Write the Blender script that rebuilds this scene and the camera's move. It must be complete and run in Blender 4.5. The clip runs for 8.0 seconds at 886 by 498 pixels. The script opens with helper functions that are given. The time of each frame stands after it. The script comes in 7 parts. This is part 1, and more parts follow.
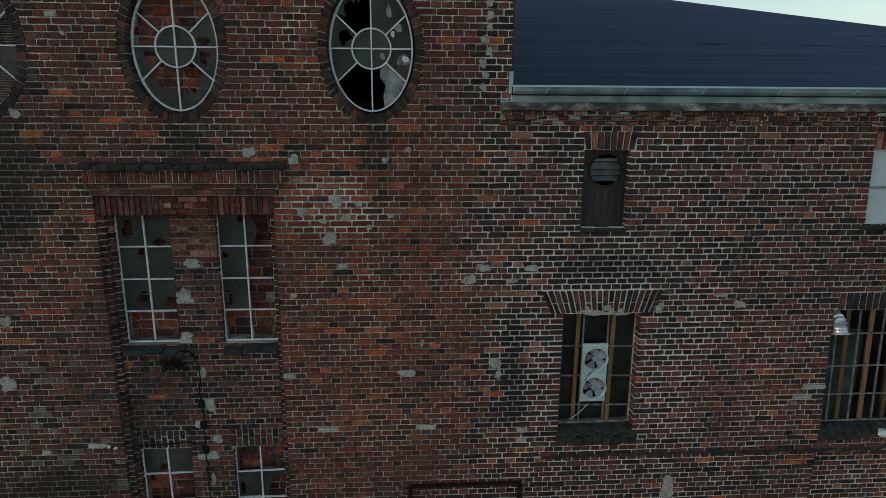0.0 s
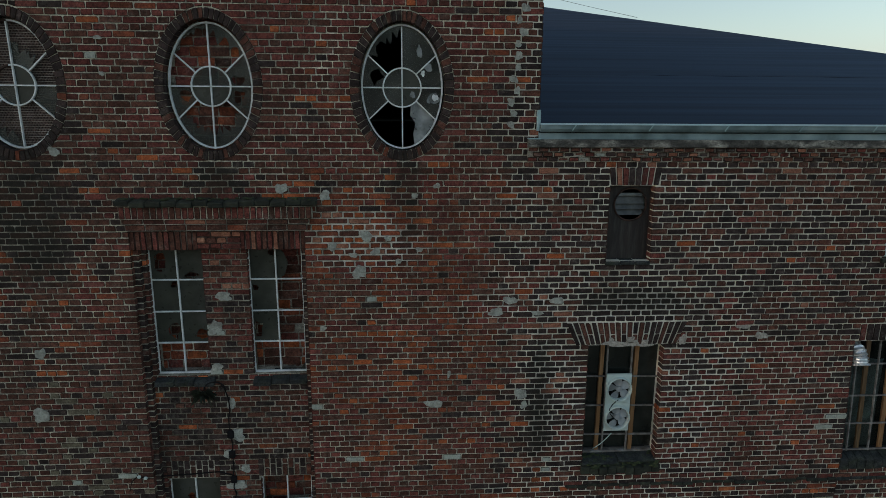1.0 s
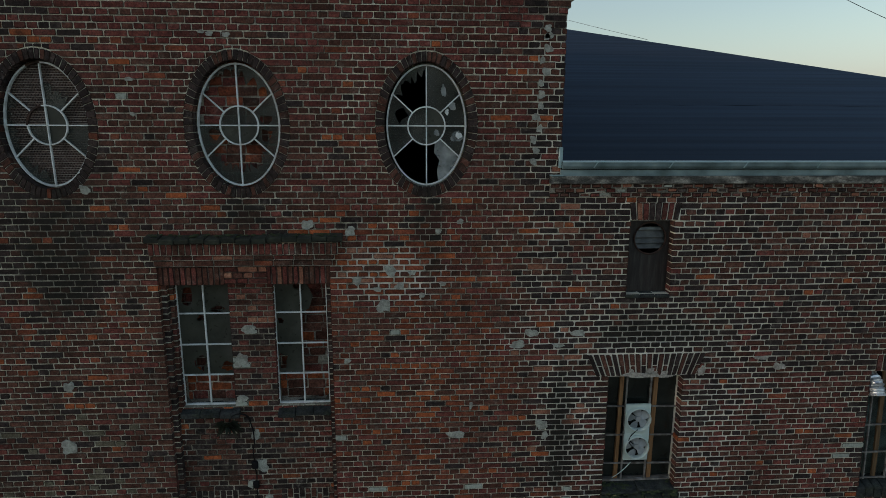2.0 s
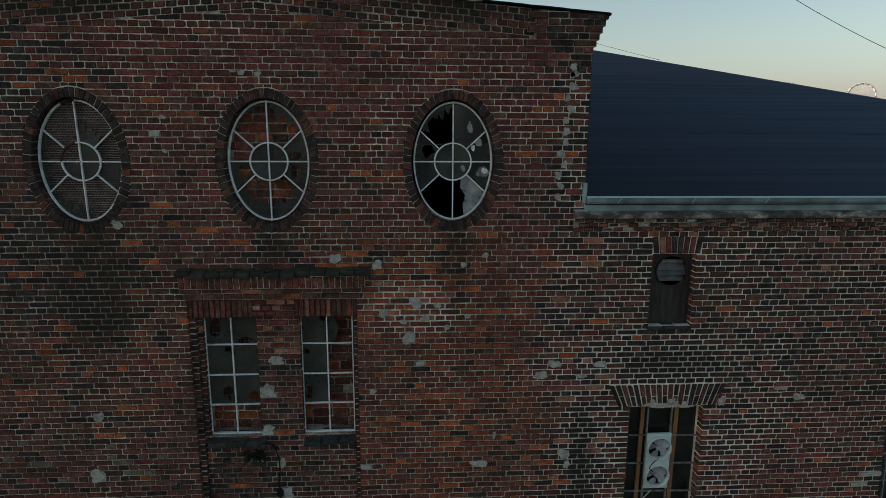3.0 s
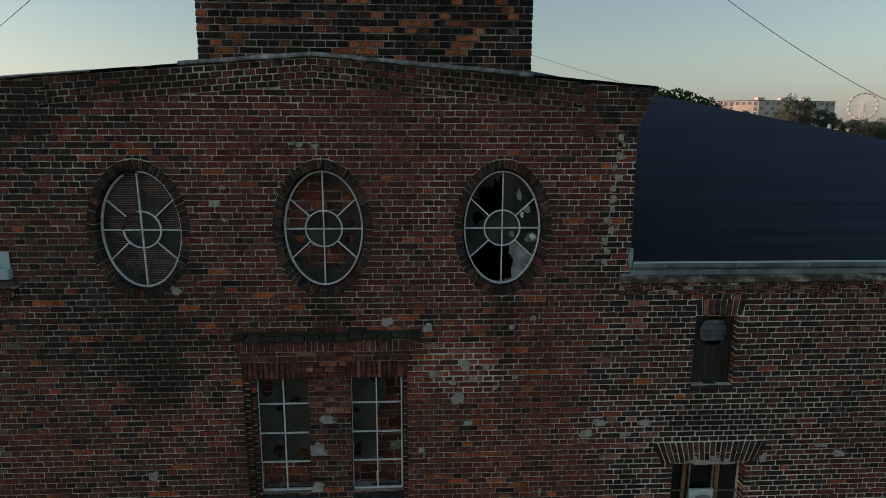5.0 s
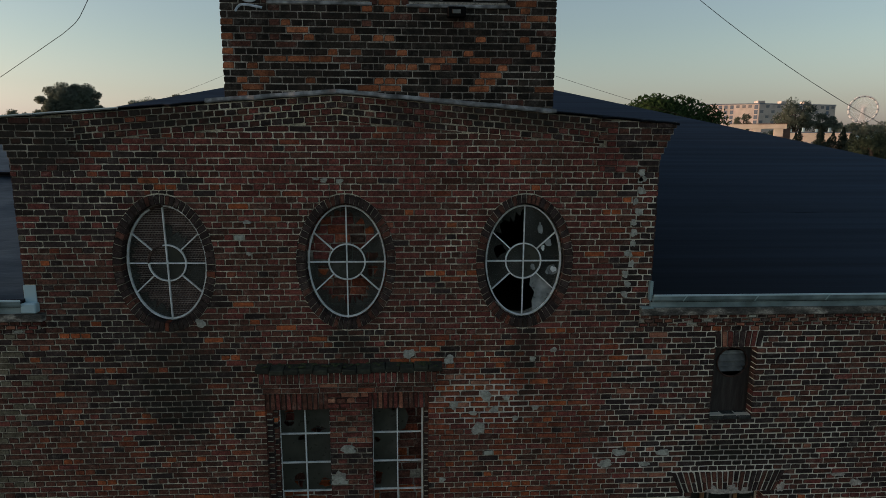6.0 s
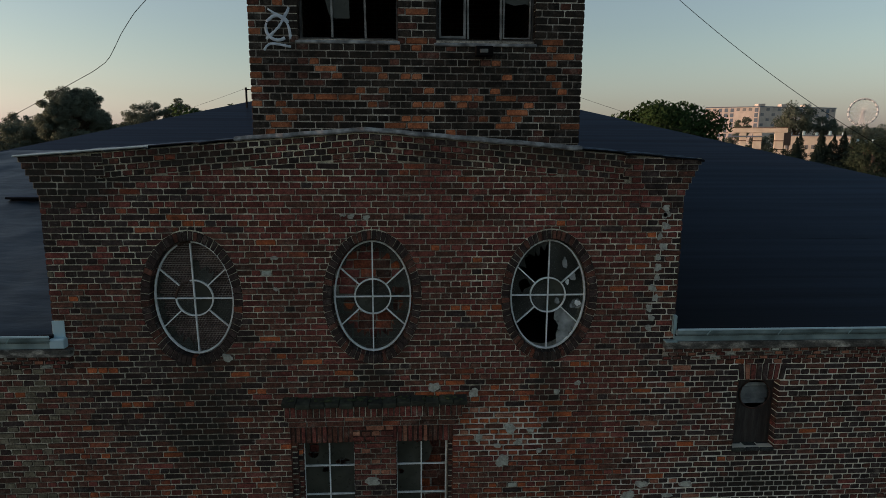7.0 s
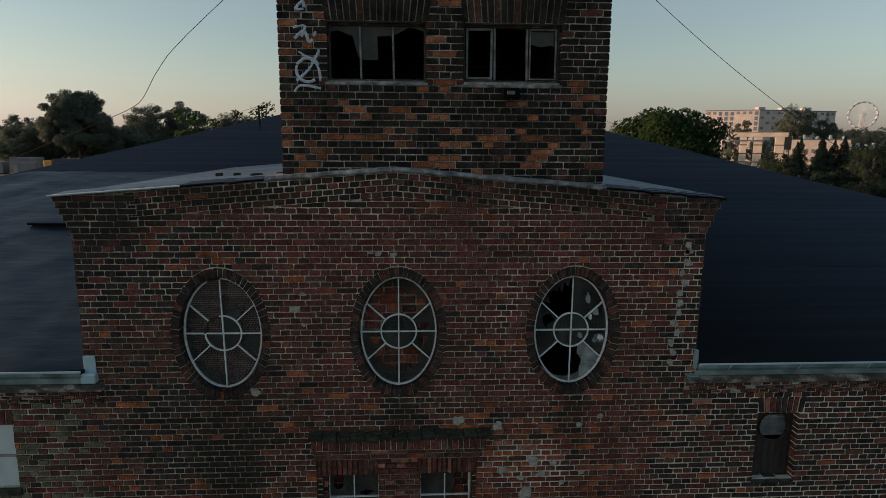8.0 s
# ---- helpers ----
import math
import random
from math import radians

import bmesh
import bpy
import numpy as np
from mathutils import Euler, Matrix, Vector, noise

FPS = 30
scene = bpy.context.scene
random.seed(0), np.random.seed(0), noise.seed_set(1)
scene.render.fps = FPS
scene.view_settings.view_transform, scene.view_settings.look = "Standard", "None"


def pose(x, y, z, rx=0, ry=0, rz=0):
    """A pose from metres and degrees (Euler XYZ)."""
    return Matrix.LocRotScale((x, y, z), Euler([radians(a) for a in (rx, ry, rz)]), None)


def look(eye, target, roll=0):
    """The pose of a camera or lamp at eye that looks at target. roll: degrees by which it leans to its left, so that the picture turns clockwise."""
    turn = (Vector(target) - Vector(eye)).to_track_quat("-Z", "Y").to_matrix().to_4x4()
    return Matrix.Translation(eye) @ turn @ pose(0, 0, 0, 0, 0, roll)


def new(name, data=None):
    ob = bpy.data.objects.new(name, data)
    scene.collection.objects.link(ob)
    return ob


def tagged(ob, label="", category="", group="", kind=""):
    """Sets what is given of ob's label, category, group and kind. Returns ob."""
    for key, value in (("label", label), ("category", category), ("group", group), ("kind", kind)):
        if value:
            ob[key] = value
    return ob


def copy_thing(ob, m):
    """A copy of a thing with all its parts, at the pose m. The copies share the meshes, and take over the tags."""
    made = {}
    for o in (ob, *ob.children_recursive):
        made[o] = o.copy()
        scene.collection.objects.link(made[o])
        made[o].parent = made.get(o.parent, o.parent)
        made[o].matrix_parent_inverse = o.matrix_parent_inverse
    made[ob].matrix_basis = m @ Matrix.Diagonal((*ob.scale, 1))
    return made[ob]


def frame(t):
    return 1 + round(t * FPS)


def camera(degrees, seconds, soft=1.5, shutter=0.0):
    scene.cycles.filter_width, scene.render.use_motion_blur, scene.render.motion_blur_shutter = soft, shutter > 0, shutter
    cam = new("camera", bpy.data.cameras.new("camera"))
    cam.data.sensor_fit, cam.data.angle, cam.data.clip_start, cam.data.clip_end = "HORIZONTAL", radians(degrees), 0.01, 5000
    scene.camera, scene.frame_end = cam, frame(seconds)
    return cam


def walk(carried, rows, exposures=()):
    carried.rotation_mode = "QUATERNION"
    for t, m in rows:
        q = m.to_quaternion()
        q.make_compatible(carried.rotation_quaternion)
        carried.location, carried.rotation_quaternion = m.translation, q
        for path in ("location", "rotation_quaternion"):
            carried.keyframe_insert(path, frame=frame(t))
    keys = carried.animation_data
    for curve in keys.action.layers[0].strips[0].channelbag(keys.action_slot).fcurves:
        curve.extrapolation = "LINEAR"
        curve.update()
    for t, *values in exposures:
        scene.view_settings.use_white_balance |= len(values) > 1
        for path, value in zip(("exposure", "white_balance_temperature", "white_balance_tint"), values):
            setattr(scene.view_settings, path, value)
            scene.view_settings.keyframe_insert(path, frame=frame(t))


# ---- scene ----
cam = camera(72.2, 8.0, soft=0.8)
PATH = [
    (0, (2.258, -7.114, 7.453), (2.375, -5.169, 7.001), 0.3),
    (0.5, (2.092, -7.129, 7.601), (2.206, -5.18, 7.164), 0.3),
    (1, (1.923, -7.152, 7.763), (2.039, -5.2, 7.341), 0.3),
    (1.5, (1.791, -7.163, 7.933), (1.905, -5.209, 7.522), 0.2),
    (3, (1.348, -7.177, 8.528), (1.459, -5.221, 8.128), 0.3),
    (3.5, (1.21, -7.183, 8.662), (1.314, -5.223, 8.279), 0.2),
    (4, (1.051, -7.185, 8.851), (1.155, -5.224, 8.472), 0.2),
    (4.5, (0.9, -7.194, 9.033), (1.004, -5.232, 8.658), 0.2),
    (6, (0.497, -7.178, 9.599), (0.601, -5.214, 9.235), 0.3),
    (6.5, (0.344, -7.146, 9.791), (0.447, -5.182, 9.43), 0.3),
    (7, (0.188, -7.131, 9.994), (0.292, -5.166, 9.637), 0.3),
    (7.5, (0.028, -7.139, 10.19), (0.132, -5.173, 9.837), 0.4),
    (8, (-0.129, -7.143, 10.422), (-0.024, -5.176, 10.071), 0.4),
]
walk(cam, [(t, look(eye, target, roll)) for t, eye, target, roll in PATH],
     [(0, 1.38), (1.5, 1.17), (3.5, 0.98), (4.5, 0.83), (6.5, 0.635), (8, 0.65)])
from mathutils.geometry import tessellate_polygon

# ---- light: clear sky just after sunrise, sun low on the left behind the building ----
SUN_ELEVATION, SUN_AZIMUTH = radians(4.8), radians(-87)      # azimuth from +y towards +x
world = bpy.data.worlds.new("sky")
scene.world = world
world.use_nodes = True
wn = world.node_tree
wn.nodes.clear()
sky = wn.nodes.new("ShaderNodeTexSky")
sky.sky_type, sky.sun_disc = "NISHITA", False
sky.sun_elevation, sky.sun_rotation = SUN_ELEVATION, SUN_AZIMUTH
sky.air_density, sky.dust_density, sky.ozone_density = 1.0, 1.2, 1.6
sky_bg = wn.nodes.new("ShaderNodeBackground")
sky_bg.inputs["Strength"].default_value = 0.15
haze = wn.nodes.new("ShaderNodeHueSaturation")          # thin morning mist takes the strength out of the colours
haze.inputs["Saturation"].default_value = 0.74
wn.links.new(sky.outputs[0], haze.inputs["Color"])
tint = wn.nodes.new("ShaderNodeMix")
tint.data_type, tint.blend_type = "RGBA", "MULTIPLY"
tint.inputs["Factor"].default_value = 1.0
tint.inputs["B"].default_value = (0.98, 1.0, 1.035, 1)
wn.links.new(haze.outputs[0], tint.inputs["A"])
mist = wn.nodes.new("ShaderNodeHueSaturation")          # the mist lies thickest low over the land
mist.inputs["Saturation"].default_value = 0.5
wn.links.new(tint.outputs["Result"], mist.inputs["Color"])
way = wn.nodes.new("ShaderNodeTexCoord")
up = wn.nodes.new("ShaderNodeSeparateXYZ")
wn.links.new(way.outputs["Generated"], up.inputs[0])
low = wn.nodes.new("ShaderNodeMapRange")
low.interpolation_type = "SMOOTHSTEP"
low.inputs["From Min"].default_value, low.inputs["From Max"].default_value = 0.0, 0.15
low.inputs["To Min"].default_value, low.inputs["To Max"].default_value = 0.65, 0.0
wn.links.new(up.outputs["Z"], low.inputs[0])
veil = wn.nodes.new("ShaderNodeMix")
veil.data_type = "RGBA"
wn.links.new(low.outputs[0], veil.inputs["Factor"])
wn.links.new(tint.outputs["Result"], veil.inputs["A"])
pink = wn.nodes.new("ShaderNodeMix")
pink.data_type, pink.blend_type = "RGBA", "MULTIPLY"
pink.inputs["Factor"].default_value = 1.0
side_haze = wn.nodes.new("ShaderNodeMapRange")          # away from the sun the low haze still lies in the earth's shadow
side_haze.interpolation_type = "SMOOTHSTEP"
side_haze.inputs["From Min"].default_value, side_haze.inputs["From Max"].default_value = -0.1, 0.6
wn.links.new(up.outputs["X"], side_haze.inputs[0])
dusk = wn.nodes.new("ShaderNodeMix")
dusk.data_type = "RGBA"
dusk.inputs["A"].default_value, dusk.inputs["B"].default_value = (1.03, 0.985, 1.19, 1), (0.74, 0.73, 0.98, 1)
wn.links.new(side_haze.outputs[0], dusk.inputs["Factor"])
wn.links.new(dusk.outputs["Result"], pink.inputs["B"])
wn.links.new(mist.outputs[0], pink.inputs["A"])
wn.links.new(pink.outputs["Result"], veil.inputs["B"])
wn.links.new(veil.outputs["Result"], sky_bg.inputs[0])
wn.links.new(sky_bg.outputs[0], wn.nodes.new("ShaderNodeOutputWorld").inputs[0])
sun = new("sun", bpy.data.lights.new("sun", "SUN"))
sun.data.energy, sun.data.angle, sun.data.color = 2.3, radians(0.5), (1.0, 0.62, 0.42)
sun.matrix_world = look((0, 0, 60), (-60 * math.sin(SUN_AZIMUTH), -60 * math.cos(SUN_AZIMUTH), 60 - 60 * math.tan(SUN_ELEVATION)))


# ---- materials ----
def material(name, stops, scale=6.0, rough=0.8, bump=0.3, bump_scale=40.0, metal=0.0, island=0.0,
             stain=None, stain_scale=0.6, stain_amount=0.5, stretch=(1, 1, 1), spec=0.5, rough_var=0.1, speck=0.0, smear=None):
    """Two scales of noise between colour stops, optional stains of one colour, fine relief.
    island: how much each separate piece differs in brightness."""
    m = bpy.data.materials.new(name)
    m.use_nodes = True
    n, l = m.node_tree.nodes, m.node_tree.links
    bsdf = n["Principled BSDF"]
    geo = n.new("ShaderNodeNewGeometry")
    mp = n.new("ShaderNodeMapping")
    mp.inputs["Scale"].default_value = stretch
    l.new(geo.outputs["Position"], mp.inputs[0])
    big = n.new("ShaderNodeTexNoise")
    big.inputs["Scale"].default_value, big.inputs["Detail"].default_value = scale, 6
    l.new(mp.outputs[0], big.inputs[0])
    ramp = n.new("ShaderNodeValToRGB")
    el = ramp.color_ramp.elements
    while len(el) < len(stops):
        el.new(0.5)
    for i, c in enumerate(stops):
        el[i].position = 0.3 + 0.4 * i / max(1, len(stops) - 1)
        el[i].color = (*c, 1)
    l.new(big.outputs["Fac"], ramp.inputs[0])
    colour = ramp.outputs[0]
    if island:
        info = n.new("ShaderNodeObjectInfo")
        add = n.new("ShaderNodeMath")
        add.operation = "ADD"
        l.new(geo.outputs["Random Per Island"], add.inputs[0])
        l.new(info.outputs["Random"], add.inputs[1])
        fr = n.new("ShaderNodeMath")
        fr.operation = "FRACT"
        l.new(add.outputs[0], fr.inputs[0])
        rng = n.new("ShaderNodeMapRange")
        rng.inputs["To Min"].default_value, rng.inputs["To Max"].default_value = 1 - island, 1 + island
        l.new(fr.outputs[0], rng.inputs[0])
        mul = n.new("ShaderNodeVectorMath")
        mul.operation = "SCALE"
        l.new(colour, mul.inputs[0])
        l.new(rng.outputs[0], mul.inputs["Scale"])
        colour = mul.outputs[0]
    if stain:
        sn = n.new("ShaderNodeTexNoise")
        sn.inputs["Scale"].default_value, sn.inputs["Detail"].default_value, sn.inputs["Roughness"].default_value = stain_scale, 8, 0.65
        l.new(mp.outputs[0], sn.inputs[0])
        sr = n.new("ShaderNodeMapRange")
        sr.inputs["From Min"].default_value, sr.inputs["From Max"].default_value = 0.48, 0.68
        sr.inputs["To Max"].default_value = stain_amount
        l.new(sn.outputs["Fac"], sr.inputs[0])
        mix = n.new("ShaderNodeMix")
        mix.data_type = "RGBA"
        l.new(sr.outputs[0], mix.inputs["Factor"])
        l.new(colour, mix.inputs["A"])
        mix.inputs["B"].default_value = (*stain, 1)
        colour = mix.outputs["Result"]
    if smear:
        # thin film of lime washed out of the joints
        fm = n.new("ShaderNodeTexNoise")
        fm.inputs["Scale"].default_value, fm.inputs["Detail"].default_value, fm.inputs["Roughness"].default_value = 7.0, 8, 0.75
        l.new(mp.outputs[0], fm.inputs[0])
        fr2 = n.new("ShaderNodeMapRange")
        fr2.inputs["From Min"].default_value, fr2.inputs["From Max"].default_value, fr2.inputs["To Max"].default_value = 0.54, 0.74, smear
        l.new(fm.outputs["Fac"], fr2.inputs[0])
        film = n.new("ShaderNodeMix")
        film.data_type = "RGBA"
        l.new(fr2.outputs[0], film.inputs["Factor"])
        l.new(colour, film.inputs["A"])
        film.inputs["B"].default_value = (0.3, 0.27, 0.235, 1)
        colour = film.outputs["Result"]
    if speck:
        # pits and grains of burnt clay or sand
        pn = n.new("ShaderNodeTexNoise")
        pn.inputs["Scale"].default_value, pn.inputs["Detail"].default_value, pn.inputs["Roughness"].default_value = 42.0, 4, 0.7
        l.new(mp.outputs[0], pn.inputs[0])
        pr = n.new("ShaderNodeMapRange")
        pr.inputs["From Min"].default_value, pr.inputs["From Max"].default_value = 0.3, 0.7
        pr.inputs["To Min"].default_value, pr.inputs["To Max"].default_value = 1 - speck, 1 + speck
        l.new(pn.outputs["Fac"], pr.inputs[0])
        pm = n.new("ShaderNodeVectorMath")
        pm.operation = "SCALE"
        l.new(colour, pm.inputs[0])
        l.new(pr.outputs[0], pm.inputs["Scale"])
        colour = pm.outputs[0]
    l.new(colour, bsdf.inputs["Base Color"])
    fine = n.new("ShaderNodeTexNoise")
    fine.inputs["Scale"].default_value, fine.inputs["Detail"].default_value = bump_scale, 5
    l.new(mp.outputs[0], fine.inputs[0])
    rr = n.new("ShaderNodeMapRange")
    rr.inputs["To Min"].default_value, rr.inputs["To Max"].default_value = max(0.02, rough - rough_var), min(1, rough + rough_var)
    l.new(fine.outputs["Fac"], rr.inputs[0])
    l.new(rr.outputs[0], bsdf.inputs["Roughness"])
    bp = n.new("ShaderNodeBump")
    bp.inputs["Strength"].default_value, bp.inputs["Distance"].default_value = bump, 0.01
    l.new(fine.outputs["Fac"], bp.inputs["Height"])
    l.new(bp.outputs[0], bsdf.inputs["Normal"])
    bsdf.inputs["Metallic"].default_value = metal
    bsdf.inputs["Specular IOR Level"].default_value = spec
    return m


SOOT = (0.026, 0.025, 0.019)
brick_red = material("brick_red", [(0.084, 0.0265, 0.0215), (0.146, 0.0445, 0.036), (0.205, 0.064, 0.05)], 13, 0.85, 0.6, 60, island=0.34, stain=SOOT, stain_scale=1.1, stain_amount=0.6, spec=0.12, speck=0.6, smear=0.4)
brick_brown = material("brick_brown", [(0.062, 0.028, 0.02), (0.104, 0.044, 0.0315), (0.148, 0.062, 0.044)], 13, 0.85, 0.6, 60, island=0.36, stain=SOOT, stain_scale=1.3, stain_amount=0.6, spec=0.12, speck=0.6, smear=0.45)
brick_dark = material("brick_dark", [(0.021, 0.0165, 0.0155), (0.038, 0.0275, 0.0255), (0.06, 0.0405, 0.036)], 12, 0.8, 0.6, 60, island=0.34, spec=0.12, speck=0.55, smear=0.4)
brick_orange = material("brick_orange", [(0.2, 0.056, 0.024), (0.36, 0.096, 0.037), (0.46, 0.136, 0.055)], 10, 0.9, 0.6, 60, island=0.25, stain=SOOT, stain_scale=3, stain_amount=0.6, spec=0.12, speck=0.5)
brick_rose = material("brick_rose", [(0.2, 0.085, 0.056), (0.3, 0.125, 0.08), (0.36, 0.19, 0.124)], 10, 0.9, 0.6, 60, island=0.25, stain=SOOT, stain_scale=3, stain_amount=0.4, spec=0.12, speck=0.5)
brick_limed = material("brick_limed", [(0.25, 0.27, 0.23), (0.36, 0.39, 0.34), (0.42, 0.45, 0.4)], 12, 0.95, 0.6, 50, island=0.15, speck=0.25)
brick_grey = material("brick_grey", [(0.085, 0.073, 0.05), (0.138, 0.12, 0.084), (0.19, 0.172, 0.124)], 10, 0.95, 0.6, 60, island=0.2, spec=0.12, speck=0.5)
brick_rust = material("brick_rust", [(0.125, 0.0375, 0.0215), (0.205, 0.058, 0.031), (0.27, 0.08, 0.042)], 12, 0.88, 0.6, 60, island=0.32, stain=SOOT, stain_scale=2.2, stain_amount=0.65, spec=0.12, speck=0.55, smear=0.4)
brick_soot = material("brick_soot", [(0.01, 0.0093, 0.008), (0.022, 0.019, 0.0155), (0.042, 0.0315, 0.0245)], 8, 0.85, 0.7, 60, island=0.3, spec=0.12, speck=0.5, smear=0.25)
brick_tan = material("brick_tan", [(0.2, 0.066, 0.03), (0.33, 0.113, 0.052), (0.42, 0.165, 0.083)], 7, 0.9, 0.6, 60, island=0.3, stain=SOOT, stain_scale=4, stain_amount=0.6, spec=0.12, speck=0.5)
# Dark edges carry dirt and also paint the shadow line round each brick.
arris = material("dark_arris", [(0.016, 0.011, 0.0095), (0.032, 0.021, 0.017), (0.06, 0.039, 0.031)], 14, 0.95, 0.6, 60, spec=0.1)
BRICKS = [brick_red, brick_brown, brick_dark, brick_orange, brick_rose, brick_limed, brick_grey, brick_rust]
RED, BROWN, DARK, ORANGE, ROSE, LIMED, GREY, RUST = range(8)
mortar_old = material("mortar_old", [(0.32, 0.305, 0.235), (0.56, 0.53, 0.42), (0.72, 0.685, 0.56)], 5, 0.95, 0.7, 70, stain=SOOT, stain_scale=0.9, stain_amount=0.5, spec=0.12, speck=0.6)
mortar_new = material("mortar_new", [(0.3771, 0.3771, 0.303), (0.6083, 0.6083, 0.4974), (0.7543, 0.7543, 0.6233)], 4, 0.95, 0.7, 70, stain=(0.12, 0.11, 0.1), stain_scale=0.7, stain_amount=0.6, speck=0.7)
mortar_dim = material("mortar_dim", [(0.135, 0.1269, 0.1053), (0.2835, 0.2673, 0.2228), (0.567, 0.54, 0.4455)], 3, 0.95, 0.7, 70, stain=SOOT, stain_scale=1.2, stain_amount=0.6, spec=0.12, speck=0.6)
mortar_red = material("mortar_red", [(0.06, 0.04, 0.033), (0.1, 0.062, 0.05), (0.4, 0.35, 0.3)], 5, 0.95, 0.7, 70, stain=SOOT, stain_scale=1.2, stain_amount=0.6, spec=0.12, speck=0.5)
plaster = material("plaster", [(0.25, 0.26, 0.225), (0.36, 0.375, 0.33), (0.44, 0.455, 0.4)], 14, 0.95, 0.6, 60, speck=0.35, stain=(0.12, 0.11, 0.095), stain_scale=5, stain_amount=0.6)
moss_brick = material("moss_brick", [(0.011, 0.013, 0.0085), (0.022, 0.026, 0.0165), (0.045, 0.05, 0.034)], 12, 0.95, 1.0, 50, island=0.4)
felt = material("roofing_felt", [(0.0066, 0.0077, 0.0096), (0.0078, 0.0091, 0.0112), (0.01, 0.0116, 0.0141)], 1.6, 0.72, 0.4, 3.2, stain=(0.0058, 0.0077, 0.01), stain_scale=1.3, stain_amount=0.5, stretch=(0.12, 4.4, 4.4), spec=0.05)
grain = felt.node_tree.nodes["Color Ramp"].color_ramp.elements
grain[0].position, grain[1].position, grain[2].position = 0.3, 0.5, 0.7
def sky_gloss(m, colour, amount):
    """Faint gloss at flat angles only, uneven along streaks; its blue imitates reflected sky."""
    n, l = m.node_tree.nodes, m.node_tree.links
    out = n["Material Output"]
    gl = n.new("ShaderNodeBsdfGlossy")
    gl.inputs["Color"].default_value, gl.inputs["Roughness"].default_value = (*colour, 1), 0.4
    lw = n.new("ShaderNodeLayerWeight")
    lw.inputs["Blend"].default_value = 0.5
    rg = n.new("ShaderNodeMapRange")
    rg.inputs["From Min"].default_value, rg.inputs["From Max"].default_value = 0.48, 0.92
    rg.inputs["To Max"].default_value = amount
    l.new(lw.outputs["Facing"], rg.inputs[0])
    ml = n.new("ShaderNodeMath")
    ml.operation = "MULTIPLY"
    st = n.new("ShaderNodeMapRange")
    st.inputs["From Min"].default_value, st.inputs["From Max"].default_value = 0.35, 0.65
    st.inputs["To Min"].default_value, st.inputs["To Max"].default_value = 0.78, 1.22
    l.new(n["Noise Texture"].outputs["Fac"], st.inputs[0])
    l.new(rg.outputs[0], ml.inputs[0])
    l.new(st.outputs[0], ml.inputs[1])
    mx = n.new("ShaderNodeMixShader")
    l.new(ml.outputs[0], mx.inputs[0])
    l.new(n["Principled BSDF"].outputs[0], mx.inputs[1])
    l.new(gl.outputs[0], mx.inputs[2])
    l.new(mx.outputs[0], out.inputs["Surface"])


sky_gloss(felt, (0.42, 0.62, 0.88), 0.095)
# The pale third tone paints streaks of silvery sky sheen into the felt.
felt_new = material("sheen_felt", [(0.007, 0.01, 0.0125), (0.014, 0.0195, 0.024), (0.06, 0.075, 0.088)], 1.5, 0.55, 0.4, 12, stretch=(0.4, 2.4, 1), spec=0.12)
sky_gloss(felt_new, (0.7, 0.86, 1.0), 0.16)
felt_foil = material("wrinkled_foil_felt", [(0.0045, 0.0125, 0.021), (0.008, 0.0185, 0.03), (0.016, 0.03, 0.046)], 2.2, 0.42, 1.0, 4, stretch=(0.6, 2.0, 2.0), spec=0.3)
old_plaster = material("crumbling_plaster", [(0.26, 0.24, 0.205), (0.37, 0.345, 0.3), (0.46, 0.43, 0.38)], 14, 0.95, 0.9, 40, speck=0.5)
zinc = material("galvanised_sheet", [(0.24, 0.36, 0.38), (0.33, 0.47, 0.5), (0.43, 0.57, 0.6)], 3, 0.4, 0.15, 30, metal=0.5)
stone_ledge = material("weathered_cement", [(0.03, 0.03, 0.027), (0.085, 0.082, 0.072), (0.4, 0.385, 0.33)], 4.5, 0.95, 0.9, 40, stretch=(1, 1, 2), speck=0.6, stain=(0.02, 0.021, 0.018), stain_scale=7, stain_amount=0.8)
white_paint = material("flaking_white_paint", [(0.66, 0.7, 0.69), (0.78, 0.82, 0.81), (0.83, 0.87, 0.86)], 12, 0.35, 0.3, 60, stain=(0.24, 0.22, 0.19), stain_scale=9, stain_amount=0.45)
grey_paint = material("weathered_grey_wood", [(0.16, 0.16, 0.15), (0.26, 0.26, 0.24), (0.34, 0.34, 0.32)], 8, 0.8, 0.5, 50, stretch=(3, 3, 0.5))
rust_steel = material("rusty_steel", [(0.028, 0.018, 0.014), (0.055, 0.03, 0.022), (0.09, 0.048, 0.032)], 9, 0.8, 0.6, 60, metal=0.2)
brown_wood = material("brown_wood", [(0.16, 0.075, 0.03), (0.26, 0.13, 0.05), (0.33, 0.18, 0.08)], 6, 0.7, 0.4, 40, stretch=(6, 6, 0.6))
dirty_glass = material("dirty_glass", [(0.0265, 0.03, 0.0234), (0.0388, 0.042, 0.0333), (0.0612, 0.064, 0.0504)], 3, 0.3, 0.1, 15, stain=(0.1, 0.1, 0.09), stain_scale=2.2, stain_amount=0.5, spec=0.3)
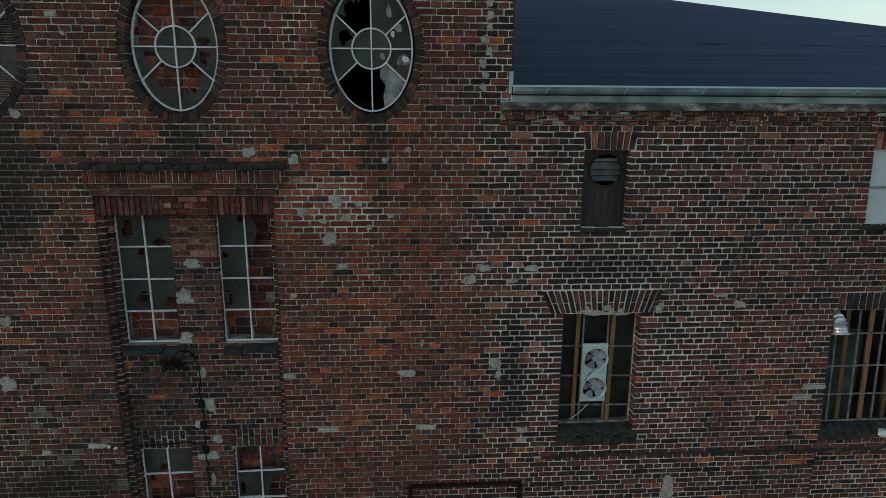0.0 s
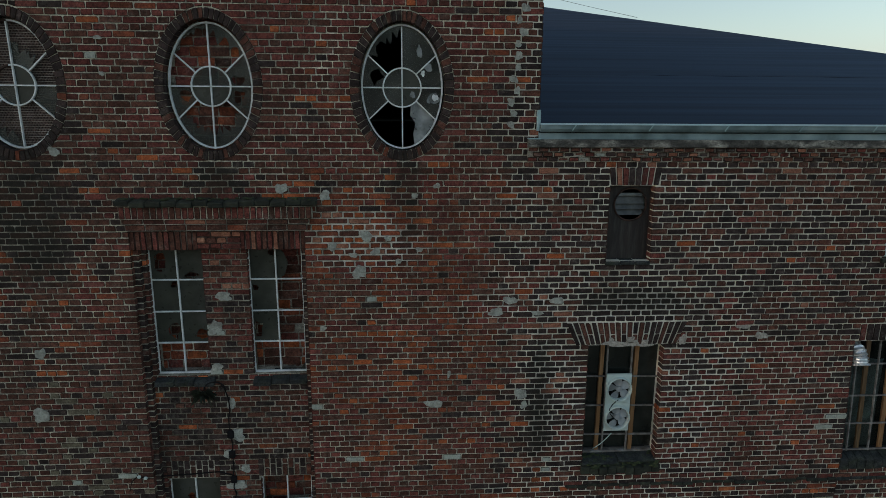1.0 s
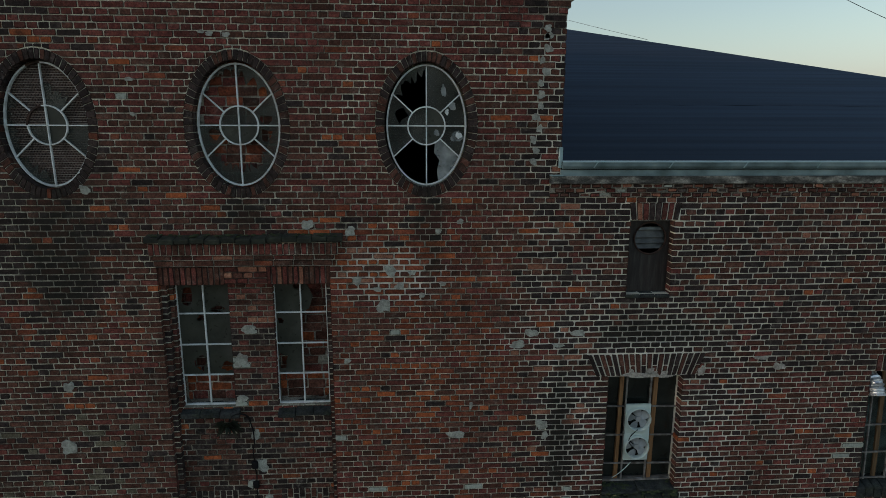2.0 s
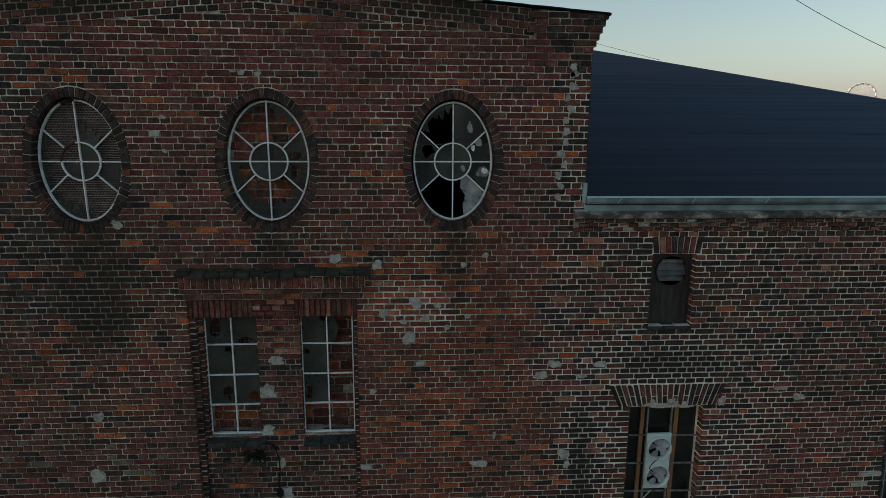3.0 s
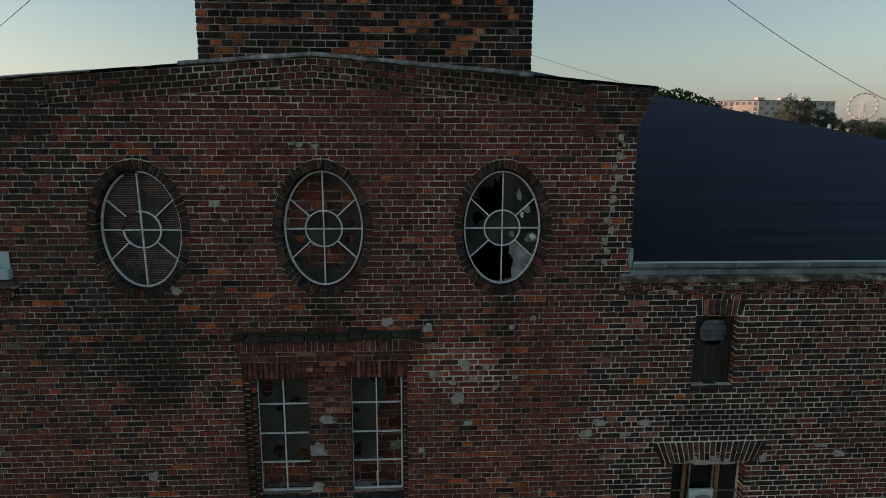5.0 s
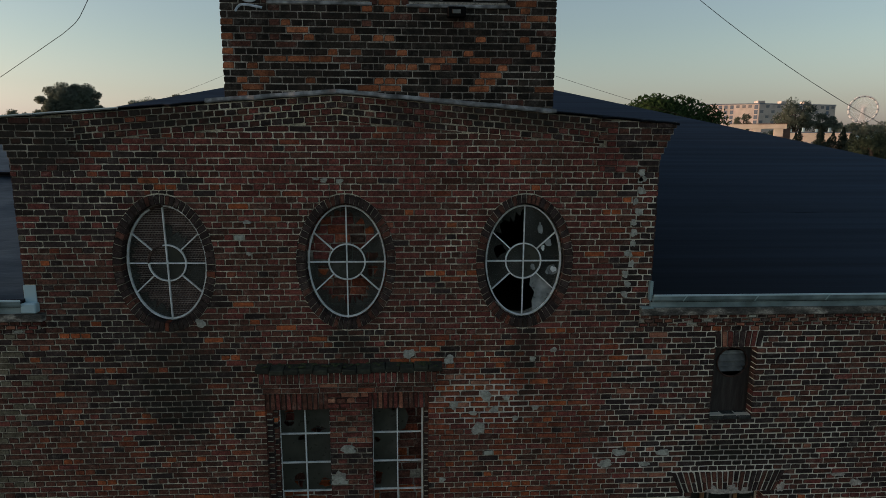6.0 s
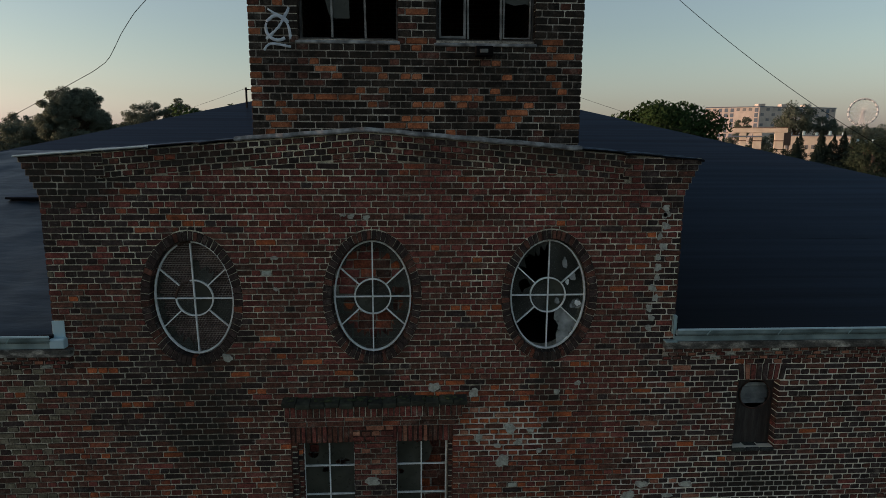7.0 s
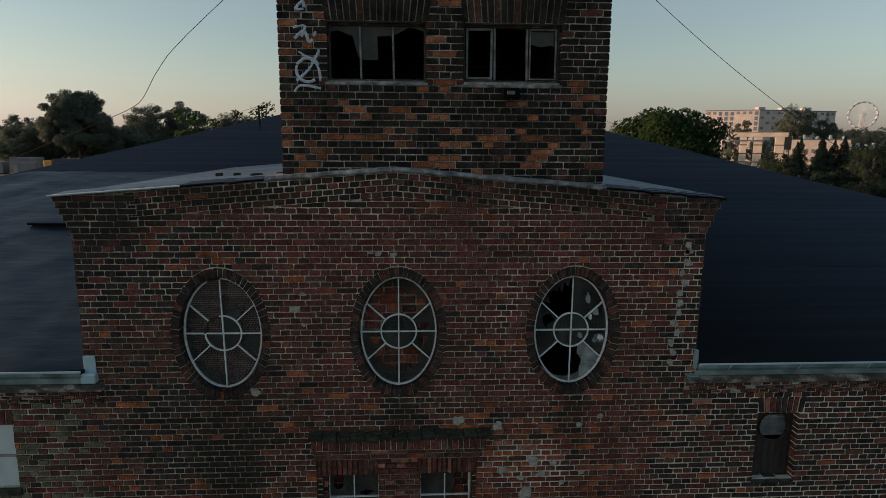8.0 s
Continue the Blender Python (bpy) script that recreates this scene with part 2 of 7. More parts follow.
def see_through(m, share):
    """Thin dirty glass: part of what lies behind shows, less where the dirt is thick."""
    n, l = m.node_tree.nodes, m.node_tree.links
    clear = n.new("ShaderNodeBsdfTransparent")
    clear.inputs["Color"].default_value = (0.82, 0.86, 0.83, 1)
    rng = n.new("ShaderNodeMapRange")
    rng.inputs["From Min"].default_value, rng.inputs["From Max"].default_value = 0.3, 0.7
    rng.inputs["To Min"].default_value, rng.inputs["To Max"].default_value = share * 1.4, share * 0.6
    l.new(n["Noise Texture"].outputs["Fac"], rng.inputs[0])
    mx = n.new("ShaderNodeMixShader")
    l.new(rng.outputs[0], mx.inputs[0])
    l.new(n["Principled BSDF"].outputs[0], mx.inputs[1])
    l.new(clear.outputs[0], mx.inputs[2])
    l.new(mx.outputs[0], n["Material Output"].inputs["Surface"])


# Dirt film, made paler so its colour also stands in for reflected sky.
film_glass = material("filmed_glass", [(0.04, 0.044, 0.04), (0.062, 0.067, 0.06), (0.1, 0.105, 0.095)], 2.4, 0.22, 0.1, 15, stain=(0.13, 0.13, 0.12), stain_scale=2.2, stain_amount=0.5, spec=0.4)
see_through(film_glass, 0.52)
white_plastic = material("white_enamel", [(0.5, 0.6, 0.56), (0.6, 0.71, 0.67)], 4, 0.4, 0.1, 30, stain=(0.35, 0.33, 0.27), stain_scale=4, stain_amount=0.5)
black_rubber = material("black_cable", [(0.008, 0.008, 0.009), (0.014, 0.014, 0.015)], 10, 0.95, 0.1, 30, spec=0.1)
# Near-black plaster colour, so the rooms behind the openings look dark.
shade_dark = material("dark_plaster", [(0.03, 0.028, 0.026), (0.06, 0.055, 0.05)], 2, 0.95, 0.4, 20)


STAINS = ((-2.42, 6.55, 0.55, 1.05), (-0.28, 7.08, 0.32, 0.3), (1.9, 6.85, 0.26, 0.7), (3.6, 4.2, 0.22, 1.15), (-2.2, 2.6, 1.2, 0.5), (4.75, 5.55, 0.9, 0.22), (-3.75, 9.55, 0.9, 0.42), (-2.3, 9.8, 1.0, 0.2), (1.9, 9.82, 1.4, 0.2))


def sooty(m, amount=0.38):
    """Adds the wall's run-down soot and damp stains, each of its own place and ragged outline, to a material."""
    n, l = m.node_tree.nodes, m.node_tree.links
    bsdf = n["Principled BSDF"]
    colour = bsdf.inputs["Base Color"].links[0].from_socket
    geo = n.new("ShaderNodeNewGeometry")
    rag = n.new("ShaderNodeTexNoise")
    rag.inputs["Scale"].default_value, rag.inputs["Detail"].default_value, rag.inputs["Roughness"].default_value = 4.0, 10, 0.85
    down = n.new("ShaderNodeMapping")
    down.inputs["Scale"].default_value = (2.2, 1, 0.8)
    l.new(geo.outputs["Position"], down.inputs[0])
    l.new(down.outputs[0], rag.inputs[0])
    total = None
    for cx, cz, rx, rz in STAINS:
        mp = n.new("ShaderNodeMapping")
        mp.vector_type = "POINT"
        mp.inputs["Location"].default_value = (-cx / rx, 0, -cz / rz)
        mp.inputs["Scale"].default_value = (1 / rx, 0.01, 1 / rz)
        l.new(geo.outputs["Position"], mp.inputs[0])
        ln = n.new("ShaderNodeVectorMath")
        ln.operation = "LENGTH"
        l.new(mp.outputs[0], ln.inputs[0])
        rg = n.new("ShaderNodeMapRange")
        rg.inputs["From Min"].default_value, rg.inputs["From Max"].default_value = 1.5, 0.3
        rg.inputs["To Max"].default_value = 0.62
        l.new(ln.outputs["Value"], rg.inputs[0])
        if total is None:
            total = rg.outputs[0]
        else:
            mx = n.new("ShaderNodeMath")
            mx.operation = "MAXIMUM"
            l.new(total, mx.inputs[0])
            l.new(rg.outputs[0], mx.inputs[1])
            total = mx.outputs[0]
    add = n.new("ShaderNodeMath")
    add.operation = "ADD"
    l.new(total, add.inputs[0])
    l.new(rag.outputs["Fac"], add.inputs[1])
    fac = n.new("ShaderNodeMapRange")
    fac.inputs["From Min"].default_value, fac.inputs["From Max"].default_value = 0.76, 1.05
    fac.inputs["To Max"].default_value = amount
    l.new(add.outputs[0], fac.inputs[0])
    mix = n.new("ShaderNodeMix")
    mix.data_type = "RGBA"
    l.new(fac.outputs[0], mix.inputs["Factor"])
    l.new(colour, mix.inputs["A"])
    mix.inputs["B"].default_value = (0.018, 0.019, 0.015, 1)
    l.new(mix.outputs["Result"], bsdf.inputs["Base Color"])


# ---- mesh helpers ----
def attach(ob, parent):
    """Makes ob a part of parent without moving it."""
    ob.parent = parent
    if parent:
        ob.matrix_parent_inverse = Matrix.Translation(parent.location).inverted()


def thing(name, at, label, category, group="", kind=""):
    """An Empty at the base of a thing; its parts are built in world metres round it."""
    ob = new(name)
    ob.location = at
    ob.empty_display_size = 0.1
    return tagged(ob, label, category, group, kind)


def mesh_ob(name, verts, faces, mats, parent=None, slots=None, label=""):
    me = bpy.data.meshes.new(name)
    me.from_pydata(verts, [], faces)
    for m in (mats if isinstance(mats, (list, tuple)) else [mats]):
        me.materials.append(m)
    if slots is not None:
        me.polygons.foreach_set("material_index", slots)
    me.update()
    ob = new(name, me)
    attach(ob, parent)
    return tagged(ob, label)


def part(name, bm, mat, parent=None, label="", smooth=False):
    me = bpy.data.meshes.new(name)
    bm.normal_update()
    if smooth:
        for f in bm.faces:
            f.smooth = True
    bm.to_mesh(me)
    bm.free()
    me.materials.append(mat)
    ob = new(name, me)
    attach(ob, parent)
    return tagged(ob, label)


def box(bm, x0, x1, y0, y1, z0, z1, bevel=0.0):
    """A box, its edges cut off by bevel."""
    r = bmesh.ops.create_cube(bm, size=1)
    for v in r["verts"]:
        v.co = Vector((x0 + (v.co.x + .5) * (x1 - x0), y0 + (v.co.y + .5) * (y1 - y0), z0 + (v.co.z + .5) * (z1 - z0)))
    if bevel:
        es = list({e for v in r["verts"] for e in v.link_edges})
        bmesh.ops.bevel(bm, geom=es, offset=bevel, segments=1, affect="EDGES")
    return bm


def block(name, x0, x1, y0, y1, z0, z1, mat, parent=None, label="", bevel=0.004):
    return part(name, box(bmesh.new(), x0, x1, y0, y1, z0, z1, bevel), mat, parent, label)


def beam(bm, a, b, w, h, up=(0, 1, 0)):
    """A bar of section w x h from a to b; h runs along up."""
    a, b, up = Vector(a), Vector(b), Vector(up)
    d = (b - a).normalized()
    s = d.cross(up).normalized()
    u = s.cross(d).normalized()
    vs = [bm.verts.new(p + s * (w / 2 * i) + u * (h / 2 * j)) for p in (a, b) for i, j in ((-1, -1), (1, -1), (1, 1), (-1, 1))]
    for q in ((0, 1, 2, 3), (7, 6, 5, 4), (0, 4, 5, 1), (1, 5, 6, 2), (2, 6, 7, 3), (3, 7, 4, 0)):
        bm.faces.new([vs[i] for i in q])
    return bm


def tube(bm, points, radius, sides=8, closed=False):
    """A round bar along points; radius may be one number or one for each point."""
    pts = [Vector(p) for p in points]
    rings = []
    n = len(pts)
    for i, p in enumerate(pts):
        d = ((pts[(i + 1) % n] if (closed or i < n - 1) else p) - (pts[i - 1] if (closed or i > 0) else p)).normalized()
        s = d.cross(Vector((0, 0, 1)) if abs(d.z) < 0.9 else Vector((1, 0, 0))).normalized()
        u = s.cross(d)
        r = radius[i] if isinstance(radius, (list, tuple)) else radius
        rings.append([bm.verts.new(p + (s * math.cos(a) + u * math.sin(a)) * r) for a in (2 * math.pi * k / sides for k in range(sides))])
    for i in range(n if closed else n - 1):
        for k in range(sides):
            bm.faces.new((rings[i][k], rings[i][(k + 1) % sides], rings[(i + 1) % n][(k + 1) % sides], rings[(i + 1) % n][k]))
    if not closed:
        bm.faces.new(rings[0][::-1])
        bm.faces.new(rings[-1])
    return bm


def ellipse(cx, cz, a, b, n=48):
    return [(cx + a * math.cos(2 * math.pi * i / n), cz + b * math.sin(2 * math.pi * i / n)) for i in range(n)]


def rect(x0, x1, z0, z1):
    return [(x0, z0), (x1, z0), (x1, z1), (x0, z1)]


def slab(name, outline, holes, y0, y1, mat, parent=None, label=""):
    """A wall plate between y0 and y1 with real openings."""
    from_loops = [[Vector((x, z, 0)) for x, z in lp] for lp in [outline] + holes]
    flat = [p for lp in from_loops for p in lp]
    tris = tessellate_polygon(from_loops)
    n = len(flat)
    verts = [(p.x, y0, p.y) for p in flat] + [(p.x, y1, p.y) for p in flat]
    faces = [tuple(t) for t in tris] + [tuple(i + n for i in t[::-1]) for t in tris]
    k = 0
    for lp in from_loops:
        c = len(lp)
        faces += [(k + i, k + (i + 1) % c, n + k + (i + 1) % c, n + k + i) for i in range(c)]
        k += c
    ob = mesh_ob(name, verts, faces, mat, parent, None, label)
    bm = bmesh.new()
    bm.from_mesh(ob.data)
    bmesh.ops.recalc_face_normals(bm, faces=bm.faces)
    bm.to_mesh(ob.data)
    bm.free()
    return ob


def near(x, z, cx, cz, rx, rz):
    return max(0.0, 1 - ((x - cx) / rx) ** 2 - ((z - cz) / rz) ** 2)


class Bricks:
    """Collects bricks, each a chamfered block with uneven corners, and links them as one mesh or singly."""

    def __init__(self, seed=1):
        self.v, self.f, self.s, self.rnd = [], [], [], random.Random(seed)

    def add(self, quad, y, slot, proud=0.0, inset=0.005, wobble=0.003, sink=0.02, edge=True):
        r = self.rnd
        c4 = [Vector((x + r.uniform(-wobble, wobble), 0, z + r.uniform(-wobble, wobble))) for x, z in quad]
        q, front = [], []
        for i in range(4):
            e1, e2 = c4[i - 1] - c4[i], c4[(i + 1) % 4] - c4[i]
            l1, l2 = max(e1.length, 1e-4), max(e2.length, 1e-4)
            e1, e2 = e1 / l1, e2 / l2
            chip = r.choice((0.002, 0.003, 0.004, 0.006, 0.011))
            a, b = min(chip * r.uniform(0.7, 1.5), l1 * .3), min(chip * r.uniform(0.7, 1.5), l2 * .3)
            k = min(r.uniform(0.6, 1.3) * inset, l1 * .25, l2 * .25)
            q += [c4[i] + e1 * a, c4[i] + e2 * b]
            front += [c4[i] + e1 * (a + k) + e2 * k, c4[i] + e2 * (b + k) + e1 * k]
        y -= proud
        tilt = r.uniform(-0.0015, 0.0015)
        b = len(self.v)
        self.v += [(p.x, y + sink, p.z) for p in q] + [(p.x, y + 0.005, p.z) for p in q] + [(p.x, y + tilt * (1 if i < 4 else -1), p.z) for i, p in enumerate(front)]
        for o in (0, 8):
            self.f += [(b + o + i, b + o + (i + 1) % 8, b + o + 8 + (i + 1) % 8, b + o + 8 + i) for i in range(8)]
        self.f.append(tuple(range(b + 16, b + 24)))
        self.s += [slot] * 8 + [len(BRICKS) + 4 if edge else slot] * 8 + [slot]

    def link(self, name, parent, label=""):
        return tagged(mesh_ob(name, self.v, self.f, BRICKS + [moss_brick, mortar, mortar_dim, mortar_red, arris], parent, self.s, label), kind="stuff")

    def bed(self, quad, y, depth=0.09, slot=2):
        """The mortar of a course that stands out, a little behind its bricks."""
        b = len(self.v)
        self.v += [(x, y + 0.006, z) for x, z in quad] + [(x, y + depth, z) for x, z in quad]
        self.f += [(b, b + 1, b + 2, b + 3)] + [(b + i, b + (i + 1) % 4, b + 4 + (i + 1) % 4, b + 4 + i) for i in range(4)]
        self.s += [len(BRICKS) + slot] * 5


COURSE, PITCH, JOINT = 0.0742, 0.25, 0.0122
Z_REF, X_REF = 9.64, -0.65          # one stretcher course and one of its joints


def spans(x0, x1, za, zb, holes):
    """The free stretches of a course between za and zb: (x left low, x left high, x right low, x right high)."""
    free = [((x0, x0), (x1, x1))]
    for h in holes:
        if h[0] == "rect":
            _, a, b, c, d = h
            if zb <= c + 0.02 or za >= d - 0.02:
                continue
            lo, hi = (a, a), (b, b)
        elif h[0] == "trap":
            _, a, b, a2, b2, c, d = h
            if zb <= c + 0.02 or za >= d - 0.02:
                continue
            q = [min(1, max(0, (z - c) / (d - c))) for z in (za, zb)]
            lo, hi = tuple(a + (a2 - a) * k for k in q), tuple(b + (b2 - b) * k for k in q)
        else:
            _, cx, cz, ra, rb = h
            w = [ra * math.sqrt(max(0, 1 - ((z - cz) / rb) ** 2)) for z in (za, zb)]
            if max(w) <= 0:
                continue
            if min(w) <= 0:
                w = [max(w)] * 2
            lo, hi = (cx - w[0], cx - w[1]), (cx + w[0], cx + w[1])
        out = []
        for l, r in free:
            if min(hi) <= min(l) or max(lo) >= max(r):
                out.append((l, r))
                continue
            if min(lo) > max(l) + 0.02:
                out.append((l, lo))
            if max(hi) < min(r) - 0.02:
                out.append((hi, r))
        free = out
    return free


def joint_at(x, z):
    """Joints are wide on the wing, widest where mortar was smeared over the arrises, and narrow on the bay."""
    if x < 2.9:
        return 0.0112 + 0.007 * min(1.0, 2 * near(x, z, 1.4, 6.3, 0.7, 0.4))
    return 0.0112 + (JOINT - 0.0112) * min(1.0, (x - 2.9) / 0.8) + 0.003 * min(1.0, 2 * near(x, z, 3.95, 4.2, 0.6, 1.2) + 2 * near(x, z, 4.7, 5.6, 1.6, 0.5) + 2 * near(x, z, 5.6, 4.3, 0.7, 1.3))


def brick_field(acc, x0, x1, z0, z1, y, holes, pick, keep=None, top=None, course=COURSE, bond=PITCH, z_ref=Z_REF, x_ref=X_REF, joint=0.0):
    """Lays a cross bond, headers and stretchers course about, over a field; pick(x, z) names each brick's colour."""
    k0, k1 = math.floor((z0 - z_ref) / course), math.ceil((z1 - z_ref) / course)
    for k in range(k0, k1 + 1):
        za, zb = max(z0, z_ref + k * course), min(z1, z_ref + (k + 1) * course)
        if zb - za < 0.03:
            continue
        pitch = bond if k % 2 == 0 else bond / 2
        shift = x_ref + (bond / 2 if k % 4 == 2 else (bond / 4 if k % 2 else 0))
        for h in holes:
            # bricks cut to the curve above and below an oval ring
            if h[0] != "oval":
                continue
            _, cx, cz, ra, rb = h
            up_side = za < cz + rb < zb
            if not (up_side or za < cz - rb < zb):
                continue
            w = ra * math.sqrt(max(0, 1 - (((za if up_side else zb) - cz) / rb) ** 2))
            n = max(2, round(2 * w / 0.1))
            edge = lambda x: cz + (1 if up_side else -1) * (rb + 0.004) * math.sqrt(max(0, 1 - ((x - cx) / ra) ** 2))
            for i in range(n):
                xa, xb = cx - w + 2 * w * i / n + 0.005, cx - w + 2 * w * (i + 1) / n - 0.005
                ea, eb = edge(xa), edge(xb)
                quad = [(xa, min(ea, zb - 0.012)), (xb, min(eb, zb - 0.012)), (xb, zb - 0.005), (xa, zb - 0.005)] if up_side else [(xa, za + 0.005), (xb, za + 0.005), (xb, max(eb, za + 0.012)), (xa, max(ea, za + 0.012))]
                acc.add(quad, y, pick((xa + xb) / 2, (za + zb) / 2, acc.rnd), acc.rnd.uniform(-0.003, 0.003), wobble=0.001)
        for l, r in spans(x0, x1, za, zb, holes):
            a = (min(l) - shift) / pitch
            cuts = [l]
            n = math.floor(a) + 1
            while shift + n * pitch < max(r) - 0.045:
                x = shift + n * pitch + acc.rnd.uniform(-0.008, 0.008)
                if x > max(cuts[-1]) + 0.045:
                    cuts.append((x, x))
                n += 1
            cuts.append(r)
            for c, d in zip(cuts, cuts[1:]):
                j = (joint or joint_at((sum(c) + sum(d)) / 4, za)) / 2
                # an end beside an opening or a corner keeps no joint and reaches back along the reveal
                cl, cr = (-0.011 if c is l else j), (-0.011 if d is r else j)
                sink = 0.14 if (c is l or d is r) else 0.02
                xm, zm = (sum(c) + sum(d)) / 4, (za + zb) / 2
                if top and zb > top(xm):
                    continue
                if acc.rnd.random() < 0.05 and d[0] - c[0] > 0.2:
                    h = (c[0] + d[0]) / 2
                    acc.add([(c[0] + cl, za + j), (h - j, za + j), (h - j, zb - j), (c[1] + cl, zb - j)], y, pick(h - .06, zm, acc.rnd), acc.rnd.uniform(-0.003, 0.003))
                    acc.add([(h + j, za + j), (d[0] - cr, za + j), (d[1] - cr, zb - j), (h + j, zb - j)], y, pick(h + .06, zm, acc.rnd), acc.rnd.uniform(-0.003, 0.003))
                    continue
                quad = [(c[0] + cl, za + j), (d[0] - cr, za + j), (d[1] - cr, zb - j), (c[1] + cl, zb - j)]
                slot = pick(xm, zm, acc.rnd)
                proud = acc.rnd.uniform(-0.003, 0.003)
                if keep and keep(xm, zm) and c is not l and d is not r:
                    keep_list.append((quad, y - proud, slot, acc.owner))
                else:
                    acc.add(quad, y, slot, proud, wobble=0.0045 if xm > 3 else 0.0035, sink=sink, inset=0.0042)


keep_list = []


def soldiers(acc, x0, x1, z0, z1, y, n, pick, fan=0.0, rise=0.0, x_mid=None):
    """A row of upright bricks between x0 and x1; fan: how far the top row is wider at each end; rise: camber of the arch."""
    xm = (x0 + x1) / 2
    for i in range(n):
        a, b = i / n, (i + 1) / n
        lo = [x0 + (x1 - x0) * t for t in (a, b)]
        hi = [x0 - fan + (x1 - x0 + 2 * fan) * t for t in (a, b)]
        lift = rise * (1 - (2 * (a + b) / 2 - 1) ** 2)
        j = JOINT / 2
        acc.add([(lo[0] + j, z0 + lift), (lo[1] - j, z0 + lift), (hi[1] - j, z1 + lift - j), (hi[0] + j, z1 + lift - j)], y, pick(lo[0], z0, acc.rnd), acc.rnd.uniform(-0.004, 0.004))


# ---- the building: front wall with its openings ----
def mortar_material():
    """Grey old mortar on the projecting bay, paler repointing on the wing beside it, with an uneven border."""
    m = mortar_old.copy()
    m.name = "mortar"
    n, l = m.node_tree.nodes, m.node_tree.links
    bsdf = n["Principled BSDF"]
    old = bsdf.inputs["Base Color"].links[0].from_socket
    geo = n.new("ShaderNodeNewGeometry")
    sep = n.new("ShaderNodeSeparateXYZ")
    l.new(geo.outputs["Position"], sep.inputs[0])
    nz = n.new("ShaderNodeTexNoise")
    nz.inputs["Scale"].default_value, nz.inputs["Detail"].default_value = 1.2, 4
    l.new(geo.outputs["Position"], nz.inputs[0])
    wob = n.new("ShaderNodeMath")
    wob.operation, wob.inputs[1].default_value = "MULTIPLY_ADD", 1.6
    l.new(nz.outputs["Fac"], wob.inputs[0])
    l.new(sep.outputs["X"], wob.inputs[2])
    rng = n.new("ShaderNodeMapRange")
    rng.inputs["From Min"].default_value, rng.inputs["From Max"].default_value = 3.6, 4.2
    l.new(wob.outputs[0], rng.inputs[0])
    far = n.new("ShaderNodeMapRange")
    far.inputs["From Min"].default_value, far.inputs["From Max"].default_value = 6.6, 8.2
    far.inputs["To Min"].default_value, far.inputs["To Max"].default_value = 1.0, 0.65
    l.new(wob.outputs[0], far.inputs[0])
    both = n.new("ShaderNodeMath")
    both.operation = "MULTIPLY"
    l.new(rng.outputs[0], both.inputs[0])
    l.new(far.outputs[0], both.inputs[1])
    pale = n.new("ShaderNodeValToRGB")
    pale.color_ramp.elements[0].position, pale.color_ramp.elements[1].position = 0.35, 0.6
    pale.color_ramp.elements[0].color, pale.color_ramp.elements[1].color = (0.45, 0.425, 0.345, 1), (0.8, 0.76, 0.64, 1)
    l.new(nz.outputs["Fac"], pale.inputs[0])
    # fresh mortar was smeared over the patched places: beside the hood, at the old corner and round the fan window
    fresh = None
    for cx, cz, rx, rz in ((1.4, 6.3, 0.75, 0.42), (3.3, 5.45, 0.7, 0.3), (3.98, 4.1, 0.3, 0.95), (5.6, 4.1, 0.42, 0.95), (4.7, 5.33, 1.0, 0.26)):
        mp = n.new("ShaderNodeMapping")
        mp.inputs["Location"].default_value, mp.inputs["Scale"].default_value = (-cx / rx, 0, -cz / rz), (1 / rx, 0.01, 1 / rz)
        l.new(geo.outputs["Position"], mp.inputs[0])
        ln = n.new("ShaderNodeVectorMath")
        ln.operation = "LENGTH"
        l.new(mp.outputs[0], ln.inputs[0])
        spot = n.new("ShaderNodeMapRange")
        spot.inputs["From Min"].default_value, spot.inputs["From Max"].default_value = 1.2, 0.6
        l.new(ln.outputs["Value"], spot.inputs[0])
        if fresh is None:
            fresh = spot
            continue
        top = n.new("ShaderNodeMath")
        top.operation = "MAXIMUM"
        l.new(fresh.outputs[0], top.inputs[0])
        l.new(spot.outputs[0], top.inputs[1])
        fresh = top
    uneven = n.new("ShaderNodeTexNoise")
    uneven.inputs["Scale"].default_value, uneven.inputs["Detail"].default_value = 6.0, 6
    l.new(geo.outputs["Position"], uneven.inputs[0])
    cover = n.new("ShaderNodeMapRange")
    cover.inputs["From Min"].default_value, cover.inputs["From Max"].default_value, cover.inputs["To Max"].default_value = 0.36, 0.56, 0.85
    l.new(uneven.outputs["Fac"], cover.inputs[0])
    thick = n.new("ShaderNodeMath")
    thick.operation = "MULTIPLY"
    l.new(fresh.outputs[0], thick.inputs[0])
    l.new(cover.outputs[0], thick.inputs[1])
    # the upper wall was repointed; lower down the joints are dull with dirt
    lift = n.new("ShaderNodeMath")
    lift.operation, lift.inputs[1].default_value = "MULTIPLY_ADD", 1.5
    l.new(nz.outputs["Fac"], lift.inputs[0])
    l.new(sep.outputs["Z"], lift.inputs[2])
    dull = n.new("ShaderNodeMapRange")
    dull.inputs["From Min"].default_value, dull.inputs["From Max"].default_value = 7.6, 9.2
    dull.inputs["To Min"].default_value, dull.inputs["To Max"].default_value = 0.9, 1.08
    l.new(lift.outputs[0], dull.inputs[0])
    # in wide fields the joints have gone black with soot and moss
    fields = n.new("ShaderNodeTexNoise")
    fields.inputs["Scale"].default_value, fields.inputs["Detail"].default_value, fields.inputs["Roughness"].default_value = 0.75, 5, 0.6
    l.new(geo.outputs["Position"], fields.inputs[0])
    black = n.new("ShaderNodeMapRange")
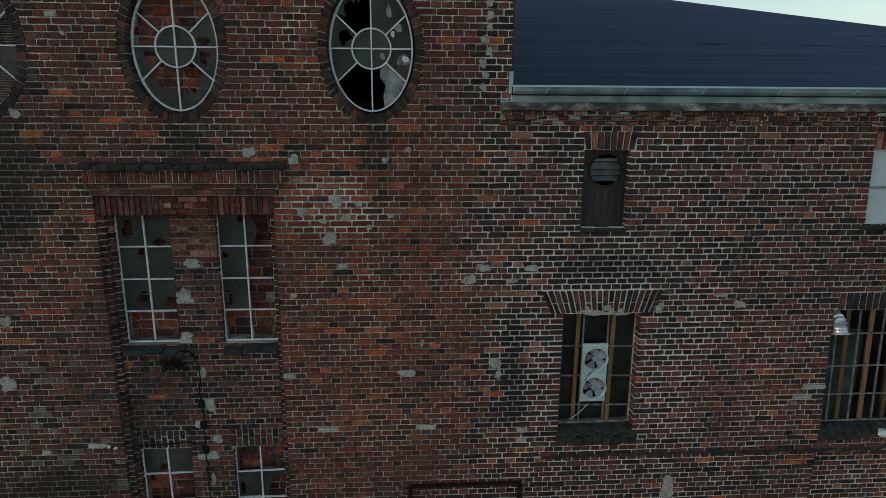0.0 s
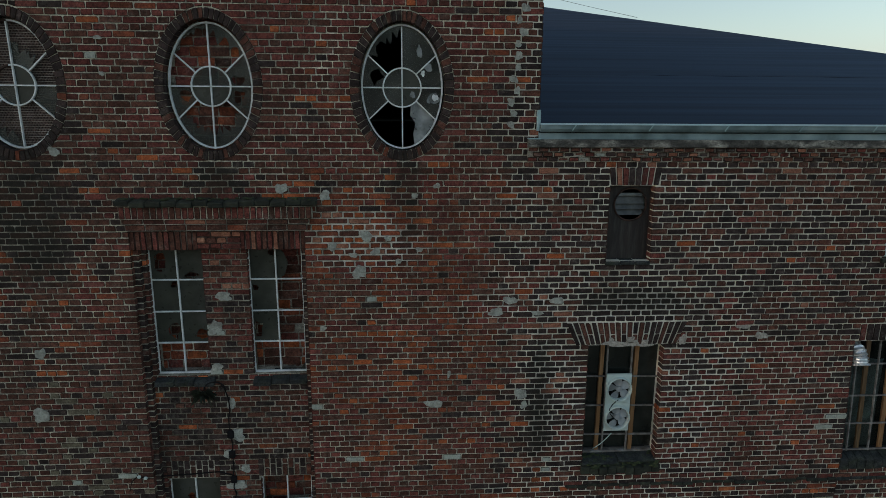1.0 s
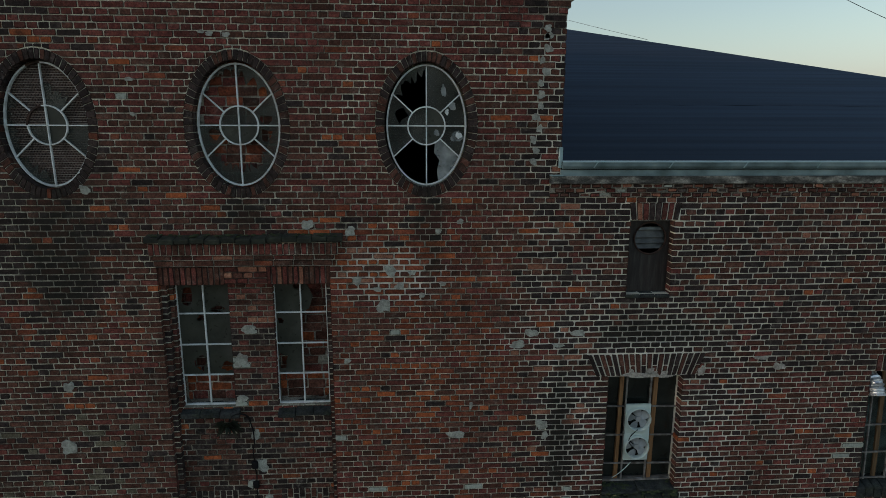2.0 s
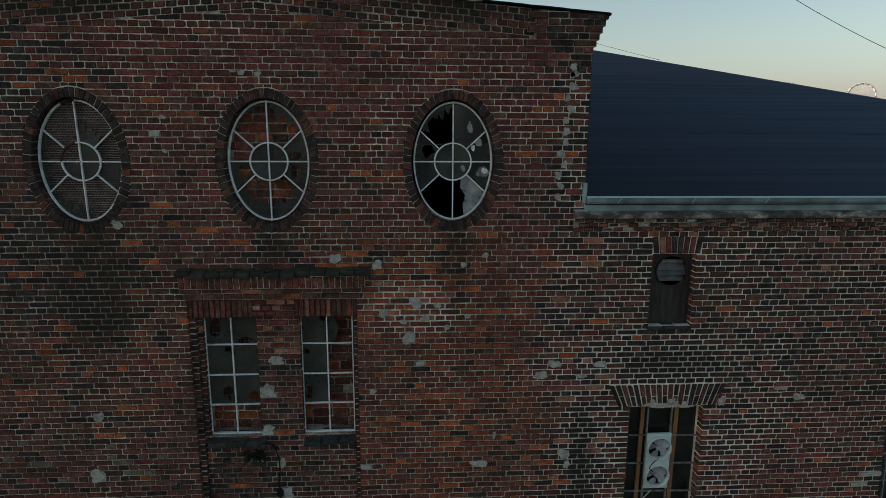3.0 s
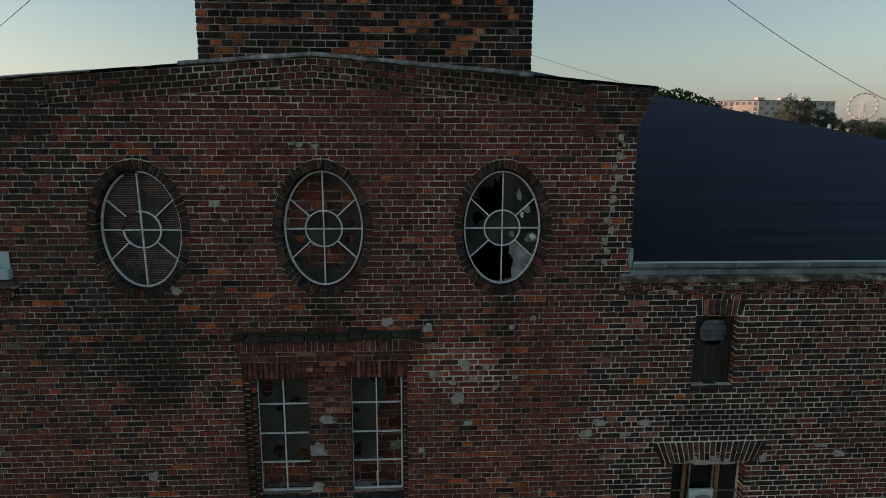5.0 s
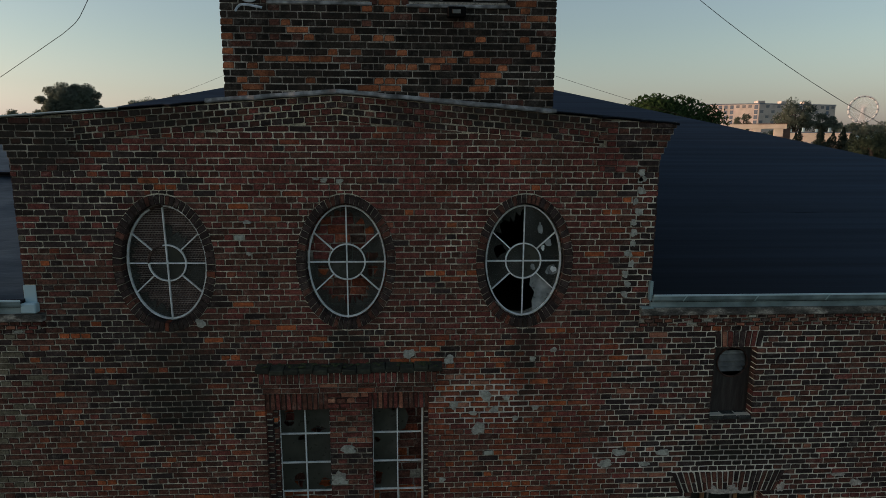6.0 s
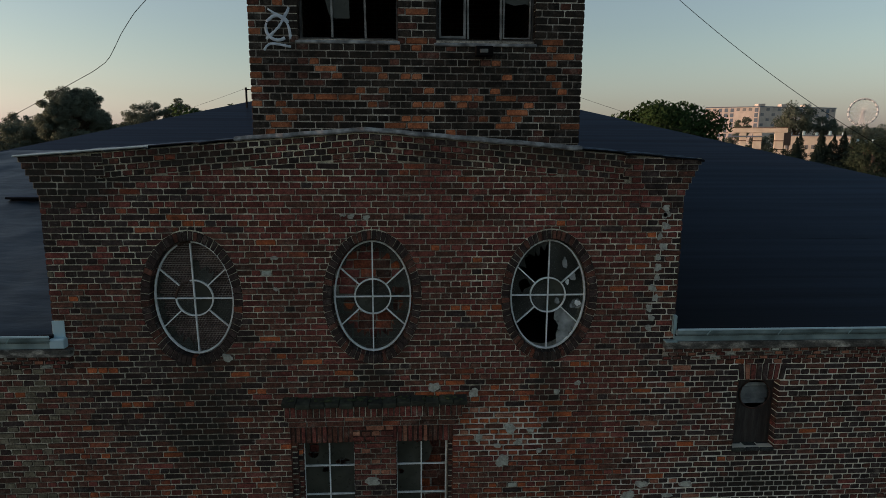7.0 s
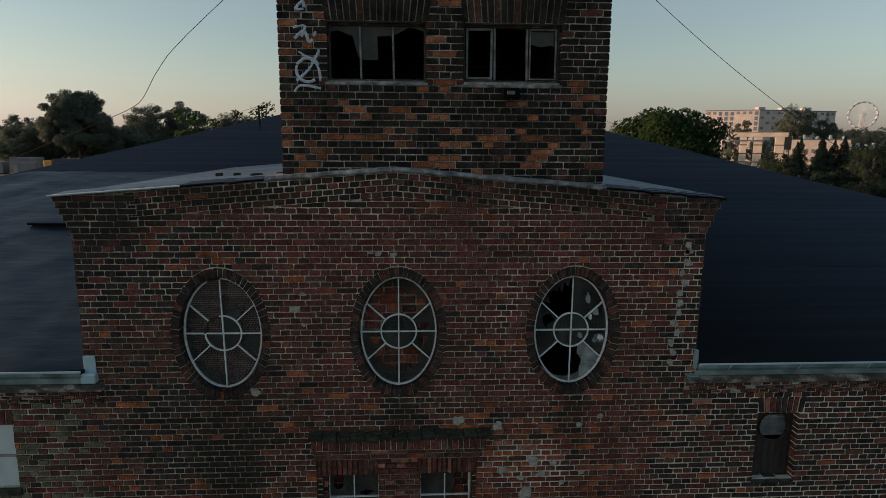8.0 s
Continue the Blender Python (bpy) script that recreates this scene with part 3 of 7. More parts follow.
    black.inputs["From Min"].default_value, black.inputs["From Max"].default_value = 0.38, 0.56
    black.inputs["To Min"].default_value, black.inputs["To Max"].default_value = 0.62, 1.05
    l.new(fields.outputs["Fac"], black.inputs[0])
    worn = n.new("ShaderNodeMath")
    worn.operation = "MULTIPLY"
    l.new(dull.outputs[0], worn.inputs[0])
    l.new(black.outputs[0], worn.inputs[1])
    aged = n.new("ShaderNodeVectorMath")
    aged.operation = "SCALE"
    l.new(old, aged.inputs[0])
    l.new(worn.outputs[0], aged.inputs["Scale"])
    mix = n.new("ShaderNodeMix")
    mix.data_type = "RGBA"
    l.new(both.outputs[0], mix.inputs["Factor"])
    l.new(aged.outputs[0], mix.inputs["A"])
    l.new(pale.outputs[0], mix.inputs["B"])
    white = n.new("ShaderNodeMix")
    white.data_type = "RGBA"
    l.new(thick.outputs[0], white.inputs["Factor"])
    l.new(mix.outputs["Result"], white.inputs["A"])
    white.inputs["B"].default_value = (0.8, 0.77, 0.68, 1)
    l.new(white.outputs["Result"], bsdf.inputs["Base Color"])
    return m


mortar = mortar_material()
for m in BRICKS[:5] + [brick_grey, mortar]:
    sooty(m, 0.72 if m is not mortar else 0.45)
BAY_L, BAY_R = -4.035, 3.456
PEAK_X, PEAK_Z, FALL = -0.344, 10.07, 0.080
OVALS = [(-2.415, 8.095), (-0.284, 8.098), (1.872, 8.1)]
IN_A, IN_B, OUT_A, OUT_B = 0.487, 0.713, 0.605, 0.84


def gable(x):
    return PEAK_Z - FALL * abs(x - PEAK_X)


PANEL = (-1.335, 0.71, 0.0, 6.47)              # shallow recess round the paired windows
STEP = 0.07
WIN_L, WIN_R = (-1.21, -0.545), (-0.025, 0.635)
WIN_Z, LOW_Z = (4.60, 6.22), (1.58, 3.16)
NICHE = (4.35, 4.915, 6.05, 6.98)
FAN = (4.20, 5.20, 3.36, 4.95)
SIDE = (7.77, 8.87, 3.32, 4.95)
UPPER = (7.89, 8.78, 6.07, 6.99)
FAR = (-5.80, -4.955, 6.17, 6.99)
LOW_PANEL = (7.77, 10.4, 0.0, 2.93)

FAN_HOLE = (FAN[0], FAN[1], FAN[2] - 0.13, FAN[3])
# the openings at this end have sagged a little out of true
SIDE_HOLE = [(SIDE[0] + 0.02, SIDE[2] - 0.12), (SIDE[1] + 0.02, SIDE[2] - 0.12), (SIDE[1] - 0.03, SIDE[3]), (SIDE[0] - 0.05, SIDE[3])]
UPPER_HOLE = [(UPPER[0] + 0.045, UPPER[2]), (UPPER[1] + 0.02, UPPER[2]), (UPPER[1], UPPER[3]), (UPPER[0] + 0.015, UPPER[3])]
core = slab("wall_front",
            [(-7.62, 0), (10.42, 0), (10.42, 7.45), (BAY_R, 7.45), (BAY_R, gable(BAY_R)), (PEAK_X, PEAK_Z), (BAY_L, gable(BAY_L)), (BAY_L, 7.45), (-7.62, 7.45)],
            [rect(PANEL[0], PANEL[1], 0.02, PANEL[3])] + [rect(*w) for w in (NICHE, FAN_HOLE, FAR)] + [SIDE_HOLE, UPPER_HOLE] + [rect(LOW_PANEL[0], LOW_PANEL[1], 0.02, LOW_PANEL[3])]
            + [ellipse(cx, cz, IN_A + 0.012, IN_B + 0.012) for cx, cz in OVALS],
            0.0085, 0.38, mortar, None, "weathered red brick front wall with dark soot stains and pale mortar")
tagged(core, category="wall", kind="structure")
mortar_panel = material("mortar_panel", [(0.16, 0.15, 0.115), (0.3, 0.28, 0.22), (0.52, 0.49, 0.4)], 3, 0.95, 0.7, 70, stain=SOOT, stain_scale=1.2, stain_amount=0.6, spec=0.12, speck=0.6)
panel = slab("panel", rect(PANEL[0] + STEP, PANEL[1] - 0.055, 0.02, PANEL[3]),
             [rect(*WIN_L, *WIN_Z), rect(*WIN_R, *WIN_Z), rect(*WIN_L, *LOW_Z), rect(*WIN_R, *LOW_Z)], 0.131, 0.36, mortar_panel, core)
block("panel_edge", PANEL[0], PANEL[0] + STEP, 0.066, 0.36, 0.02, PANEL[3], mortar, core, bevel=0)
block("panel_edge", PANEL[1] - 0.055, PANEL[1], 0.066, 0.36, 0.02, PANEL[3], mortar, core, bevel=0)
block("panel", LOW_PANEL[0], LOW_PANEL[1], 0.071, 0.36, 0.02, LOW_PANEL[3], mortar, core, bevel=0)


def fbm(x, z, s, o=0.0):
    return noise.fractal(Vector((x * s + o, z * s - o, o * 1.7)), 0.8, 2.0, 4)


# bright orange, rust-coloured, rose and limed bricks that stand out singly, from the top down
ORANGE_HIGH = [(2.93, 9.46), (-2.6, 9.06), (2.01, 9.01), (-2.34, 8.99), (3.1, 8.83), (0.11, 8.79), (-1.54, 8.77), (0.46, 8.71), (2.91, 8.71), (0.95, 8.57), (2.75, 8.21), (3.21, 8.2), (-3.67, 8.18), (2.37, 8.13), (-3.76, 8.11), (0.79, 7.98), (1.27, 7.96), (-1.53, 7.59), (-3.24, 7.38), (-1.43, 7.37), (2.3, 7.25), (-3.6, 7.23), (-3.37, 7.23), (-1.94, 7.16), (1.76, 7.1), (2.13, 7.02), (-1.71, 6.94), (0.39, 6.88), (0.6, 6.87), (2.25, 6.85), (-2.69, 6.8), (-3.21, 6.79), (1.61, 6.78), (1.28, 6.49), (0.91, 6.49), (1.04, 6.49), (1.27, 6.35), (0.85, 6.2), (2.25, 5.97)]
ORANGE_LOW = [(1.44, 5.68), (2.26, 5.67), (2.76, 5.67), (3.42, 5.66), (1.26, 5.6), (1.61, 5.59), (2.11, 5.22), (2.38, 5.22), (1.42, 5.15), (1.64, 5.14), (1.9, 5.14), (-2.23, 5.08), (1.44, 4.77), (0.75, 4.71), (1.1, 4.7), (2.14, 4.7), (-2.36, 4.7), (0.89, 4.63), (1.96, 4.55), (3.02, 4.4), (2.88, 4.25), (3.06, 4.18), (1.11, 4.11), (-2, 4.11), (1.24, 3.9), (1.77, 3.88), (1.62, 3.74), (2.7, 3.65), (1.73, 3.59), (1.65, 3.5), (2.09, 3.44), (3.07, 3.42), (3.6, 3.22), (3.65, 3.08), (3.38, 2.89), (3.61, 2.89), (6.9, 4.1), (7.1, 3.5), (5.4, 3.75), (6.3, 2.85), (7.4, 2.8), (7.55, 2.8)]
RUST_AT = [(0.59, 9.74), (-2.38, 9.66), (-3.17, 9.15), (-2.74, 9.14), (-2.96, 8.48), (-3.68, 8.24), (-3.88, 7.07), (-3.35, 6.94), (-2.58, 6.81), (-3.08, 6.79), (2.49, 6.78), (2.9, 6.65), (-3.12, 6.64), (-1.93, 6.57), (2.53, 6.57), (2.28, 6.5), (2.86, 6.49), (1.32, 6.13), (2.12, 5.84), (0.93, 5.84), (1.55, 5.69), (1.33, 5.52), (2.52, 5.13), (1.22, 5.08), (-2.05, 4.47)]
ROSE_AT = [(2.59, 9.63), (-3.24, 9.53), (3.18, 7.18), (3.52, 6.95), (3.2, 6.57), (3.24, 6.4), (2.97, 5.31)]
LIMED_AT = [(-1.52, 8.42), (1.47, 5.6), (0.76, 4.18), (3, 3.58), (1.26, 3.44), (1.17, 3.44), (2.51, 3.43), (2.61, 3.42), (3.67, 3.35), (-1.58, 3.29), (3.77, 3.2), (-2.24, 3.19), (7.55, 4.05), (7.55, 3.9), (7.5, 3.75), (7.48, 3.6)]
# orange bricks of the tower, above and below its sills
TOWER_HIGH = [(0.32, 11.95), (1.64, 11.9), (1.53, 11.88), (-1.13, 11.75), (-1.55, 11.74), (-1.56, 11.67), (-1.56, 11.59), (-1.13, 11.58), (0.18, 11.52), (-1.28, 11.51), (0.3, 11.37), (-1.52, 11.36), (-1.53, 11.14), (1.83, 11.08), (0.3, 11.07), (1.85, 10.99), (0.22, 10.98), (1.87, 10.92), (-0.9, 10.84), (-1.55, 10.82), (-0.76, 10.76), (1.31, 10.7), (1.82, 10.7), (-0.13, 10.69), (0.14, 10.69), (0.28, 10.69), (-0.66, 10.68), (1.83, 10.63), (0.81, 10.62), (1.31, 10.62), (-0.27, 10.61), (0.25, 10.61), (0.55, 10.61), (-0.38, 10.54), (0.38, 10.54), (1.16, 10.54), (1.99, 10.54), (-1.55, 10.53), (-0.14, 10.53)]
TOWER_LOW = [(0.82, 10.46), (1.02, 10.46), (1.32, 10.46), (-1.04, 10.45), (-0.78, 10.45), (-0.5, 10.45), (1.59, 10.39), (-0.22, 10.38), (0.32, 10.38), (0.22, 10.38), (0.82, 10.38), (-1.54, 10.37), (-1.29, 10.37), (0.56, 10.37), (1.34, 10.31), (0.5, 10.3), (-0.22, 10.29), (0.15, 10.22), (0.33, 10.22), (1.08, 10.22), (1.32, 10.22), (-1.16, 10.21), (-0.62, 10.2), (1.33, 10.15), (2.06, 10.15), (-1.29, 10.14), (-0.04, 10.14)]


def close_to(x, z, spots, rx=0.13, rz=0.04):
    return any(abs(x - a) < rx and abs(z - b) < rz for a, b in spots)


def front_colour(x, z, r):
    """Which kind of brick lies at a place of the front wall."""
    if close_to(x, z, LIMED_AT, 0.07, 0.036):
        return LIMED
    if close_to(x, z, ORANGE_HIGH if z >= 5.85 else ORANGE_LOW, 0.085, 0.038):
        return ORANGE
    if close_to(x, z, RUST_AT, 0.085, 0.038):
        return RUST
    if close_to(x, z, ROSE_AT, 0.07, 0.038):
        return ROSE
    u, big = r.random(), fbm(x, z, 0.55)
    if r.random() < 0.3 * near(x, z, 1.35, 6.4, 0.62, 0.4) + 0.15 * near(x, z, 3.55, 5.0, 0.4, 1.2):
        return ROSE
    if r.random() < 0.7 * near(x, z, 1.4, 6.3, 0.75, 0.4):
        return RUST
    blush = fbm(x, z, 1.3, 3.0)
    soot = near(x, z, -2.7, 6.8, 1.1, 1.0) * 0.8 + near(x, z, 4.7, 5.5, 1.3, 0.5) * 1.3 + near(x, z, 1.85, 7.15, 0.4, 0.5) * 0.35 + near(x, z, 3.6, 4.3, 0.38, 1.2) * 1.6 \
        + 0.32 * min(1.0, 3 * near(x, z, -2.9, 3.2, 1.9, 2.1)) + near(x, z, -0.3, 7.2, 0.5, 0.35) * 0.8 + 0.35 * min(1.0, 2 * near(x, z, -2.6, 6.9, 1.5, 1.2)) + 0.5 * near(x, z, -3.5, 7.3, 0.9, 1.1)
    warm = min(1.0, 1.3 * near(x, z, 1.8, 5.2, 1.5, 2.2) + 1.4 * near(x, z, -2.9, 5.7, 1.5, 1.2) + near(x, z, 1.0, 6.6, 0.9, 0.8) * 0.6)
    if x < -4.15 + 0.35 * fbm(2.0, z, 2.0):      # the other wing, filmed over with grey
        return GREY if u < 0.56 + 0.3 * big else BROWN if u < 0.78 else DARK if u < 0.88 else RED if u < 0.98 else ORANGE
    if x > 3.0 + 0.3 * fbm(1.0, z, 2.0):        # the wing
        low = min(1.0, max(0.0, 5.3 - z)) + 1.2 * min(1.0, 2 * near(x, z, 6.7, 3.9, 1.1, 1.2))
        if u < 0.39 - 0.1 * low + 0.5 * soot + 0.3 * max(0, big):
            return DARK
        if u < 0.8 - 0.1 * low + 0.1 * min(1.0, max(0.0, z - 5.4)) + 0.3 * soot:
            return BROWN
        if u < 0.972:
            return RUST if r.random() < 0.05 + 0.5 * warm + 0.2 * blush else RED
        return ROSE if u < 0.988 else ORANGE
    if z > 8.3:
        return DARK if u < 0.02 + 0.85 * near(x, z, -3.9, 9.0, 2.0, 1.5) + 0.25 * max(0.0, z - 9.5) else BROWN if u < 0.36 else RED if u < 0.975 else RUST
    if r.random() < 0.12 * min(1.0, 3 * near(x, z, -2.9, 3.0, 1.9, 1.9)):
        return GREY
    if r.random() < 0.035 * warm + (0.006 if z < 7.4 else 0.0):
        return ORANGE
    if u < 0.03 + 0.6 * soot + 0.16 * max(0, big - 0.1):
        return DARK
    if u < 0.5 + 0.4 * soot - 0.12 * warm + (0.26 if x < -1.35 else 0.0):
        return BROWN
    if u < 0.955 - 0.04 * warm + 0.1 * soot:
        return RUST if r.random() < 0.02 + (0.14 if z < 7.2 else 0.0) + 0.42 * warm + 0.35 * blush * warm - soot else RED
    return RUST if u < 0.97 + 0.03 * warm else RED


def tower_colour(x, z, r):
    u = r.random()
    if close_to(x, z, TOWER_HIGH if z > 10.5 else TOWER_LOW, 0.075, 0.039):
        return ORANGE
    return RUST if u < 0.03 + 0.05 * fbm(x, z, 2.0) else ORANGE if u < 0.05 and z > 12.1 else DARK if u < 0.88 else BROWN


front_holes = [("rect", *PANEL[:2], 0, 6.46), ("rect", *NICHE), ("rect", *FAN_HOLE), ("trap", SIDE[0] + 0.02, SIDE[1] + 0.02, SIDE[0] - 0.05, SIDE[1] - 0.03, SIDE[2] - 0.12, SIDE[3]), ("trap", UPPER[0] + 0.045, UPPER[1] + 0.02, UPPER[0] + 0.015, UPPER[1], UPPER[2], UPPER[3]), ("rect", *FAR), ("rect", *LOW_PANEL)]
front_holes += [("rect", 4.33, 4.985, 6.98, 7.205), ("trap", 4.03, 5.36, 3.9, 5.47, 4.95, 5.26), ("rect", 7.77, 8.95, 4.95, 5.19), ("rect", 7.9, 8.85, 6.99, 7.21), ("rect", -5.85, -4.94, 6.99, 7.2)]
front_holes += [("oval", cx, cz, OUT_A, OUT_B) for cx, cz in OVALS]
brick_wall = Bricks(3)
brick_wall.owner = core


def single(x, z):
    return 0.93 < x < 2.8 and 4.4 < z < 6.35


EAVES = Z_REF - 32 * COURSE
brick_field(brick_wall, -7.6, 10.4, 0.03, EAVES, 0.0, front_holes, front_colour, single)
brick_field(brick_wall, BAY_L - 0.002, BAY_R + 0.002, EAVES, 9.98, 0.0, front_holes, front_colour, None, lambda x: gable(x) - 0.25)
# corbelled courses under the eaves of the wings, stepping out
for i, (y, z) in enumerate(((-0.012, EAVES), (-0.03, EAVES + 0.056), (-0.05, EAVES + 0.112))):
    for x0, x1 in ((BAY_R - 0.12, 10.4), (-7.6, BAY_L + 0.12)):
        brick_wall.bed(rect(x0, x1, z, z + 0.057), y)
        x = x0 + 0.06 * (i % 2)
        while x < x1:
            u = brick_wall.rnd.random()
            brick_wall.add(rect(x, x + 0.114, z + 0.003, z + 0.053), y, ROSE if u < 0.12 else LIMED if u < 0.135 else DARK if u < 0.36 else BROWN if u < 0.72 else RED, brick_wall.rnd.uniform(-0.006, 0.006), 0.01, 0.005, 0.08)
            x += 0.125
# recessed panel and its stepped edges
panel_holes = [("rect", *WIN_L, *WIN_Z), ("rect", *WIN_R, *WIN_Z), ("rect", *WIN_L, *LOW_Z), ("rect", *WIN_R, *LOW_Z),
               ("rect", -1.22, -0.53, 3.16, 3.42), ("rect", -0.05, 0.64, 3.16, 3.42)]


def panel_colour(x, z, r):
    u = r.random()
    if -0.55 < x < -0.03 and z > 5.6:
        return ROSE if u < 0.2 else RED if u < 0.7 else BROWN
    if close_to(x, z, [(-0.38, 5.72), (-0.45, 5.2), (-0.42, 5.12), (-0.5, 5.05), (-0.4, 4.6)], 0.09, 0.04):
        return LIMED
    return DARK if u < 0.38 else BROWN if u < 0.82 else RED if u < 0.97 else ORANGE


brick_field(brick_wall, PANEL[0] + STEP, PANEL[1] - 0.055, 0.03, 6.23, 0.125, panel_holes, panel_colour)
edge_colour = lambda x, z, r: (DARK, DARK, BROWN)[int(r.random() * 3)]
brick_field(brick_wall, PANEL[0], PANEL[0] + STEP, 0.03, 6.23, 0.06, [], edge_colour)
brick_field(brick_wall, PANEL[1] - 0.055, PANEL[1], 0.03, 6.23, 0.06, [], edge_colour)
brick_field(brick_wall, LOW_PANEL[0], LOW_PANEL[1], 0.03, LOW_PANEL[3], 0.065, [], front_colour)
dark_pick = lambda x, z, r: (DARK, DARK, BROWN, BROWN, DARK, DARK, BROWN)[int(r.random() * 7)]
for x0, x1 in ((WIN_L[0] - 0.01, WIN_L[1] + 0.015), (WIN_R[0] - 0.02, WIN_R[1] + 0.01)):
    for i in range(9):
        xa, xb = x0 + (x1 - x0) * i / 9 + 0.006, x0 + (x1 - x0) * (i + 1) / 9 - 0.006
        cut = 3.165 + (0.115 if i % 2 else 0.17)
        brick_wall.add(rect(xa, xb, 3.168, cut - 0.006), 0.125, dark_pick(0, 0, brick_wall.rnd), brick_wall.rnd.uniform(-0.004, 0.004))
        brick_wall.add(rect(xa, xb, cut + 0.006, 3.41), 0.125, dark_pick(0, 0, brick_wall.rnd), brick_wall.rnd.uniform(-0.004, 0.004))
# flat arches over the wing's openings
wing_pick = lambda x, z, r: (RED, ROSE, DARK, BROWN, RED)[int(r.random() * 5)]
soldiers(brick_wall, 4.36, 4.95, 6.985, 7.20, -0.004, 8, wing_pick, 0.03)
n = 20
for i in range(n):
    edge = [(4.035 + 1.32 * k / n, 3.905 + 1.56 * k / n) for k in (i, i + 1)]
    at = lambda e, q: e[0] + (e[1] - e[0]) * q
    cut = (0.0, 0.46, 1.0) if i % 2 else (0.0, 1.0)
    for q0, q1 in zip(cut, cut[1:]):
        brick_wall.add([(at(edge[0], q0) + 0.0085, 4.955 + 0.3 * q0 + 0.004), (at(edge[1], q0) - 0.0085, 4.955 + 0.3 * q0 + 0.004), (at(edge[1], q1) - 0.0085, 4.955 + 0.3 * q1 - 0.006), (at(edge[0], q1) + 0.0085, 4.955 + 0.3 * q1 - 0.006)],
                       -0.004, dark_pick(0, 0, brick_wall.rnd), brick_wall.rnd.uniform(-0.004, 0.004))
soldiers(brick_wall, 7.78, 8.95, 4.955, 5.185, -0.004, 13, wing_pick)
soldiers(brick_wall, 7.91, 8.84, 6.995, 7.20, -0.004, 10, wing_pick, 0.01)
soldiers(brick_wall, -5.84, -4.95, 6.995, 7.19, -0.004, 10, wing_pick, 0.01)
# brick rings round the oval windows
for cx, cz in OVALS:
    n = 60
    for i in range(n):
        a, b = 2 * math.pi * (i + 0.04) / n, 2 * math.pi * (i + 0.96) / n
        q = [(cx + ra * math.cos(t), cz + rb * math.sin(t)) for ra, rb, t in ((IN_A, IN_B, a), (OUT_A - 0.012, OUT_B - 0.012, a), (OUT_A - 0.012, OUT_B - 0.012, b), (IN_A, IN_B, b))]
        u = brick_wall.rnd.random()
        brick_wall.add(q, 0.0, DARK if u < 0.72 else BROWN if u < 0.985 else RUST, brick_wall.rnd.uniform(0.0, 0.006), 0.006, 0.003, 0.12)
# cornice of the gable: four courses that follow the slope, each further out
for side in (-1, 1):
    reach = (PEAK_X - BAY_L if side < 0 else BAY_R - PEAK_X) - 0.68
    for c in range(4):
        y = -0.012 - 0.012 * c
        s = side * -0.0625 * (c % 2)
        xa, xb = sorted((PEAK_X, PEAK_X + side * (reach + 0.03)))
        za, zb = -0.30 + 0.072 * c, -0.30 + 0.072 * (c + 1)
        brick_wall.bed([(xa, gable(xa) + za), (xb, gable(xb) + za), (xb, gable(xb) + zb), (xa, gable(xa) + zb)], y, 0.09, 1)
        while s < reach:
            xa, xb = PEAK_X + side * (s + 0.005), PEAK_X + side * (s + 0.118)
            xa, xb = min(xa, xb), max(xa, xb)
            za, zb = -0.30 + 0.072 * c + 0.005, -0.30 + 0.072 * (c + 1) - 0.005
            u = brick_wall.rnd.random()
            brick_wall.add([(xa, gable(xa) + za), (xb, gable(xb) + za), (xb, gable(xb) + zb), (xa, gable(xa) + zb)], y,
                           BROWN if u < 0.3 else DARK if u < 0.72 else RED if u < 0.98 else RUST, brick_wall.rnd.uniform(-0.004, 0.004), 0.006, 0.003, 0.09)
            s += 0.125
    # kneeler at the foot of the slope, laid level and stepping out past the corner
    for c in range(9):
        z = 9.19 + COURSE * c
        out = 0.03 * max(0, c - 2) + (0.012 if c > 1 else 0)
        end = BAY_R + out if side > 0 else BAY_L - out
        start = PEAK_X + side * (reach + 0.02 - 0.1 * (c % 2))
        a, b = min(start, end), max(start, end)
        zt = gable((start + end) / 2) - 0.0
        if z + 0.02 > zt:
            continue
        n = round((b - a) / 0.235) if c % 2 else round((b - a) / 0.122)
        brick_wall.bed(rect(a, b, z, min(zt, z + COURSE)), -0.008 - 0.007 * c, 0.13, 2)
        for i in range(n):
            xa, xb = a + (b - a) * i / n, a + (b - a) * (i + 1) / n
            brick_wall.add(rect(xa + 0.004, xb - 0.004, z + 0.005, min(zt, z + COURSE - 0.005)), -0.008 - 0.007 * c, brick_wall.rnd.choice([BROWN, DARK, DARK, DARK, RED] if side < 0 else [BROWN, BROWN, DARK, DARK, RED]), brick_wall.rnd.uniform(-0.004, 0.004), 0.006, 0.003, 0.14)
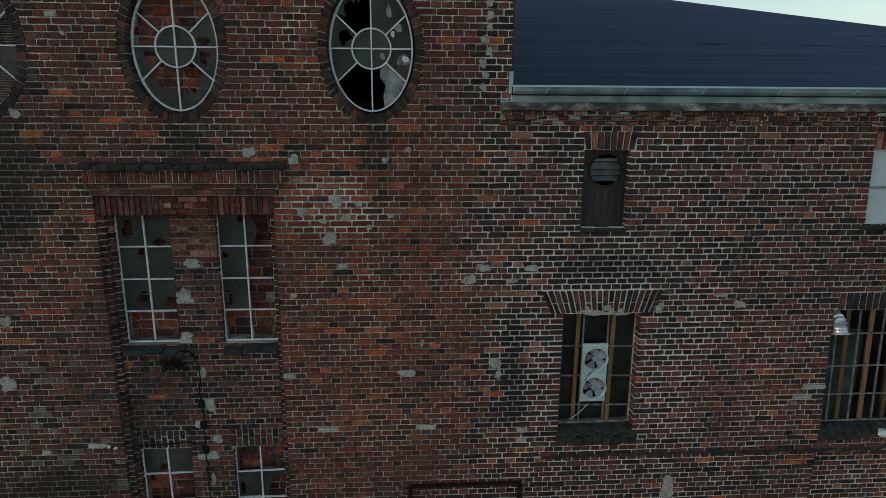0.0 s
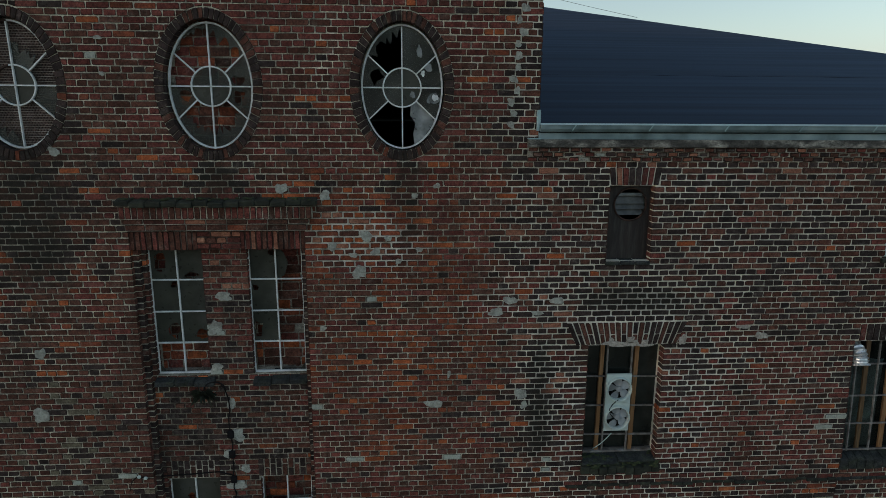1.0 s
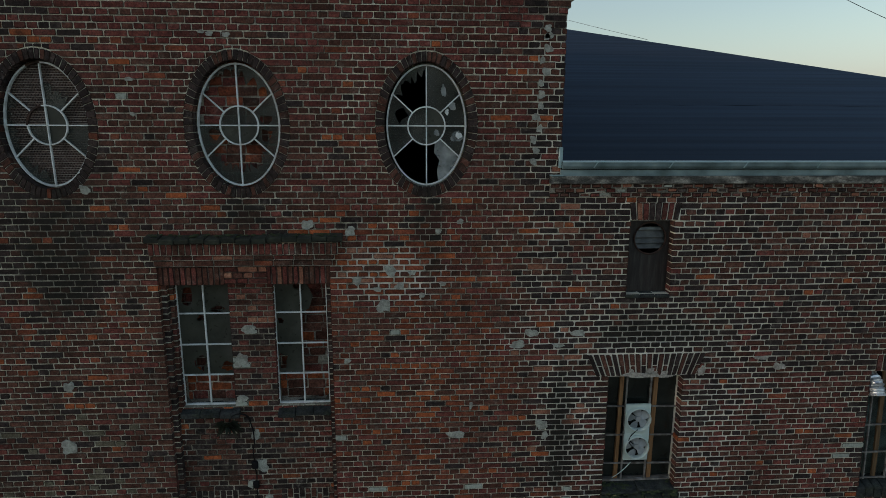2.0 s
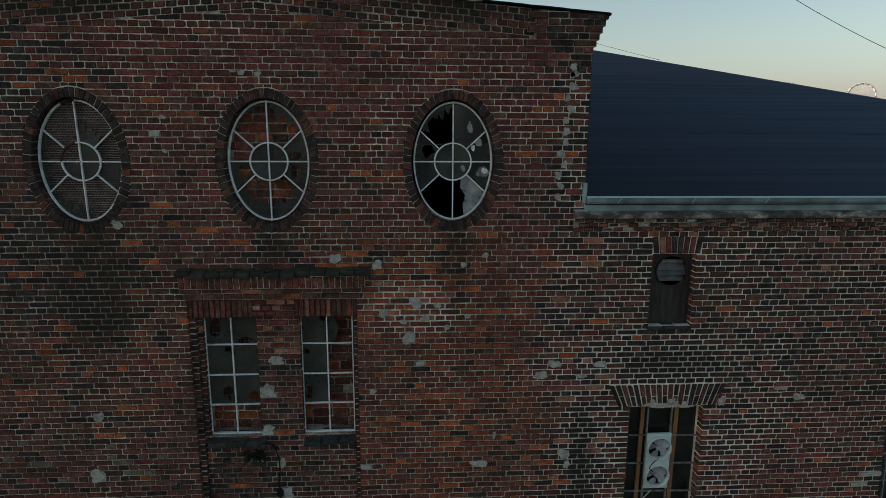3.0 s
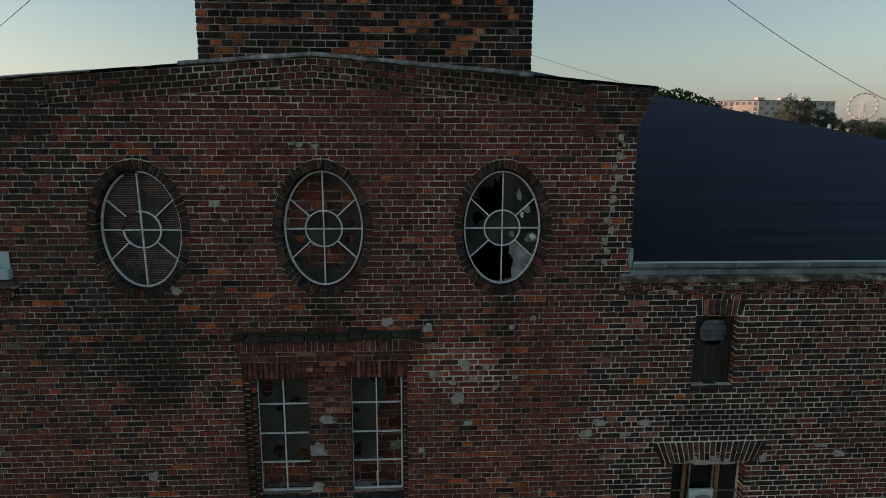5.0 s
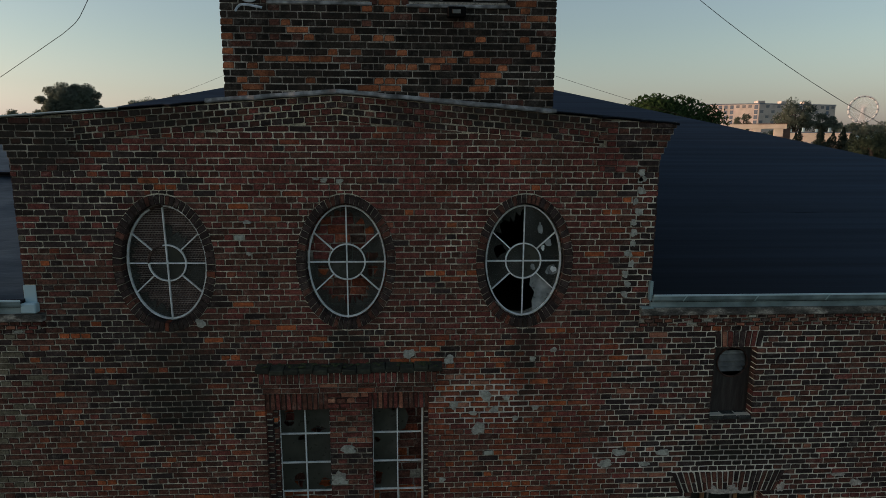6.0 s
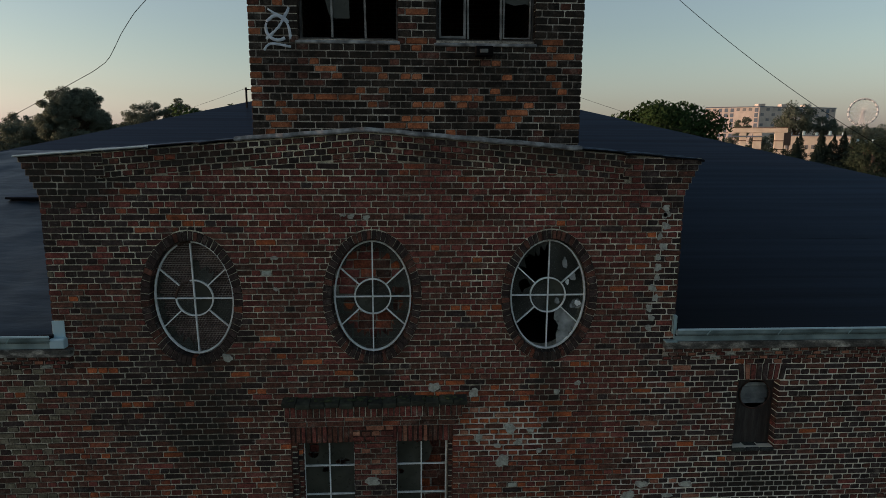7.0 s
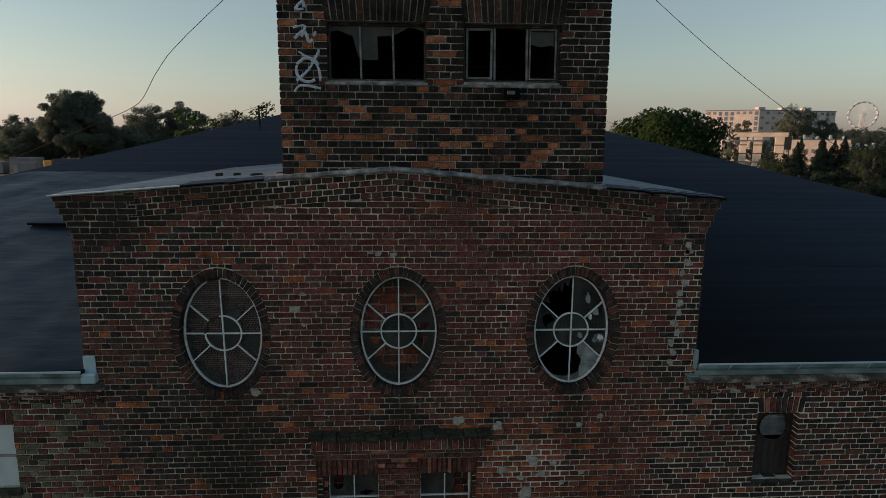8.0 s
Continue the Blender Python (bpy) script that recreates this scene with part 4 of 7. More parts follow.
# head of the paired windows: lintel bricks, corbels and a row of headers
block("lintel", PANEL[0], PANEL[1], 0.035, 0.36, 6.225, 6.47, mortar_red, core, bevel=0)
lint_pick = lambda x, z, r: (BROWN, RED, RED, ROSE if r.random() < 0.15 else BROWN)[int(r.random() * 4)]
soldiers(brick_wall, PANEL[0], -0.545, 6.22, 6.45, 0.02, 12, lint_pick)
soldiers(brick_wall, -0.06, PANEL[1], 6.22, 6.45, 0.02, 12, lint_pick)
brick_field(brick_wall, -0.545, -0.06, 6.23, 6.46, 0.02, [], panel_colour)
for z0, z1, y, x0, x1, w in ((6.46, 6.535, -0.03, -1.345, 0.74, 0.245), (6.54, 6.60, -0.055, -1.36, 0.77, 0.245), (6.605, 6.75, -0.085, -1.375, 0.81, 0.07)):
    n = round((x1 - x0) / w)
    brick_wall.bed(rect(x0, x1, z0 - 0.002, z1 + 0.004), y, 0.12, 1 if w < 0.1 else 2)
    for i in range(n):
        u = brick_wall.rnd.random()
        brick_wall.add(rect(x0 + (x1 - x0) * i / n + 0.004, x0 + (x1 - x0) * (i + 1) / n - 0.004, z0 + 0.004, z1 - 0.003), y, RED if u < 0.3 else BROWN if u < 0.84 else ROSE if u < 0.94 else RUST, brick_wall.rnd.uniform(-0.003, 0.003), 0.006, 0.003, 0.12)
brick_wall.link("brickwork", core, "dark red and brown bricks in cross bond with scattered orange ones")


def sill(name, x0, x1, y0, y1, z0, z1, mat, parent, label="", n=5, drop=0.05):
    """A row of sloping sill bricks, worn and mossy, lower at the front."""
    bm = bmesh.new()
    r = random.Random(int(x0 * 100))
    for i in range(n):
        a, b = x0 + (x1 - x0) * i / n, x0 + (x1 - x0) * (i + 1) / n - 0.005
        o = bmesh.ops.create_cube(bm, size=1)["verts"]
        k = r.uniform(-0.012, 0.012)
        for v in o:
            fr = v.co.y < 0
            v.co = Vector((a + (v.co.x + .5) * (b - a), (y0 + k) if fr else y1, (z1 - (drop if fr else 0) + k) if v.co.z > 0 else z0 + k))
        bmesh.ops.bevel(bm, geom=list({e for v in o for e in v.link_edges}), offset=0.008, segments=1, affect="EDGES")
    return part(name, bm, mat, parent, label)


sill("window_hood", -1.40, 0.875, -0.14, 0.02, 6.756, 6.845, moss_brick, core, "mossy brick ledge over the paired windows", 13, 0.03)
slate = material("mossy_slate", [(0.016, 0.018, 0.018), (0.032, 0.036, 0.036), (0.055, 0.059, 0.056)], 9, 0.92, 0.8, 40, spec=0.15, speck=0.5, stain=(0.05, 0.06, 0.035), stain_scale=6, stain_amount=0.6)
sill("window_sill", WIN_L[0] - 0.01, WIN_L[1] + 0.05, 0.03, 0.26, 4.48, 4.615, slate, core, "dark mossy sloping sill", 3, 0.07)
sill("window_sill", WIN_R[0] + 0.01, WIN_R[1] + 0.02, 0.03, 0.26, 4.48, 4.615, slate, core, "dark mossy sloping sill", 3, 0.07)
sill("window_sill", FAN[0] - 0.01, FAN[1] + 0.06, -0.05, 0.1, 3.15, 3.3, moss_brick, core, "crumbling mossy brick sill", 9, 0.05)
sill("sill_board", FAN[0], FAN[1], -0.02, 0.2, 3.29, 3.37, slate, core, "dark wet window ledge", 2, 0.05)
sill("window_sill", SIDE[0] + 0.01, SIDE[1], -0.01, 0.2, 3.1, 3.34, slate, core, "dark sloping brick sill", 9, 0.09)
sill("window_sill", NICHE[0], NICHE[1], -0.02, 0.2, 6.0, 6.06, slate, core, "thin mossy sill", 3, 0.015)
sill("window_sill", UPPER[0], UPPER[1], -0.03, 0.2, 6.0, 6.075, moss_brick, core, "thin mossy sill", 6, 0.02)
sill("window_sill", FAR[0], FAR[1] + 0.02, -0.03, 0.2, 6.06, 6.175, moss_brick, core, "thin mossy sill", 6, 0.02)
sill("string_course", 4.0, 7.77, -0.022, 0.02, 2.945, 2.99, moss_brick, core, "broken mossy string course", 26, 0.012)
sill("string_course", 7.77, 10.4, -0.01, 0.08, 2.935, 3.0, slate, core, "broken mossy string course", 14, 0.02)


def blot(x, z, w, h, seed, square=2.0):
    """The uneven outline of a smear."""
    r = random.Random(seed)
    p1, p2, p3 = r.uniform(0, 6), r.uniform(0, 6), r.uniform(0, 6)
    out = []
    for i in range(44):
        t = 2 * math.pi * i / 44
        k = 0.92 + 0.13 * math.sin(2 * t + p1) + 0.1 * math.sin(3 * t + p2) + 0.08 * math.sin(5 * t + p3) + 0.12 * r.random()
        k /= (abs(math.cos(t)) ** square + abs(math.sin(t)) ** square) ** (1 / square)
        out.append((x + w / 2 * k * math.cos(t), z + h / 2 * k * math.sin(t)))
    return out


def patch(x, z, w, h, mat=plaster, y=-0.004, seed=0, label=""):
    """A smear of mortar, a few millimetres thick."""
    seed = seed or int((x * 131 + z * 71) * 10)
    return slab("mortar_patch", blot(x, z, w, h, seed, 2.8), [], y - 0.004 * (seed % 3), y + 0.012, mat, core)


# smears of mortar where bricks were lost
PATCHES_BAY = ((-0.52, 9.09, 0.082, 0.049), (-0.34, 9.08, 0.09, 0.049), (-0.61, 9.11, 0.057, 0.041), (-1.43, 8.6, 0.098, 0.037), (-1.43, 8.22, 0.049, 0.049), (-2.04, 7.37, 0.11, 0.098), (2.27, 6.98, 0.082, 0.057), (0.46, 6.95, 0.13, 0.12), (0.96, 6.87, 0.12, 0.11), (2.01, 6.86, 0.082, 0.057), (1.43, 6.38, 0.14, 0.12), (1.69, 6.35, 0.082, 0.057), (1.03, 6.26, 0.098, 0.098), (2.06, 6.21, 0.082, 0.057), (1.54, 6.19, 0.11, 0.082), (1.27, 6.15, 0.098, 0.057), (1.81, 6.07, 0.082, 0.057), (1.34, 5.94, 0.16, 0.16), (0.88, 5.23, 0.082, 0.057), (-2.5, 4.96, 0.11, 0.13), (2.43, 4.6, 0.041, 0.09), (2.24, 4.2, 0.25, 0.082), (-2.59, 4.16, 0.2, 0.16))
PATCHES_WING = ((3.18, 5.56, 0.16, 0.096), (3.77, 5.55, 0.15, 0.089), (3.01, 5.41, 0.19, 0.096), (3.53, 5.39, 0.16, 0.044), (3.35, 4.31, 0.16, 0.13), (3.4, 4.16, 0.081, 0.096), (5.42, 5.01, 0.095, 0.12), (6.2, 5.17, 0.17, 0.048), (6.45, 5.05, 0.15, 0.095), (5.75, 2.45, 0.19, 0.32), (4.62, 4.965, 0.47, 0.067),
                (4.9, 4.975, 0.32, 0.085), (4.5, 5.0, 0.085, 0.095), (4.74, 5.02, 0.11, 0.076))
for x, z, w, h in PATCHES_BAY + PATCHES_WING:
    patch(x, z, w, h, old_plaster if x > 4 else plaster, seed=int(x * 57 + z * 91))
# blobs of pale mortar up the toothed joint where the wing once rose higher
for i in range(12):
    z = 7.69 + i * 0.128
    patch(3.13 + 0.03 * math.sin(i * 2.6) + 0.011 * i, z, 0.075 + 0.02 * math.sin(i * 3.3), 0.085, seed=40 + i)
for x, z in ((3.25, 9.19), (3.27, 9.11)):
    patch(x, z, 0.09, 0.07, seed=int(z * 30))


# ---- roofs, tower, the rest of the shell ----
RISE = 0.302
RIDGE_L, RIDGE_R, RIDGE_Y = -3.97, 3.96, 11.4


def roof_z(y):
    return 7.69 + RISE * (y + 0.06)


def sheet(name, polys, thick, mat, parent=None, label=""):
    """Roof planes as one plate of that thickness; polys are rings of (x, y, z)."""
    verts, faces = [], []
    for p in polys:
        b, n = len(verts), len(p)
        verts += [tuple(q) for q in p] + [(q[0], q[1], q[2] - thick) for q in p]
        faces += [tuple(range(b, b + n)), tuple(range(b + 2 * n - 1, b + n - 1, -1))]
        faces += [(b + i, b + n + i, b + n + (i + 1) % n, b + (i + 1) % n) for i in range(n)]
    ob = mesh_ob(name, verts, faces, mat, parent, None, label)
    bm = bmesh.new()
    bm.from_mesh(ob.data)
    bmesh.ops.recalc_face_normals(bm, faces=bm.faces)
    bm.to_mesh(ob.data)
    bm.free()
    return ob


EX0, EX1, EY1 = -14.92, 14.99, 22.86
ridge_z = roof_z(RIDGE_Y)
ridge_l, ridge_r = (RIDGE_L, RIDGE_Y, ridge_z), (RIDGE_R, RIDGE_Y, ridge_z)
v1, v2 = 6.95, 7.93
front_r = [(BAY_R, -0.06, 7.69), (EX1, -0.06, 7.69), ridge_r, (PEAK_X, RIDGE_Y, ridge_z), (PEAK_X, v2, roof_z(v2)), (BAY_R, v1, roof_z(v1))]
front_l = [(EX0, -0.06, 7.69), (BAY_L, -0.06, 7.69), (BAY_L, v1, roof_z(v1)), (PEAK_X, v2, roof_z(v2)), (PEAK_X, RIDGE_Y, ridge_z), ridge_l]
main_roof = sheet("roof", [front_r, front_l, [(EX1, -0.06, 7.69), (EX1, EY1, 7.69), ridge_r], [(EX1, EY1, 7.69), (EX0, EY1, 7.69), ridge_l, ridge_r], [(EX0, EY1, 7.69), (EX0, -0.06, 7.69), ridge_l]],
                  0.09, felt, None, "low hipped roof covered in dark blue-grey bitumen felt")
tagged(main_roof, category="roof", kind="structure")
# laps of the felt sheets, parallel to the eaves
for i, y in enumerate((2.35,)):
    xr = EX1 - (y + 0.56) * 0.96 - 0.5
    bm = bmesh.new()
    xs = [BAY_R + 0.05 + (xr - BAY_R) * k / 24 for k in range(25)]
    r = random.Random(i)
    rows = [[bm.verts.new((x, y + dy + r.uniform(-0.012, 0.012), roof_z(y + dy) + dz)) for x in xs] for dy, dz in ((0, -0.02), (0, 0.0015), (0.5, 0.001))]
    for a, b in zip(rows, rows[1:]):
        for k in range(24):
            bm.faces.new((a[k], a[k + 1], b[k + 1], b[k]))
    part("felt_sheet", bm, felt, main_roof)
# wrinkled foil-faced sheets on the other wing
bm = bmesh.new()
ys = [-0.1 + 6.65 * j / 60 for j in range(61)]
hip = lambda y: EX0 + 0.25 + 0.95 * (y + 0.06)
rows = [[bm.verts.new((x, y, roof_z(y) + 0.022 + 0.03 * noise.noise(Vector((x * 1.6 + y * 1.4, y * 2.6, 4))) + 0.008 * noise.noise(Vector((x * 4.0, y * 6.0, 9))) - (0.03 if y < 0 else 0.0))) for x in (hip(y) + (BAY_L - 0.015 - hip(y)) * i / 90 for i in range(91))] for y in ys]
for a, b in zip(rows, rows[1:]):
    for k in range(90):
        bm.faces.new((a[k], a[k + 1], b[k + 1], b[k]))
part("felt_sheet", bm, felt_foil, main_roof, "wrinkled foil-faced felt", True)
bay_top = gable(BAY_R) + 0.03
bay_roof = sheet("bay_roof", [[(PEAK_X, 0.06, PEAK_Z + 0.035), (BAY_R + 0.1, 0.06, bay_top), (BAY_R + 0.1, v1 + 0.2, bay_top), (PEAK_X, v2 + 0.25, PEAK_Z + 0.035)],
                              [(PEAK_X, 0.06, PEAK_Z + 0.035), (BAY_L - 0.1, 0.06, bay_top), (BAY_L - 0.1, v1 + 0.2, bay_top), (PEAK_X, v2 + 0.25, PEAK_Z + 0.035)]],
                 0.06, felt_new, None, "shallow felt roof of the projecting bay with silvery sheen painted in patches")
tagged(bay_roof, category="roof", kind="structure")
flash_grey = material("cracked_cement", [(0.07, 0.074, 0.075), (0.17, 0.18, 0.183), (0.36, 0.38, 0.385)], 9, 0.85, 0.8, 60)
T_L, T_R, T_Y, T_TOP = -1.605, 2.155, 0.05, 14.4
edge_zinc = material("pale_sheet_edge", [(0.5, 0.6, 0.62), (0.62, 0.7, 0.72)], 3, 0.45, 0.1, 30, metal=0.1)
# flashing along the gable
coping = tagged(new("gable_coping"), "ragged felt and sheet metal coping along the brick gable", "coping", kind="structure")
for x0, x1, mat, name in ((BAY_L - 0.185, -2.75, edge_zinc, "metal_edge"), (BAY_L - 0.18, -2.76, felt_new, "felt_edge"), (-2.75, -1.8, felt, "felt_edge"), (-1.8, PEAK_X, flash_grey, "cement_edge"),
                          (PEAK_X, T_R + 0.02, flash_grey, "cement_edge"), (T_R + 0.02, BAY_R + 0.17, felt, "felt_edge")):
    bm = bmesh.new()
    r = random.Random(5)
    n = max(6, int((x1 - x0) / 0.09))
    rough = 0.004 if mat is edge_zinc else 0.009 if mat is flash_grey else 0.02
    prof = ((-0.085, 0.004), (-0.09, 0.014), (-0.075, 0.024), (0.3, 0.045), (0.3, 0.0)) if mat is not edge_zinc else ((-0.088, 0.004), (-0.108, 0.016), (-0.108, 0.026), (-0.07, 0.029), (-0.07, 0.012))
    if mat is flash_grey:
        prof = ((-0.085, 0.0), (-0.092, 0.016), (-0.08, 0.05), (0.3, 0.062), (0.3, 0.0))
    rows = []
    for i in range(n + 1):
        x = x0 + (x1 - x0) * i / n
        d = r.uniform(-rough, rough)
        rows.append([bm.verts.new((x, y + d * (1 if y < 0 else 0), gable(max(BAY_L - .2, min(BAY_R + .2, x))) + z + d * (0.8 if z < 0.01 else 0.3))) for y, z in prof])
    for a, b in zip(rows, rows[1:]):
        for k in range(len(prof)):
            bm.faces.new((a[k], b[k], b[(k + 1) % len(prof)], a[(k + 1) % len(prof)]))
    bm.faces.new(rows[0])
    bm.faces.new(rows[-1][::-1])
    bmesh.ops.recalc_face_normals(bm, faces=bm.faces)
    part(name, bm, mat, coping)
# walls round the rest of the building
brick_plain = bpy.data.materials.new("plain_brickwork")
brick_plain.use_nodes = True
bn = brick_plain.node_tree
bt = bn.nodes.new("ShaderNodeTexBrick")
bt.inputs["Color1"].default_value, bt.inputs["Color2"].default_value, bt.inputs["Mortar"].default_value = (0.15, 0.055, 0.045, 1), (0.08, 0.045, 0.04, 1), (0.25, 0.24, 0.22, 1)
bt.inputs["Scale"].default_value, bt.inputs["Brick Width"].default_value, bt.inputs["Row Height"].default_value, bt.inputs["Mortar Size"].default_value = 1.0, 0.25, 0.0742, 0.008
bgeo = bn.nodes.new("ShaderNodeNewGeometry")
bsep, bcom, badd = bn.nodes.new("ShaderNodeSeparateXYZ"), bn.nodes.new("ShaderNodeCombineXYZ"), bn.nodes.new("ShaderNodeMath")
bn.links.new(bgeo.outputs["Position"], bsep.inputs[0])
bn.links.new(bsep.outputs["X"], badd.inputs[0])
bn.links.new(bsep.outputs["Y"], badd.inputs[1])
bn.links.new(badd.outputs[0], bcom.inputs["X"])
bn.links.new(bsep.outputs["Z"], bcom.inputs["Y"])
bn.links.new(bcom.outputs[0], bt.inputs["Vector"])
bn.links.new(bt.outputs["Color"], bn.nodes["Principled BSDF"].inputs["Base Color"])
bn.nodes["Principled BSDF"].inputs["Roughness"].default_value = 0.9
for name, x0, x1, y0, y1 in (("wall_front_left", -14.8, -7.62, 0.0, 0.38), ("wall_front_right", 10.42, 14.85, 0.0, 0.38), ("wall_left", -14.8, -14.4, 0.38, 22.7), ("wall_right", 14.45, 14.85, 0.38, 22.7), ("wall_back", -14.8, 14.85, 22.3, 22.7)):
    tagged(block(name, x0, x1, y0, y1, 0, 7.45 if y0 == 0 else 7.6, brick_plain, None, "plain red brick outer wall", 0), category="wall", kind="structure")
for name, x0, x1 in (("wall_bay_left", BAY_L, BAY_L + 0.38), ("wall_bay_right", BAY_R - 0.38, BAY_R)):
    zt = gable(BAY_R) - 0.04
    prof = [(0.38, 7.3), (v1, roof_z(v1) - 0.1), (v1, zt), (0.38, zt)]
    vs = [(x, y, z) for x in (x0, x1) for y, z in prof]
    tagged(mesh_ob(name, vs, [(3, 2, 1, 0), (4, 5, 6, 7), (0, 1, 5, 4), (1, 2, 6, 5), (2, 3, 7, 6), (3, 0, 4, 7)], brick_plain, None, None, "brick side wall of the projecting bay"), category="wall", kind="structure")
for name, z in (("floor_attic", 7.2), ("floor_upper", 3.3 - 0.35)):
    tagged(block(name, -14.4, 14.45, 0.38, 22.3, z - 0.2, z, shade_dark, None, "dark bare floor inside the building", 0), category="floor", kind="structure")
tagged(block("wall_inner", -14.4, 14.45, 5.0, 5.2, 0, 7.0, shade_dark, None, "dark plastered wall inside the rooms", 0), category="wall", kind="structure")

# tower
mortar_sooty = material("mortar_sooty", [(0.12, 0.11, 0.092), (0.27, 0.25, 0.21), (0.5, 0.475, 0.4)], 2.2, 0.95, 0.7, 70, stain=SOOT, stain_scale=1.2, stain_amount=0.6, speck=0.7)
TW_L, TW_R = (-1.075, 0.053, 11.09, 11.74), (0.471, 1.611, 11.09, 11.74)
tower = tagged(slab("wall_tower", rect(T_L, T_R, 9.6, T_TOP), [rect(*TW_L), rect(*TW_R)], T_Y + 0.006, T_Y + 0.38, mortar_sooty, None,
                    "sooty dark brick tower wall with scattered orange bricks"), category="wall", kind="structure")
for name, x0, x1, y0, y1 in (("wall_tower_left", T_L, T_L + 0.38, T_Y + 0.38, 3.4), ("wall_tower_right", T_R - 0.38, T_R, T_Y + 0.38, 3.4), ("wall_tower_back", T_L, T_R, 3.4, 3.78)):
    tagged(block(name, x0, x1, y0, y1, 9.6, T_TOP, brick_plain, None, "sooty dark brick tower wall", 0), category="wall", kind="structure")
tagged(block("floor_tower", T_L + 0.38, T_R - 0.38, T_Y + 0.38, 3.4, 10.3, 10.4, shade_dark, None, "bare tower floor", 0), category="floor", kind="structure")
tagged(sheet("tower_roof", [[(T_L - .2, T_Y - .2, T_TOP), (T_R + .2, T_Y - .2, T_TOP), (0.28, 1.9, T_TOP + 1.2)], [(T_R + .2, T_Y - .2, T_TOP), (T_R + .2, 4, T_TOP), (0.28, 1.9, T_TOP + 1.2)],
                            [(T_R + .2, 4, T_TOP), (T_L - .2, 4, T_TOP), (0.28, 1.9, T_TOP + 1.2)], [(T_L - .2, 4, T_TOP), (T_L - .2, T_Y - .2, T_TOP), (0.28, 1.9, T_TOP + 1.2)]], 0.08, felt, None,
             "plain low felt roof of the tower"), category="roof", kind="structure")
tb = Bricks(11)
tb.owner = tower
tower_holes = [("rect", *TW_L), ("rect", *TW_R), ("trap", -1.095, 0.075, -1.15, 0.125, 11.74, 12.06), ("trap", 0.455, 1.63, 0.415, 1.67, 11.74, 12.06)]
brick_field(tb, T_L, T_R, 9.62, T_TOP - 0.02, T_Y, tower_holes, tower_colour, lambda x, z: 10.1 < z < 11.3, None, 0.0783, 0.258, 10.4164, -0.898, 0.0105)
t_pick = lambda x, z, r: DARK if r.random() < 0.85 else BROWN
soldiers(tb, -1.09, 0.07, 11.745, 12.055, T_Y - 0.004, 16, t_pick, 0.05)
soldiers(tb, 0.46, 1.625, 11.745, 12.055, T_Y - 0.004, 16, t_pick, 0.04)
laid = tb.link("brickwork", tower, "soot-black bricks with scattered orange ones")
TOWER_BRICKS = {DARK: brick_soot, ORANGE: brick_tan, RUST: brick_tan}
for slot, m in TOWER_BRICKS.items():
    laid.data.materials[slot] = m
sill("window_sill", TW_L[0] - 0.03, TW_L[1] + 0.02, T_Y - 0.02, T_Y + 0.2, 11.03, 11.085, flash_grey, tower, "worn cement sill", 1, 0.02)
sill("window_sill", TW_R[0] - 0.02, TW_R[1] + 0.02, T_Y - 0.02, T_Y + 0.2, 11.03, 11.085, flash_grey, tower, "worn cement sill", 1, 0.02)

gutter_zinc = material("dull_galvanised", [(0.08, 0.12, 0.125), (0.21, 0.3, 0.32), (0.33, 0.43, 0.45)], 2.5, 0.5, 0.2, 30, metal=0.3)
bright_zinc = material("bright_zinc", [(0.38, 0.54, 0.6), (0.5, 0.66, 0.72)], 3, 0.4, 0.1, 30, metal=0.2)
